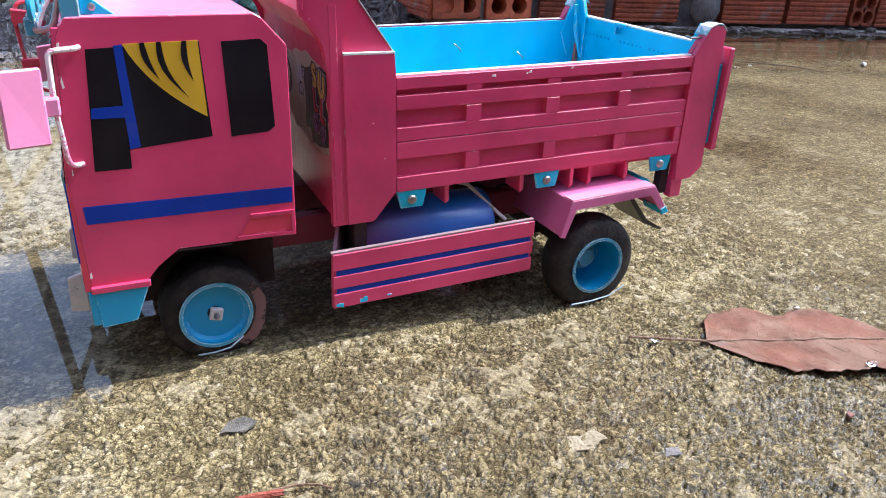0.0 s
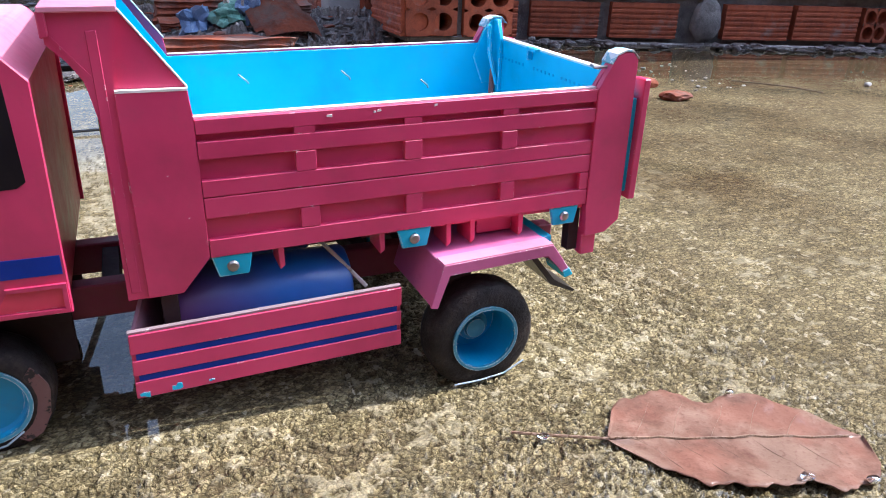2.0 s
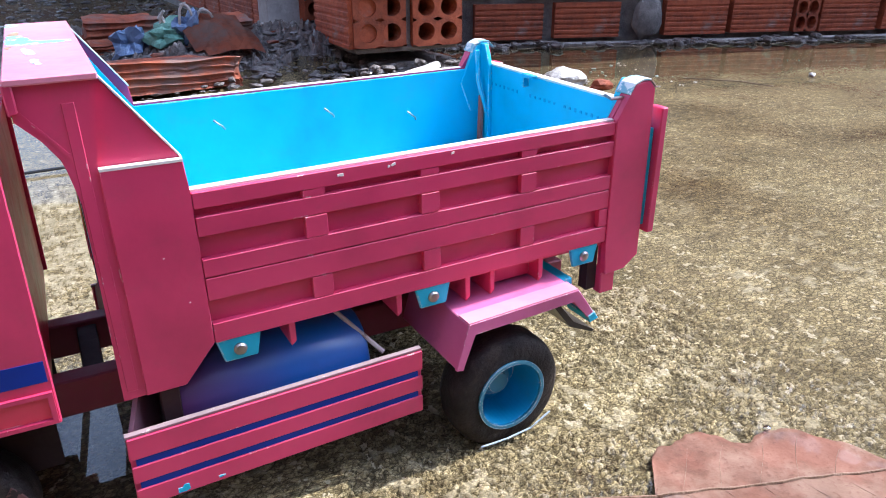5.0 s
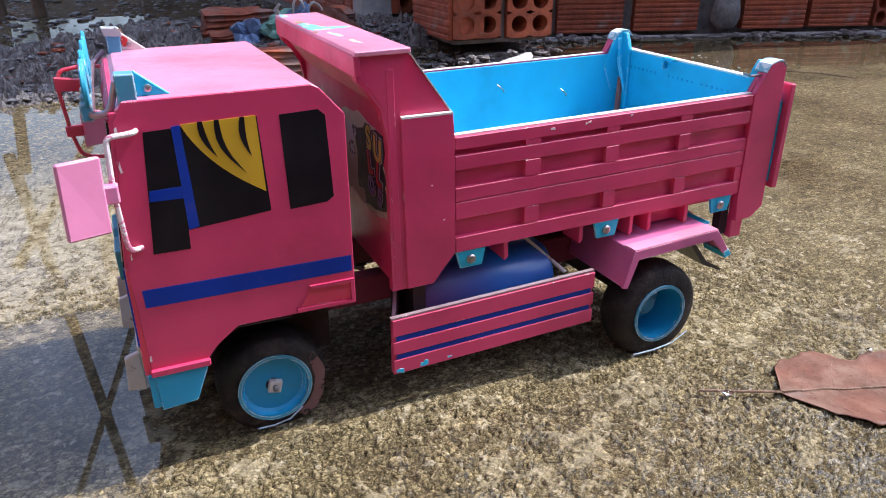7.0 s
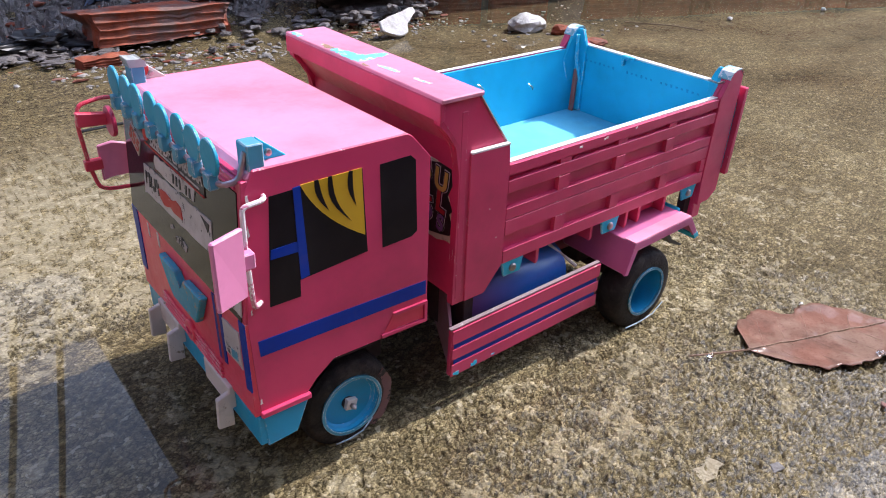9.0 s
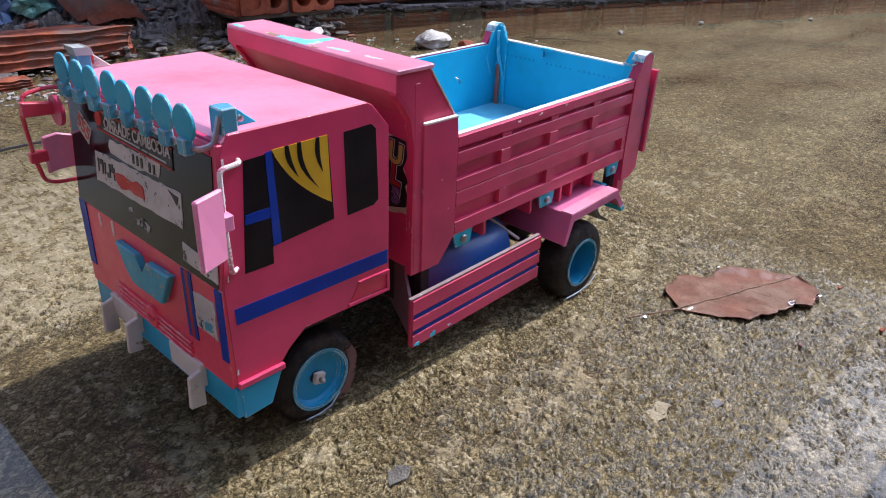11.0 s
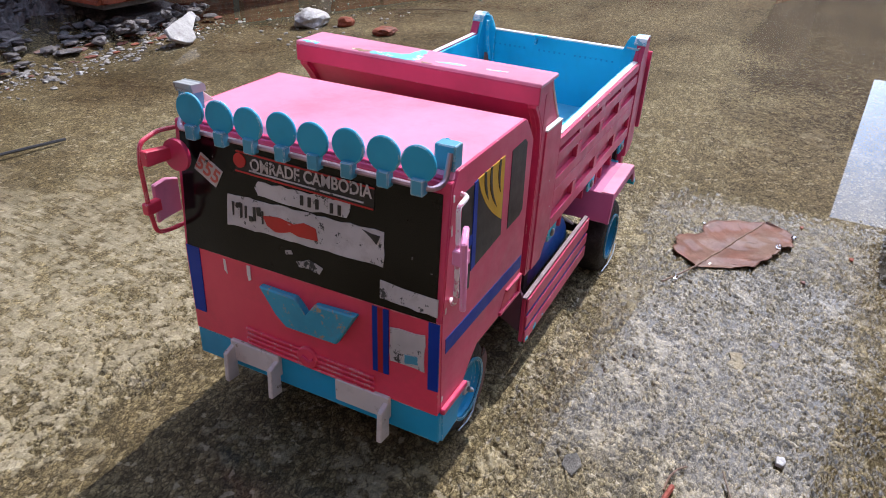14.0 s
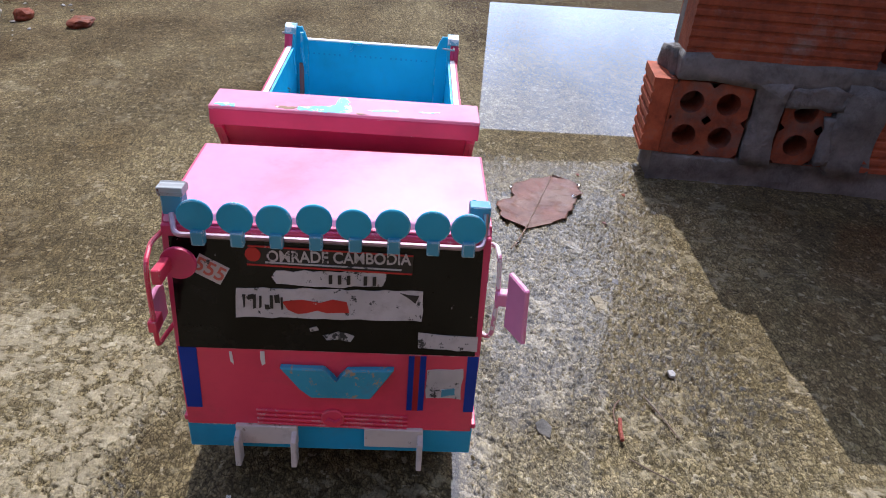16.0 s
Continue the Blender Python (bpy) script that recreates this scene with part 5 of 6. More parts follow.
bed("sticker_print", slab(ragged([(0.40, 1.18), (0.52, 1.20), (0.56, 1.10), (0.50, 1.02), (0.44, 1.06), (0.47, 1.12)], 52, 0.008, 0.03), "x", 1.0595, 1.062), STICKER, hb, "pale outlined print")
# fat outlined letters in three rows near the edge of the sticker
TIP_M = TIP.copy()
TIP_M.translation *= U
FACING = Matrix(((0, 0, -1, 0), (-1, 0, 0, 0), (0, 1, 0, 0), (0, 0, 0, 1)))
bed("sticker_print", slab(ragged([(0.075, 0.90), (0.27, 0.87), (0.42, 0.93), (0.44, 1.19), (0.28, 1.245), (0.085, 1.22)], 53, 0.02, 0.05), "x", 1.0603, 1.062), STICKER_BLACK, hb, "black backing behind fat letters")
for (word, zc, size, ink) in (("SU", 1.170, 0.135, OCHRE), ("LL", 1.065, 0.135, PRINT_RED), ("OS", 0.965, 0.11, PRINT_VIOLET)):
    for q, letter in enumerate(word):
        yc = 0.245 - 0.10 * q
        for (x, bold, mat) in ((1.0600, 0.095, STICKER), (1.0581, 0.07, STICKER_BLACK), (1.0562, 0.034, ink)):
            m = TIP_M @ Matrix.Translation(Vector((x, yc, zc + 0.012 * (-1) ** q)) * U) @ FACING @ Matrix.Rotation(0.12 * (-1) ** q, 4, "Z")
            lettering(letter, size, m, mat, hb, "sticker_print", 0.95, bold)

for (x, z, w) in ((1.992, 1.188, 0.008), (1.975, 1.184, 0.005), (1.805, 1.184, 0.009), (2.217, 1.192, 0.006), (1.24, 1.02, 0.0025), (1.29, 0.86, 0.0025)):
    yy = 0.021 if x > 1.35 else 0.0215
    bed("paint_chip", slab(ragged([(x - w, z - w * 0.6), (x + w, z - w * 0.5), (x + w, z + w * 0.6), (x - w * 0.8, z + w * 0.5)], int(x * 100), w * 0.35, 0.012), "y", yy, 0.026), WHITE, label="small bare chip in the pink paint")
for (x, z, w) in ((1.177, 0.21, 0.018), (1.06, 0.198, 0.016), (1.30, 0.212, 0.01)):
    part("paint_chip", slab(ragged([(x - w, z - w * 0.5), (x + w, z - w * 0.5), (x + w, z + w * 0.5), (x - w, z + w * 0.4)], int(x * 100), w * 0.35, 0.012), "y", -0.010, -0.006), CYAN, truck, "old cyan paint showing through")

# tailgate
tg = bed("tailgate", box(3.072, 3.108, 0.085, 1.20, 0.722, 1.245), CYAN, label="cyan tailgate panel inside the bed", bevel=0.003)
# white strip for the sunlit top edge, as on the sides
bed("tailgate_edge", box(3.070, 3.110, 0.09, 1.195, 1.243, 1.252), WHITE, tg, "white top edge, painted as bright in sun")
og = bed("outer_tailgate", slab([(3.155, 0.70), (3.16, 1.16), (3.185, 1.16), (3.185, 0.70)], "y", 0.09, FAR - 0.06), PINK, label="pink outer tailgate board", bevel=0.004)
for (y0, y1) in ((0.0, 0.075), (FAR - 0.045, FAR + 0.03)):
    bed("tailgate_stile", slab([(3.152, 0.70), (3.162, 1.235), (3.194, 1.235), (3.188, 0.70)], "y", y0, y1), PINK, og, bevel=0.004)
bed("tailgate_spacer", box(3.128, 3.157, 0.03, FAR, 0.73, 1.15), CYAN, label="cyan tailgate spacer", bevel=0.003)
for y in (0.72, 0.50):
    hk = bed("tailgate_hook", slab([(y, 1.256), (y + 0.09, 1.256), (y + 0.085, 1.19), (y + 0.07, 1.19), (y + 0.072, 1.24), (y, 1.24)], "x", 3.040, 3.071), CYAN, label="small cyan hook", bevel=0.003) if y > 0.6 else None
bed("hinge_pin", tube([(2.97, 0.13, 1.285), (2.93, 0.05, 1.29), (3.08, 0.05, 1.285)], 0.007, 6), STEEL, label="bent wire hinge pin")
bed("hinge_pin", tube([(3.06, 1.19, 1.29), (3.06, 1.30, 1.29)], 0.009, 6), STEEL, label="bent wire hinge pin")
bed("prop_strip", slab([(3.035, 0.793), (3.045, 1.08), (3.03, 1.08), (3.02, 0.793)], "y", 1.148, 1.180), FADED_RED, label="thin faded red strip leaning in the bed corner")
bed("prop_strip", tube([(3.0, 1.15, 1.32), (3.01, 1.155, 1.17), (3.05, 1.13, 1.0)], 0.012, 6), CYAN, label="cyan cord in the bed corner")
for (x, z) in ((1.66, 1.12), (2.18, 1.11), (2.62, 1.04)):
    bed("wire_staple", tube([(x, FAR - 0.044, z), (x + 0.01, FAR - 0.058, z - 0.01), (x + 0.035, FAR - 0.058, z - 0.03), (x + 0.045, FAR - 0.044, z - 0.045)], 0.005, 5), STEEL, label="bent wire staple through the side")
# mirrored stencil marks along the tailgate's inner face
for q in range(24):
    y = 1.12 - q * 0.038
    if q in (7, 8, 15):
        continue
    h = 0.011 if q % 3 else 0.017
    bed("stencil_mark", slab([(y, 1.15 - h / 2), (y - 0.013, 1.15 - h / 2), (y - 0.013, 1.15 + h / 2), (y, 1.15 + h / 2)], "x", 3.069, 3.073), STENCIL, tg)
bed("cross_stick", box(1.62, 1.86, 0.58, 0.60, 0.791, 0.812), CYAN, label="small cyan stick on the bed floor")

# ---- brickwork ----
def stretcher(length, h, w, ridges=6):
    """A hollow clay brick seen on its long side, with combed ridges along it."""
    bm = bmesh.new()
    prof = [(0.0, 0.0), (0.0, 0.06 * h)]
    for q in range(ridges):
        a = 0.06 * h + q * (0.88 * h / ridges)
        b = 0.88 * h / ridges
        prof += [(0.016, a + b * 0.12), (0.016, a + b * 0.42), (0.0, a + b * 0.52), (0.0, a + b)]
    prof += [(0.0, h), (w, h), (w, 0.0)]
    return slab([(p[0], p[1]) for p in prof], "x", 0.0, length, bm)


def header(width, h, depth, hole=0.20, n=14, deep=0.5):
    """The end of a hollow clay brick: four round holes in its face, at y = 0."""
    bm = bmesh.new()
    for i in range(2):
        for j in range(2):
            x0, z0, x1, z1 = i * width / 2, j * h / 2, (i + 1) * width / 2, (j + 1) * h / 2
            cx, cz = (x0 + x1) / 2 + (0.02 if i == 0 else -0.02) * width, (z0 + z1) / 2 + (0.02 if j == 0 else -0.02) * h
            outer, inner, back = [], [], []
            for k in range(n):
                a = 2 * math.pi * k / n
                c, s = math.cos(a), math.sin(a)
                m = 1 / max(abs(c), abs(s))
                outer.append(bm.verts.new(((x0 + x1) / 2 + c * m * width / 4, 0, (z0 + z1) / 2 + s * m * h / 4)))
                inner.append(bm.verts.new((cx + c * hole * width, 0, cz + s * hole * h)))
                back.append(bm.verts.new((cx + c * hole * width, min(depth * 0.8, deep), cz + s * hole * h)))
            for k in range(n):
                l = (k + 1) % n
                bm.faces.new((outer[k], outer[l], inner[l], inner[k]))
                bm.faces.new((inner[k], inner[l], back[l], back[k]))
            bm.faces.new(back)
    for (a, b, c, d) in (((0, 0, 0), (width, 0, 0), (width, depth, 0), (0, depth, 0)), ((0, 0, h), (width, 0, h), (width, depth, h), (0, depth, h)),
                         ((0, 0, 0), (0, 0, h), (0, depth, h), (0, depth, 0)), ((width, 0, 0), (width, 0, h), (width, depth, h), (width, depth, 0)),
                         ((0, depth, 0), (width, depth, 0), (width, depth, h), (0, depth, h))):
        bm.faces.new([bm.verts.new(v) for v in (a, b, c, d)])
    return bm


def mesh_of(name, bm, mat):
    bmesh.ops.recalc_face_normals(bm, faces=bm.faces)
    bmesh.ops.scale(bm, vec=(U, U, U), verts=bm.verts)
    me = bpy.data.meshes.new(name)
    bm.to_mesh(me)
    bm.free()
    me.materials.append(mat)
    return me


BH = 0.66
STRETCH = mesh_of("brick", stretcher(1.36, BH, 0.5), BRICK)
HEAD = mesh_of("brick", header(0.55, BH, 0.6, deep=0.19), BRICK)
HALF = mesh_of("brick", stretcher(0.66, BH, 0.5), BRICK)


def lay(me, parent, m):
    ob = new("brick", me)
    ob.parent = parent
    ob.matrix_basis = m
    return ob


def spot(x, y, z, turn=0.0, rx=0.0, ry=0.0):
    return Matrix.Translation((x * U, y * U, z * U)) @ Euler((rx, ry, turn)).to_matrix().to_4x4()


# the house wall behind the yard
WALL_A = math.atan2(-0.3036, 0.9528)
WALL = Matrix.Translation((10.8, 9.35, 0)) @ Matrix.Rotation(WALL_A, 4, "Z")


def wall_spot(s, depth, z):
    p = WALL @ Vector((s, depth, z))
    return spot(p.x, p.y, p.z, WALL_A + random.uniform(-0.006, 0.006), random.uniform(-0.008, 0.008))


wall = finish("wall_north", box(-5.2, 34.0, 0.2, 0.9, -0.2, 3.3), MORTAR, m=WALL)
tagged(wall, "unfinished wall of hollow orange bricks with thick grey joints", "wall", kind="structure")
# unseen upper wall, shaped to shade the rubble and block mirrored sky
tagged(finish("wall_north_upper", slab([(-5.2, 3.3), (34.0, 3.3), (34.0, 7.6), (9.0, 7.6), (7.3, 9.6), (7.0, 24.0), (-5.2, 24.0)], "y", 0.05, 0.9), RENDERED, m=WALL), "unseen upper wall, its outline shaped to shade the rubble", "wall", kind="structure")
ROW1 = [(-4.75, "h"), (-4.1, "s"), (-2.45, "s"), (-0.86, "s"), (0.78, "m"), (1.43, "s"), (2.95, "s"), (4.38, "h"), (5.02, "s"), (6.48, "s"), (7.95, "h"), (8.60, "f"), (9.34, "s"), (10.8, "h"), (11.45, "s"), (12.95, "s"), (14.45, "h"), (15.1, "s")]
ROW2 = [(-4.9, "s"), (-3.4, "s"), (-1.6, "s"), (-0.02, "s"), (1.52, "m"), (2.38, "s"), (3.82, "s"), (5.26, "h"), (5.90, "s"), (7.10, "s"), (8.50, "h"), (9.12, "s"), (10.6, "s"), (12.1, "h"), (12.8, "s"), (14.3, "s")]
ROW3 = [(-4.96 + 1.47 * q, "s") for q in range(14)]
rnd = random.Random(3)


def courses(s, kinds):
    out = []
    while s < 33:
        k = kinds[len(out) % len(kinds)]
        out.append((s, k))
        s += 0.66 if k == "h" else 1.47
    return out


ROW1 += courses(16.6, "sshs")
ROW2 += courses(15.8, "hsss")
ROW3 += courses(15.6, "shss")
for z, row in ((0.13, ROW1), (0.96, ROW2), (1.78, ROW3), (2.6, [(s + 0.7, k) for s, k in ROW3])):
    for s, k in row:
        if k == "m":
            continue
        me = {"s": STRETCH, "h": HEAD, "f": HALF}[k]
        lay(me, wall, wall_spot(s + rnd.uniform(-0.03, 0.03), rnd.uniform(-0.03, 0.02), z + rnd.uniform(-0.03, 0.03)))


def lump(bm, at, size, seed, sub=2, rough=0.25):
    """An uneven stone."""
    r = random.Random(seed)
    o = Vector((r.uniform(-50, 50), r.uniform(-50, 50), r.uniform(-50, 50)))
    got = bmesh.ops.create_icosphere(bm, subdivisions=sub, radius=1.0)["verts"]
    turn = Euler((r.uniform(0, 6), r.uniform(0, 6), r.uniform(0, 6))).to_matrix()
    for v in got:
        n = v.co.normalized()
        d = 1 + rough * (noise.noise(n * 1.6 + o) + 0.5 * noise.noise(n * 4.0 + o))
        p = turn @ (n * d)
        v.co = Vector(at) + Vector((p.x * size[0], p.y * size[1], p.z * size[2]))
    return bm


# smeared mortar over a brick end, and crumbs along the foot of the wall
b = lump(bmesh.new(), (1.05, -0.02, 0.48), (0.30, 0.12, 0.44), 5, 3, 0.3)
part("mortar_smear", b, MORTAR, wall, "pale mortar smeared over a brick end", m=WALL, smooth=True)
b = lump(bmesh.new(), (1.85, 0.02, 1.30), (0.26, 0.10, 0.34), 6, 3, 0.35)
part("mortar_smear", b, MORTAR, wall, m=WALL, smooth=True)
b = bmesh.new()
for q in range(320):
    lump(b, (rnd.uniform(-5, 30), rnd.uniform(-0.55, 0.05), rnd.uniform(0.0, 0.07)), (rnd.uniform(0.03, 0.16), rnd.uniform(0.03, 0.14), rnd.uniform(0.02, 0.07)), q, 2, 0.45)
tagged(finish("wall_footing_rubble", b, RUBBLE, m=WALL), "dark wet crumbs along the wall's foot", "rubble", kind="stuff")
# stands for the dark mud along the wall's foot
tagged(finish("wall_plinth", box(-5.2, 34.0, -0.06, 0.06, -0.2, 0.05), RUBBLE, m=WALL, bevel=0.03), "low strip of dark mud along the brick wall's foot", "plinth", kind="structure")

# the house round the corner: open porch beyond the wall, seen in the wet slab
tagged(finish("wall_corner", box(69.0, 71.0, -6.8, 9.0, -0.2, 33.0), RENDERED), "dark rendered house corner", "wall", kind="structure")
tagged(finish("porch_roof", box(68.0, 72.0, -90.0, 9.0, 27.3, 33.0), TIN), "rusty roof edge of an open porch", "roof", kind="structure")
tagged(finish("wall_low", box(69.0, 71.0, -90.0, -6.8, -0.2, 13.0), RENDERED), "low yard wall under the porch", "wall", kind="structure")
tall = slab([(-2.0, -0.2), (60.0, -0.2), (60.0, 100.0), (27.0, 100.0), (22.5, 87.0), (17.4, 68.0), (8.4, 43.0), (-2.0, 36.0)], "x", 80.0, 82.0)
tagged(finish("wall_tall", tall, RENDERED), "tall dark house with a steep gable", "wall", kind="structure")
# unseen wall, added to cut the sky light from ahead of the truck
tagged(finish("unseen_wall_west", box(-32.0, -30.0, -42.0, 30.0, -0.2, 38.0), RENDERED), "unseen wall added to cut fill light on the truck's front", "wall", kind="structure")

# hidden wall, added only to cast shade on the far left ground
tagged(finish("unseen_wall_rear", box(12.0, 14.0, 11.0, 70.0, -0.2, 27.0), RENDERED), "unseen wall added to shade the far left ground", "wall", kind="structure")
tagged(finish("wall_back_house", box(2.2, 12.0, 38.0, 40.0, -0.2, 19.0), RENDERED), "dark house wall behind the rubble", "wall", kind="structure")
# out-of-view wall, added to keep horizon sky out of the wet ground
tagged(finish("unseen_wall_far", box(-80.0, 12.0, 75.0, 77.0, -0.2, 5.0), RENDERED), "unseen low wall added to block mirrored horizon sky", "wall", kind="structure")
# unseen wall, added to darken the truck's near side
tagged(finish("unseen_wall_east", box(-30.0, 60.0, -42.0, -40.0, -0.2, 28.0), RENDERED), "unseen wall added to cut fill light on the near side", "wall", kind="structure")

# poles of a scaffold beyond the puddle
scaf = empty("pole_scaffold", (0, 0, 0), "crossed weathered bamboo poles standing beyond the puddle", "scaffold")
for (a, b) in (((-2.85, 3.6), (-1.65, 16.5)), ((1.2, 5.5), (-4.0, 17.0)), ((-0.7, 3.4), (-3.4, 7.0)), ((-2.2, -0.2), (-2.55, 4.2)), ((-1.3, -0.2), (-1.5, 2.3)), ((0.5, 10.5), (-1.7, 19.6)), ((1.75, 10.5), (0.0, 19.7))):
    part("pole", tube([(a[0], 20.0, a[1]), ((a[0] + b[0]) / 2 + 0.05, 20.0, (a[1] + b[1]) / 2), (b[0], 20.1, b[1])], 0.16 if a[0] < 0.3 else 0.11, 8), DRY_WOOD, scaf)

# unseen panel on the wall line, added to darken the slab's reflection
part("sheet", box(-12.2, -9.6, 0.3, 0.4, 2.8, 5.6), TIN, scaf, "unseen panel added to block sky from the wet slab", m=WALL)

# brick pier at the corner of the rubble
pier = empty("brick_pier", (0, 0, 0), "short pier of hollow orange bricks with round holes", "brick pier")
PH = mesh_of("brick", header(0.80, 0.75, 1.5, 0.17, 18), BRICK)
PS = mesh_of("brick", stretcher(1.5, 0.75, 0.6), BRICK)
PIER = Matrix.Translation((0.22 * U, 0.45 * U, 0.05 * U))
for (x, z) in ((4.68, 0.44), (5.6, 0.42), (4.72, 1.32), (5.62, 1.30)):
    lay(PH, pier, PIER @ spot(x, 7.08, z, -0.03))
lay(PS, pier, PIER @ spot(4.66, 8.62, 0.44, -math.pi / 2 - 0.03))
lay(PS, pier, PIER @ spot(4.64, 8.62, 1.30, -math.pi / 2 - 0.03))
part("mortar_bed", box(4.94, 6.60, 7.59, 9.05, 0.41, 0.49), MORTAR, pier, "rough mortar bed", 0.02)
part("mortar_bed", box(4.96, 6.58, 7.57, 9.0, 1.24, 1.37), MORTAR, pier, "rough mortar bed", 0.02)
part("mortar_bed", box(5.71, 5.82, 7.61, 9.0, 0.49, 1.25), MORTAR, pier, "", 0.01)
part("mortar_lump", lump(bmesh.new(), (5.77, 7.55, 1.30), (0.75, 0.1, 0.12), 11, 3, 0.4), MORTAR, pier, smooth=True)
foot = bmesh.new()
for q in range(60):
    lump(foot, (rnd.uniform(4.5, 6.9), rnd.uniform(7.3, 8.0), rnd.uniform(0.05, 0.25)), (rnd.uniform(0.03, 0.11), rnd.uniform(0.03, 0.11), rnd.uniform(0.02, 0.06)), 300 + q, 2, 0.5)
lump(foot, (5.8, 8.3, 0.08), (1.1, 0.7, 0.2), 77, 4, 0.4)
tagged(part("footing", foot, RUBBLE, pier, "dark wet rubble footing"), kind="stuff")
post = finish("concrete_post", box(4.88, 5.52, 11.7, 12.3, -0.1, 8.5), POST_GREY, bevel=0.02)
tagged(post, "grey concrete post behind the rubble heap", "post")
back = empty("wall_back", (0, 0, 0), "ridged orange brick wall running back from the concrete post", "wall", kind="structure")
part("mortar_core", box(5.24, 6.0, 12.3, 37.5, -0.2, 4.7), MORTAR, back, "thick grey mortar between the bricks")
# unseen block, added to keep sky out of the reflections
part("upper_block", box(5.2, 6.0, 12.3, 37.5, 4.7, 24.0), RENDERED, back, "unseen upper wall, added to keep reflections dark")
for c in range(5):
    for q in range(8):
        lay(PS, back, spot(5.18 + rnd.uniform(-0.02, 0.02), 13.85 + 1.6 * q + (0.7 if c % 2 else 0.0), 0.18 + 0.86 * c, -math.pi / 2))
lay(PH, back, spot(5.56, 11.55, 0.5, 0.35))
lay(PH, back, spot(5.54, 11.55, 1.34, 0.35))

# ---- the wall with a shadow beside the truck ----
rw = empty("wall_south", (0, 0, 0), "low unfinished wall end of hollow orange bricks and grey mortar", "wall", kind="structure")
RH = mesh_of("brick", header(0.70, 0.68, 0.5, 0.15, 20, 0.3), DARK_BRICK)
RS = mesh_of("brick", stretcher(1.6, 0.68, 0.5, 7), BRICK)
RE = mesh_of("brick", stretcher(0.5, 0.68, 0.2, 6), BRICK)
FACE = -math.pi / 2 - 0.1   # bricks whose faces look towards the truck's front


def rw_spot(y, z, dx=0.0):
    return spot(3.78 + dx + (y + 1.95) * 0.12, y, z, FACE)


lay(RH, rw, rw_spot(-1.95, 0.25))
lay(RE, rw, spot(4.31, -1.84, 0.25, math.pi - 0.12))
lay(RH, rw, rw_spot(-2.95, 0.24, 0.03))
for q in range(4):
    lay(RS, rw, rw_spot(-3.75 - 1.72 * q, 0.24))
for c, (z, y0) in enumerate(((1.16, -1.98), (2.02, -2.06), (2.88, -2.18), (3.74, -2.40), (4.60, -2.60), (5.46, -2.75))):
    for q in range(5):
        lay(RS, rw, rw_spot(y0 - 1.72 * q, z + rnd.uniform(-0.02, 0.02), rnd.uniform(-0.02, 0.02)))
mm = Matrix.Translation((3.78, -1.95, 0)) @ Matrix.Rotation(FACE, 4, "Z")
core = box(0.03, 9.0, 0.31, 0.48, -0.1, 1.9)
part("mortar_core", core, MORTAR, rw, "thick grey mortar between the bricks", 0.02, mm)
part("mortar_core", box(0.03, 9.0, 0.12, 0.48, 1.9, 2.8), MORTAR, rw, "", 0.02, mm)
part("mortar_core", box(0.27, 9.0, 0.12, 0.48, 2.8, 4.55), MORTAR, rw, "", 0.02, mm)
part("mortar_core", box(0.75, 9.0, 0.12, 0.48, 4.55, 6.2), MORTAR, rw, "", 0.02, mm)


def rough_slab(x0, x1, y0, y1, z0, z1, seed, amp=0.035):
    """A trowelled lump of mortar with a rough skin."""
    bm = box(x0, x1, y0, y1, z0, z1)
    for k in range(3):
        bmesh.ops.subdivide_edges(bm, edges=[e for e in bm.edges if e.calc_length() > 0.07], cuts=1, use_grid_fill=True)
    for v in bm.verts:
        p = v.co.copy() + Vector((seed * 5.1, seed * 2.3, 0))
        d = Vector((noise.noise(p * 2.5), noise.noise(p * 2.5 + Vector((9, 0, 0))), noise.noise(p * 2.5 + Vector((0, 9, 0)))))
        d += 0.6 * Vector((noise.noise(p * 8), noise.noise(p * 8 + Vector((9, 0, 0))), noise.noise(p * 8 + Vector((0, 9, 0)))))
        v.co += d * amp * 1.6
    return bm


for q, (x0, x1, y0, y1, z0, z1) in enumerate(((0.0, 2.6, -0.02, 0.3, 0.93, 1.17), (0.70, 0.98, -0.03, 0.3, 0.2, 0.98), (1.46, 1.86, -0.05, 0.3, 0.2, 1.0), (-0.06, 2.8, 0.02, 0.42, -0.08, 0.26),
                                            (-0.04, 0.10, 0.14, 0.46, 0.90, 1.16), (0.98, 1.5, -0.045, 0.02, 0.80, 0.97), (1.38, 1.5, -0.05, 0.02, 0.3, 0.72), (2.6, 6.0, 0.0, 0.3, 0.92, 1.16))):
    part("mortar_joint", rough_slab(x0, x1, y0, y1, z0, z1, q + 1), MORTAR, rw, "rough grey mortar squeezed from the joint", m=mm, smooth=True)

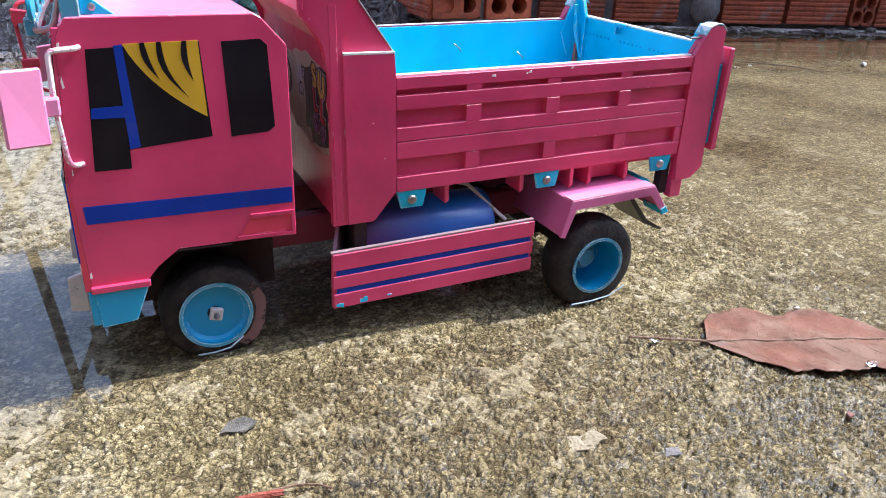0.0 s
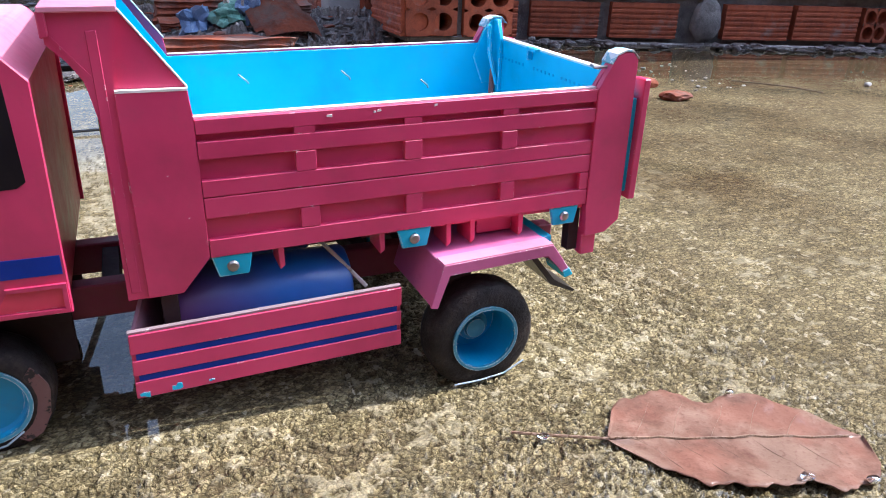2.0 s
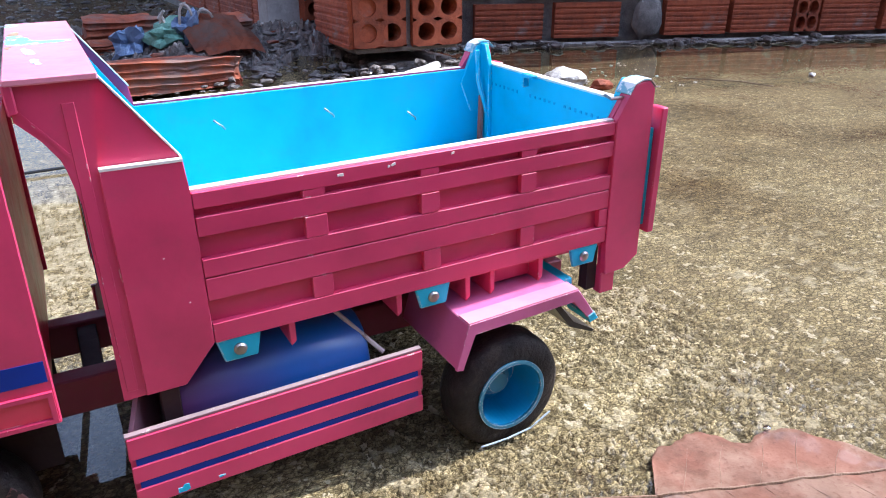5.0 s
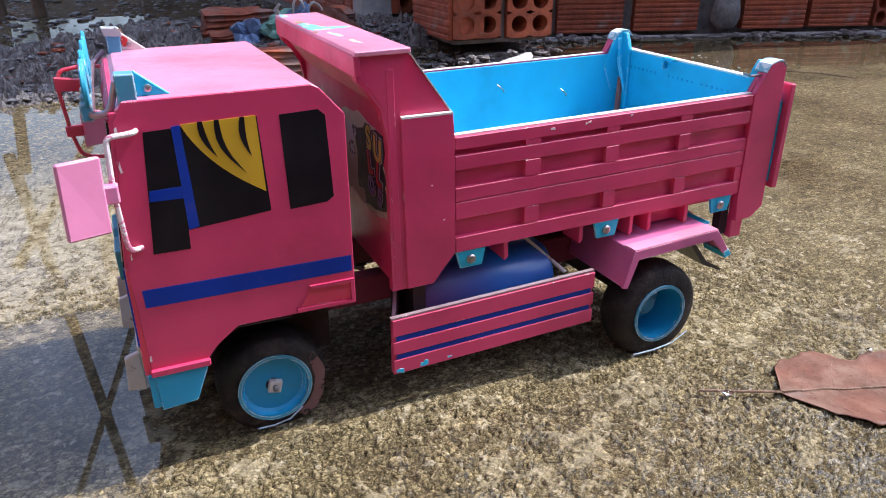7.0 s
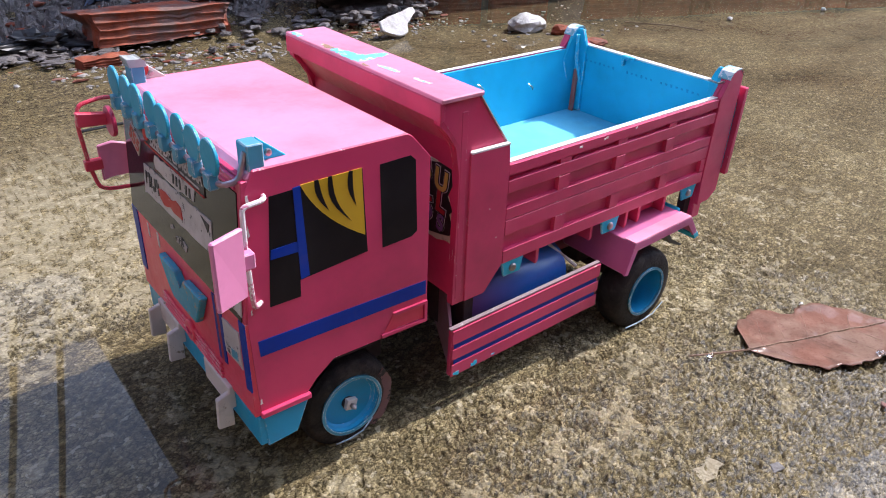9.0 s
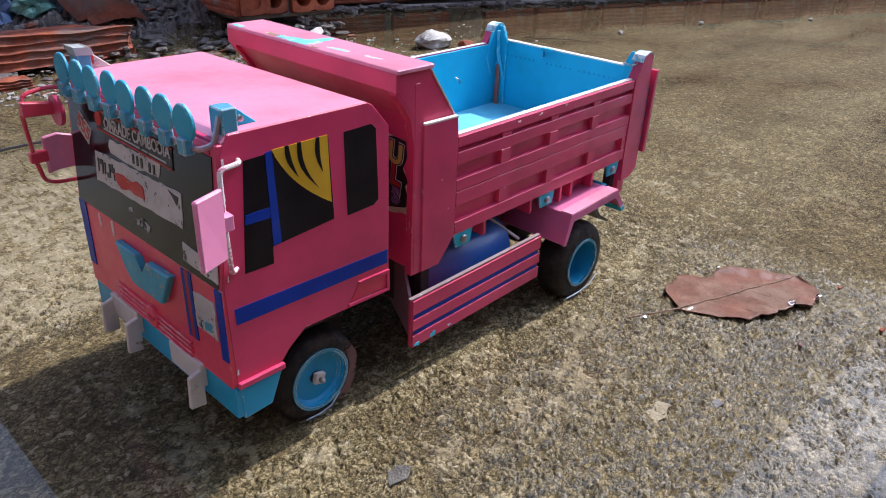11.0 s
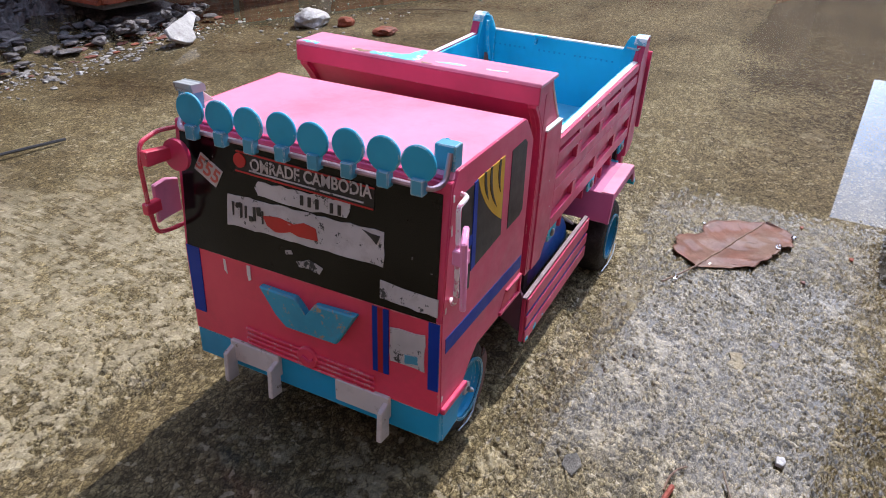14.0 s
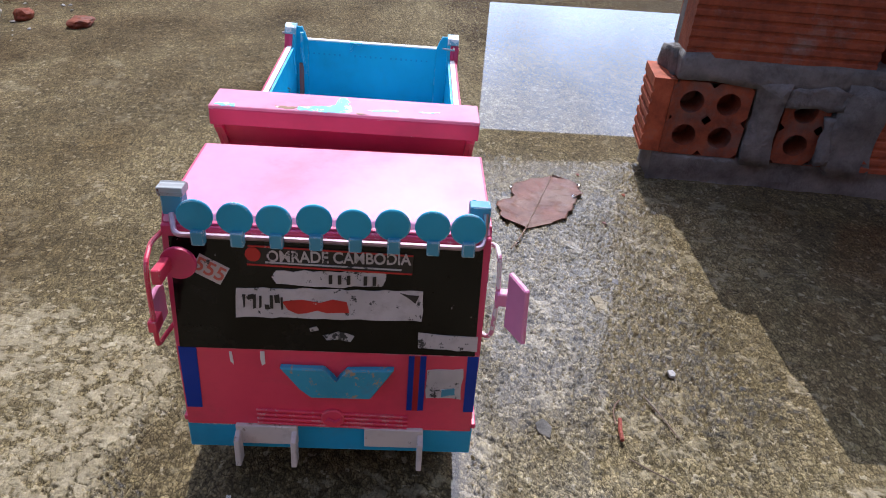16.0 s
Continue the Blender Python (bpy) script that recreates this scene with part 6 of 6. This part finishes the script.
# ---- rubble ----
def pile(name, spots, mat, label, sub=2):
    """Many small uneven stones in one mesh; spots: place, size, seed."""
    t = bmesh.new()
    bmesh.ops.create_icosphere(t, subdivisions=sub, radius=1.0)
    base = np.array([v.co[:] for v in t.verts])
    faces = np.array([[v.index for v in f.verts] for f in t.faces])
    t.free()
    co, fa = [], []
    for k, (at, size, seed) in enumerate(spots):
        g = np.random.RandomState(seed)
        d = np.ones(len(base))
        for q in range(7):
            n = g.normal(size=3)
            n /= np.linalg.norm(n)
            d = np.minimum(d, g.uniform(0.45, 0.95) / np.maximum(base @ n, 0.05))
        p = base * np.minimum(d, 1.0)[:, None] * (1 + 0.12 * np.sin(base @ g.normal(size=3) * 4 + g.uniform(0, 6)))[:, None]
        m = np.array(Euler(g.uniform(0, 6, 3)).to_matrix())
        p = (p @ m.T) * np.array(size) + np.array(at)
        co.append(p * U)
        fa.append(faces + k * len(base))
    me = bpy.data.meshes.new(name)
    me.from_pydata(np.concatenate(co).tolist(), [], np.concatenate(fa).tolist())
    me.materials.append(mat)
    return tagged(new(name, me), label, "rubble", kind="stuff")


def heap_crust():
    """The packed top of the heap: broken bits lying at all angles."""
    xs, ys = np.arange(-3.5, 7.4, 0.036), np.arange(7.0, 13.4, 0.036)
    X, Y = np.meshgrid(xs, ys, indexing="ij")
    wx, wy = X + 0.12 * (value_noise(X, Y, 5.0, 61) - 0.5), Y + 0.12 * (value_noise(X, Y, 5.0, 62) - 0.5)
    Z = np.zeros(X.shape)
    for scale, high, seed in ((4.0, 0.13, 63), (8.5, 0.11, 64), (17.0, 0.055, 65)):
        f1, f2, own = cells(wx, wy * 1.3, scale, seed)
        tilt = np.sin(own * 40.0) * (wx * scale % 1.0 - 0.5) + np.cos(own * 70.0) * (wy * scale % 1.0 - 0.5)
        Z += high * (own + 0.5 * tilt * smooth_step(0.0, 0.3, f2 - f1)) * smooth_step(0.0, 0.12, f2 - f1)
    n = 0.6 * value_noise(X, Y, 1.6, 66) + 0.4 * value_noise(X, Y, 5.0, 67) - 0.5
    cover = smooth_step(7.25, 8.1, Y + 0.9 * n - 0.1 * X * (X > 0)) * (1 - smooth_step(6.3, 7.2, X + n)) * smooth_step(-3.2, -1.2, X + 2.0 * n)
    Z = slab_level(X, Y) - 0.14 + (Z + 0.08) * cover
    n, k = X.shape
    idx = np.arange(n * k).reshape(n, k)
    quads = np.stack([idx[:-1, :-1], idx[1:, :-1], idx[1:, 1:], idx[:-1, 1:]], -1).reshape(-1, 4)
    me = bpy.data.meshes.new("rubble_crust")
    me.from_pydata((np.stack([X, Y, Z], -1).reshape(-1, 3) * U).tolist(), [], quads.tolist())
    me.materials.append(RUBBLE)
    return tagged(new("rubble_crust", me), "packed wet dark rubble and broken mortar", "rubble", kind="stuff")


heap_crust()
spots = []
for q in range(3600):
    a, d = rnd.uniform(0, 6.28), rnd.random() ** 0.6
    x, y = 2.2 + 4.8 * d * math.cos(a), 9.6 + 2.5 * d * math.sin(a)
    s = 0.014 + 0.075 * rnd.random() ** 3
    spots.append(((x, y, level(x, y) + 0.03 + 0.06 * rnd.random()), (s * rnd.uniform(0.8, 2.2), s * rnd.uniform(0.8, 1.9), s * rnd.uniform(0.3, 0.7)), q))
for q in range(1500):
    x, y = rnd.uniform(-7.0, 5.1), 12.6 + 26.0 * rnd.random() ** 1.5
    s = (0.02 + 0.07 * rnd.random() ** 2.5) * (1 + 0.03 * (y - 12))
    spots.append(((x, y, level(x, y) + s * 0.15), (s * 1.7, s * 1.4, s * 0.6), 9000 + q))
pile("rubble_heap", spots, RUBBLE, "wet dark rubble and broken mortar heap", 1)
spots = []
for q in range(1100):
    u = rnd.random()
    x = 0.9 + 5.4 * u + rnd.gauss(0, 0.25)
    y = 6.75 + 0.55 * u + rnd.gauss(0, 0.30)
    s = 0.006 + 0.036 * rnd.random() ** 3.5
    spots.append(((x, y, level(x, y) + s * 0.3), (s * rnd.uniform(0.8, 2), s * rnd.uniform(0.8, 1.6), s * 0.6), 5000 + q))
for q in range(90):
    x, y = rnd.uniform(6.0, 9.5), rnd.uniform(5.2, 7.4)
    s = 0.008 + 0.03 * rnd.random() ** 2
    spots.append(((x, y, level(x, y) + s * 0.3), (s * 1.5, s * 1.2, s * 0.6), 6000 + q))
pile("plaster_chips", spots, CHIPS, "pale plaster chips scattered along the heap's edge", 1)
spots = []
for q in range(110):
    u = rnd.random()
    x, y = 1.0 + 5.8 * u + rnd.gauss(0, 0.3), 7.0 + 0.5 * u + rnd.gauss(0, 0.22)
    s = 0.012 + 0.055 * rnd.random() ** 2.5
    spots.append(((x, y, level(x, y) + s * 0.3), (s * 2.2, s, s * 0.5), 7000 + q))
for q in range(120):
    x, y = rnd.uniform(-1.5, 4.5), rnd.uniform(8.3, 11.5)
    s = 0.02 + 0.08 * rnd.random() ** 2
    spots.append(((x, y, level(x, y) + 0.05 + s * 0.4), (s * 2.0, s, s * 0.5), 8000 + q))
pile("brick_chips", spots, DARK_BRICK, "small broken brick chips in and beside the heap", 1)


def broken_slab(length, h, w, seed, ridges=4):
    """A snapped brick: grooved sides, ragged ends, chipped and muddy."""
    bm = box(0, length, 0, w, 0, h)
    bmesh.ops.subdivide_edges(bm, edges=list(bm.edges), cuts=11, use_grid_fill=True)
    o = Vector((seed * 3.7, seed * 1.9, seed * 0.7))
    for v in bm.verts:
        p = v.co.copy()
        k = noise.noise(p * 1.7 + o)
        f = noise.noise(p * 6.0 + o)
        end = max(0.0, abs(p.x / length - 0.5) * 2 - 0.55) / 0.45
        v.co.x += (p.x - length / 2) * 0.28 * end * (k + 0.6 * noise.noise(Vector((p.y * 4, p.z * 5, seed))))
        v.co.z += 0.02 * k * (p.z / h) + 0.03 * f - 0.14 * h * max(0.0, noise.noise(Vector((p.x * 1.3, seed, p.y * 2)))) * (p.z / h)
        if p.y < w * 0.1 or p.y > w * 0.9:
            v.co.y += (1 if p.y < w * 0.5 else -1) * (0.03 * abs(math.sin(p.z / h * math.pi * ridges)) + 0.05 * abs(f))
    return bm


def chunk(m, length, label, high=0.42, wide=0.6):
    ob = new("broken_brick", mesh_of("broken_brick", broken_slab(length, high, wide, length * 10), DARK_BRICK))
    ob.matrix_basis = m
    return tagged(ob, label, "brick", "bricks in the rubble")


chunk(spot(1.52, 7.66, 0.10, 0.03, -0.08), 1.95, "long ridged orange brick lying on the heap", 0.40, 0.66)
chunk(spot(3.02, 9.25, 0.52, 0.12, 0.25, -0.05), 0.95, "flat red brick slab on top of the rubble", 0.2, 0.5)
chunk(spot(1.68, 10.4, 0.34, 0.06, 0.1), 1.15, "dark broken hollow brick on the rubble", 0.42, 0.6)
chunk(spot(1.75, 9.95, 0.26, 0.3, 0.2), 0.55, "small broken orange brick in dark rubble", 0.2, 0.3)
chunk(spot(1.2, 7.05, -0.02, 0.12, 0.05), 0.62, "thin ridged brick flake at the heap's edge", 0.12, 0.22)


def stone_thing(name, at, size, seed, mat, label, cat="stone"):
    return tagged(finish(name, lump(bmesh.new(), at, size, seed, 3, 0.3), mat), label, cat)


tile = bmesh.new()
g = [[tile.verts.new((u * 0.105, v * 0.17, 0.16 * math.sin(0.3 + 2.4 * u / 9) + 0.05 * noise.noise(Vector((u * 0.5, v * 0.5, 3))) + 0.03 * noise.noise(Vector((u, v, 9))))) for v in range(7)] for u in range(10)]
for a in range(9):
    for b in range(6):
        if (a, b) not in ((0, 0), (8, 5), (8, 4), (0, 5)):
            tile.faces.new((g[a][b], g[a + 1][b], g[a + 1][b + 1], g[a][b + 1]))
bmesh.ops.solidify(tile, geom=list(tile.faces), thickness=0.06)
tagged(finish("clay_tile", tile, DARK_BRICK, m=Matrix.Translation((2.95, 8.32, 0.34)) @ Euler((0.42, -0.02, 0.08)).to_matrix().to_4x4()), "broken curved red clay tile leaning on wet rubble", "clay tile")
stone_thing("plaster_chunk", (7.45, 6.05, 0.09), (0.34, 0.22, 0.16), 61, PALE_STONE, "rounded white plaster chunk on the wet slab")
stone_thing("brick_stub", (7.75, 5.62, 0.05), (0.17, 0.11, 0.09), 62, BRICK, "small orange brick stub beside the white chunk")
stone_thing("brick_flake", (7.60, 4.80, 0.04), (0.22, 0.14, 0.07), 63, DARK_BRICK, "flat dark brick flake lying on the slab", "brick flake")
sh = slab(ragged([(-0.40, 0.14), (-0.22, 0.0), (0.10, 0.02), (0.16, 0.16), (0.52, 0.34), (0.50, 0.42), (0.0, 0.36), (-0.34, 0.30)], 71, 0.02, 0.1), "z", 0, 0.05)
tagged(finish("plaster_shard", sh, PALE_STONE, m=Matrix.Translation((5.55, 6.66, 0.0)) @ Euler((0.75, 0.0, 0.25)).to_matrix().to_4x4(), bevel=0.01), "white plaster shard leaning at the heap's edge", "shard")
for (x, y, w, h, c, sd) in ((2.22, 9.45, 0.24, 0.22, SCRAP_BLUE, 81), (2.68, 9.25, 0.27, 0.2, SCRAP_GREEN, 82), (3.02, 9.2, 0.2, 0.22, SCRAP_BLUE, 83)):
    z = level(x, y)
    tagged(finish("plastic_scrap", lump(bmesh.new(), (x, y, z + 0.22), (w, 0.2, h), sd, 3, 0.9), c, smooth=False), "crumpled plastic scrap on the rubble", "plastic scrap")
for k, (x, y, w, h) in enumerate(((2.86, 9.1, 0.2, 0.34), (3.1, 9.1, 0.24, 0.22), (2.6, 9.2, 0.08, 0.25))):
    z = level(x, y) + 0.28
    tagged(finish("plastic_strap", tube(rounded([(x, y, z), (x + 0.04, y, z + h), (x + w * 0.7, y - 0.02, z + h * 1.1), (x + w, y - 0.03, z + h * 0.5)], 0.1, 5), 0.022, 6), PALE_STONE), "curled pale plastic strap on the rubble", "strap", "straps on the heap")
# black lump stands in for the dark shadow beside the long brick
tagged(finish("shadow_lump", lump(bmesh.new(), (0.95, 8.2, 0.10), (0.46, 0.24, 0.15), 91, 4, 1.1), MUDFLAP), "crumpled black lump put in for the shade on the heap", "plastic sheet")

# ---- things on the slab ----
FAR_EDGE = ((0, 0.06, 0.11, 0.19, 0.24, 0.31, 0.36, 0.42, 0.47, 0.50, 0.57, 0.63, 0.69, 0.72, 0.8, 0.9, 1.0),
            (0.01, 0.18, 0.25, 0.275, 0.295, 0.345, 0.31, 0.255, 0.235, 0.24, 0.275, 0.29, 0.265, 0.24, 0.20, 0.13, 0.006))
NEAR_EDGE = ((0, 0.06, 0.16, 0.28, 0.44, 0.56, 0.64, 0.73, 0.81, 0.91, 0.97, 1.0),
             (0.01, 0.085, 0.17, 0.265, 0.29, 0.30, 0.28, 0.325, 0.305, 0.255, 0.185, 0.006))


def leaf_point(u, v):
    """u: 0 at the stem to 1 at the tip; v: -1 to 1 across."""
    a, b = Vector((2.71, -0.63)), Vector((3.69, -0.985))
    ax = b - a
    side = Vector((-ax.y, ax.x)).normalized()
    w = float(np.interp(u, *(FAR_EDGE if v > 0 else NEAR_EDGE)))
    e = v * v
    w *= 1.0 + e * (0.03 * math.sin(u * 41 + 4 * v) + 0.018 * math.sin(u * 97 + v))
    p = a + ax * u + side * (w * v)
    z = 0.016 + 0.012 * abs(v) ** 3 * (0.5 + 0.6 * math.sin(u * 9 + 2 * v)) + 0.004 * math.sin(u * 13 + v * 5) + 0.0025 * math.sin(u * 37 - v * 5)
    if v < 0:
        z += 0.032 * e * math.exp(-((u - 0.68) / 0.13) ** 2)
    vein = 0.0022 * abs(math.sin((u * 8.0 - abs(v) * 1.5) * math.pi)) ** 10
    return Vector((p.x, p.y, level(p.x, p.y) + max(0.003, z) + vein))


bm = bmesh.new()
NU, NV = 90, 28
sheets = []
for drop in (0.0, 0.004):
    sheets.append([[bm.verts.new(leaf_point(i / NU, -1 + 2 * j / NV) - Vector((0, 0, drop))) for j in range(NV + 1)] for i in range(NU + 1)])
for i in range(NU):
    for j in range(NV):
        q = [(i, j), (i + 1, j), (i + 1, j + 1), (i, j + 1)]
        bm.faces.new([sheets[0][a][b] for a, b in q])
        bm.faces.new([sheets[1][a][b] for a, b in q[::-1]])
ring = [(i, 0) for i in range(NU)] + [(NU, j) for j in range(NV)] + [(i, NV) for i in range(NU, 0, -1)] + [(0, j) for j in range(NV, 0, -1)]
for (a, b), (c, d) in zip(ring, ring[1:] + ring[:1]):
    bm.faces.new((sheets[0][c][d], sheets[0][a][b], sheets[1][a][b], sheets[1][c][d]))
leaf = empty("dry_leaf", (0, 0, 0), "large dry reddish-brown leaf lying on wet concrete", "leaf")
part("blade", bm, LEAF, leaf, "wrinkled brown blade", smooth=True)
mid = [leaf_point(i / 20, 0.0) + Vector((0, 0, 0.002)) for i in range(20)]
stem = [Vector((2.36, -0.47, level(2.36, -0.47) + 0.03)), Vector((2.45, -0.525, level(2.45, -0.525) + 0.035))]
part("midrib", tube(stem + mid, 0.0060, 6), LEAF_RIB, leaf, "dark raised midrib and stalk")
for i in range(2, 17, 3):
    for s in (-1, 1):
        u = i / 20
        pts = [leaf_point(min(1, u + 0.13 * k / 4), s * 0.82 * k / 4) + Vector((0, 0, 0.003)) for k in range(5)]
        part("vein", tube([q - Vector((0, 0, 0.003)) for q in pts], 0.0010, 4), LEAF_RIB, leaf)
for (u, v, r) in ((-0.22, 0.0, 0.018), (0.59, 1.0, 0.014), (0.64, -0.98, 0.022), (0.88, -0.97, 0.02)):
    if u < 0:
        x, y = 2.47, -0.535
        z = level(x, y)
    else:
        x, y, z = leaf_point(u, v)
        z -= 0.02
    d = lump(bmesh.new(), (x, y, z + 0.03), (r * 1.6, r, r * 0.7), int(r * 1e4), 2, 0.1)
    tagged(finish("water_drop", d, WATER, smooth=True), "clear water drop clinging by the leaf", "water drop", "water drops")

def flake(name, x, y, pts, mat, label, cat, z=-0.002, t=0.014):
    sh = slab(ragged(pts, int(abs(x * 100)), 0.007, 0.03), "z", 0, t)
    return tagged(finish(name, sh, mat, m=Matrix.Translation((x, y, level(x, y) + z)), bevel=0.003), label, cat)


flake("stone_flake", 0.51, -0.46, [(-0.065, -0.02), (0.015, -0.042), (0.07, 0.0), (0.035, 0.05), (-0.035, 0.035)], SLATE, "dark grey stone flake on the slab", "stone flake")
flake("stone_flake", 2.0, -1.19, [(-0.04, -0.012), (0.02, -0.028), (0.045, 0.012), (-0.01, 0.032)], MORTAR, "small grey stone flake on the slab", "stone flake", 0.0, 0.009)
flake("clay_chip", 2.86, -1.30, [(-0.022, -0.012), (0.02, -0.014), (0.018, 0.014), (-0.014, 0.012)], DARK_BRICK, "small orange clay chip", "chip", 0.004, 0.012)
for (x, y) in ((3.76, -1.24), (3.39, -1.59)):
    flake("clay_chip", x, y, [(-0.022, -0.012), (0.02, -0.014), (0.018, 0.014), (-0.014, 0.012)], DARK_BRICK, "small orange clay chip", "chip", 0.004, 0.010)
for (x, y) in ((13.75, 4.44), (11.21, 4.84), (16.41, 3.15)):
    stone_thing("pale_pebble", (x, y, level(x, y) + 0.03), (0.05, 0.045, 0.035), int(x), PALE_STONE, "tiny white pebble on the wet slab", "pebble")
flake("pale_chip", 0.98, -1.29, [(-0.03, -0.02), (0.03, -0.02), (0.02, 0.025), (-0.03, 0.02)], PALE_STONE, "small pale stone chip", "chip", 0.004, 0.02)
flake("mortar_patch", 1.72, -1.02, [(-0.09, -0.03), (0.0, -0.05), (0.05, -0.02), (0.10, -0.03), (0.07, 0.05), (0.0, 0.03), (-0.05, 0.05)], PALE_MORTAR, "thin buff mortar patch on the slab", "mortar patch", -0.004, 0.009)
for (pts, r, mat, label) in (
        (((0.55, -0.855), (0.64, -0.862), (0.70, -0.885), (0.74, -0.92)), 0.0045, LEAF_RIB, "thin curved brown stalk on the slab"),
        (((0.43, -0.862), (0.50, -0.868), (0.585, -0.885)), 0.012, RED_BARK, "short reddish-brown twig on the slab"),
        (((0.78, -1.07), (0.62, -1.13), (0.46, -1.18)), 0.0045, DRY_WOOD, "thin straw-coloured twig on the slab"),
        (((0.31, -0.87), (0.24, -0.96), (0.16, -1.07)), 0.004, DRY_WOOD, "thin straw-coloured twig on the slab")):
    tagged(finish("twig", tube([(x, y, level(x, y) + 0.012 + 0.8 * r) for x, y in pts], r, 6), mat), label, "twig")
tagged(finish("twig", tube([(9.3, 5.6, level(9.3, 5.6) + 0.03), (9.7, 4.9, level(9.7, 4.9) + 0.05), (9.9, 4.5, level(9.9, 4.5) + 0.03)], 0.009, 6), DRY_WOOD), "thin weathered stick lying on the slab", "twig")
tagged(finish("twig", tube([(0.6, 4.85, level(0.6, 4.85) + 0.03), (1.5, 4.9, level(1.5, 4.9) + 0.05), (2.1, 4.87, level(2.1, 4.87) + 0.03)], 0.014, 6), MUDFLAP), "dark wet stick at the puddle's edge", "twig")
# ragged rubber and clear film trapped under the tyres
for (x, y, l) in ((2.46, -0.08, 0.17), (0.54, 0.078, 0.10)):
    pts = [(x - l, y - 0.005, level(x, y) + 0.022), (x - l * 0.3, y - 0.014, level(x, y) + 0.026), (x + l * 0.4, y - 0.012, level(x, y) + 0.036), (x + l, y + 0.0, level(x, y) + 0.075)]
    tagged(finish("plastic_film", tube(pts, 0.004, 6), FILM), "strip of clear plastic film under the tyre", "plastic film", "film strips")
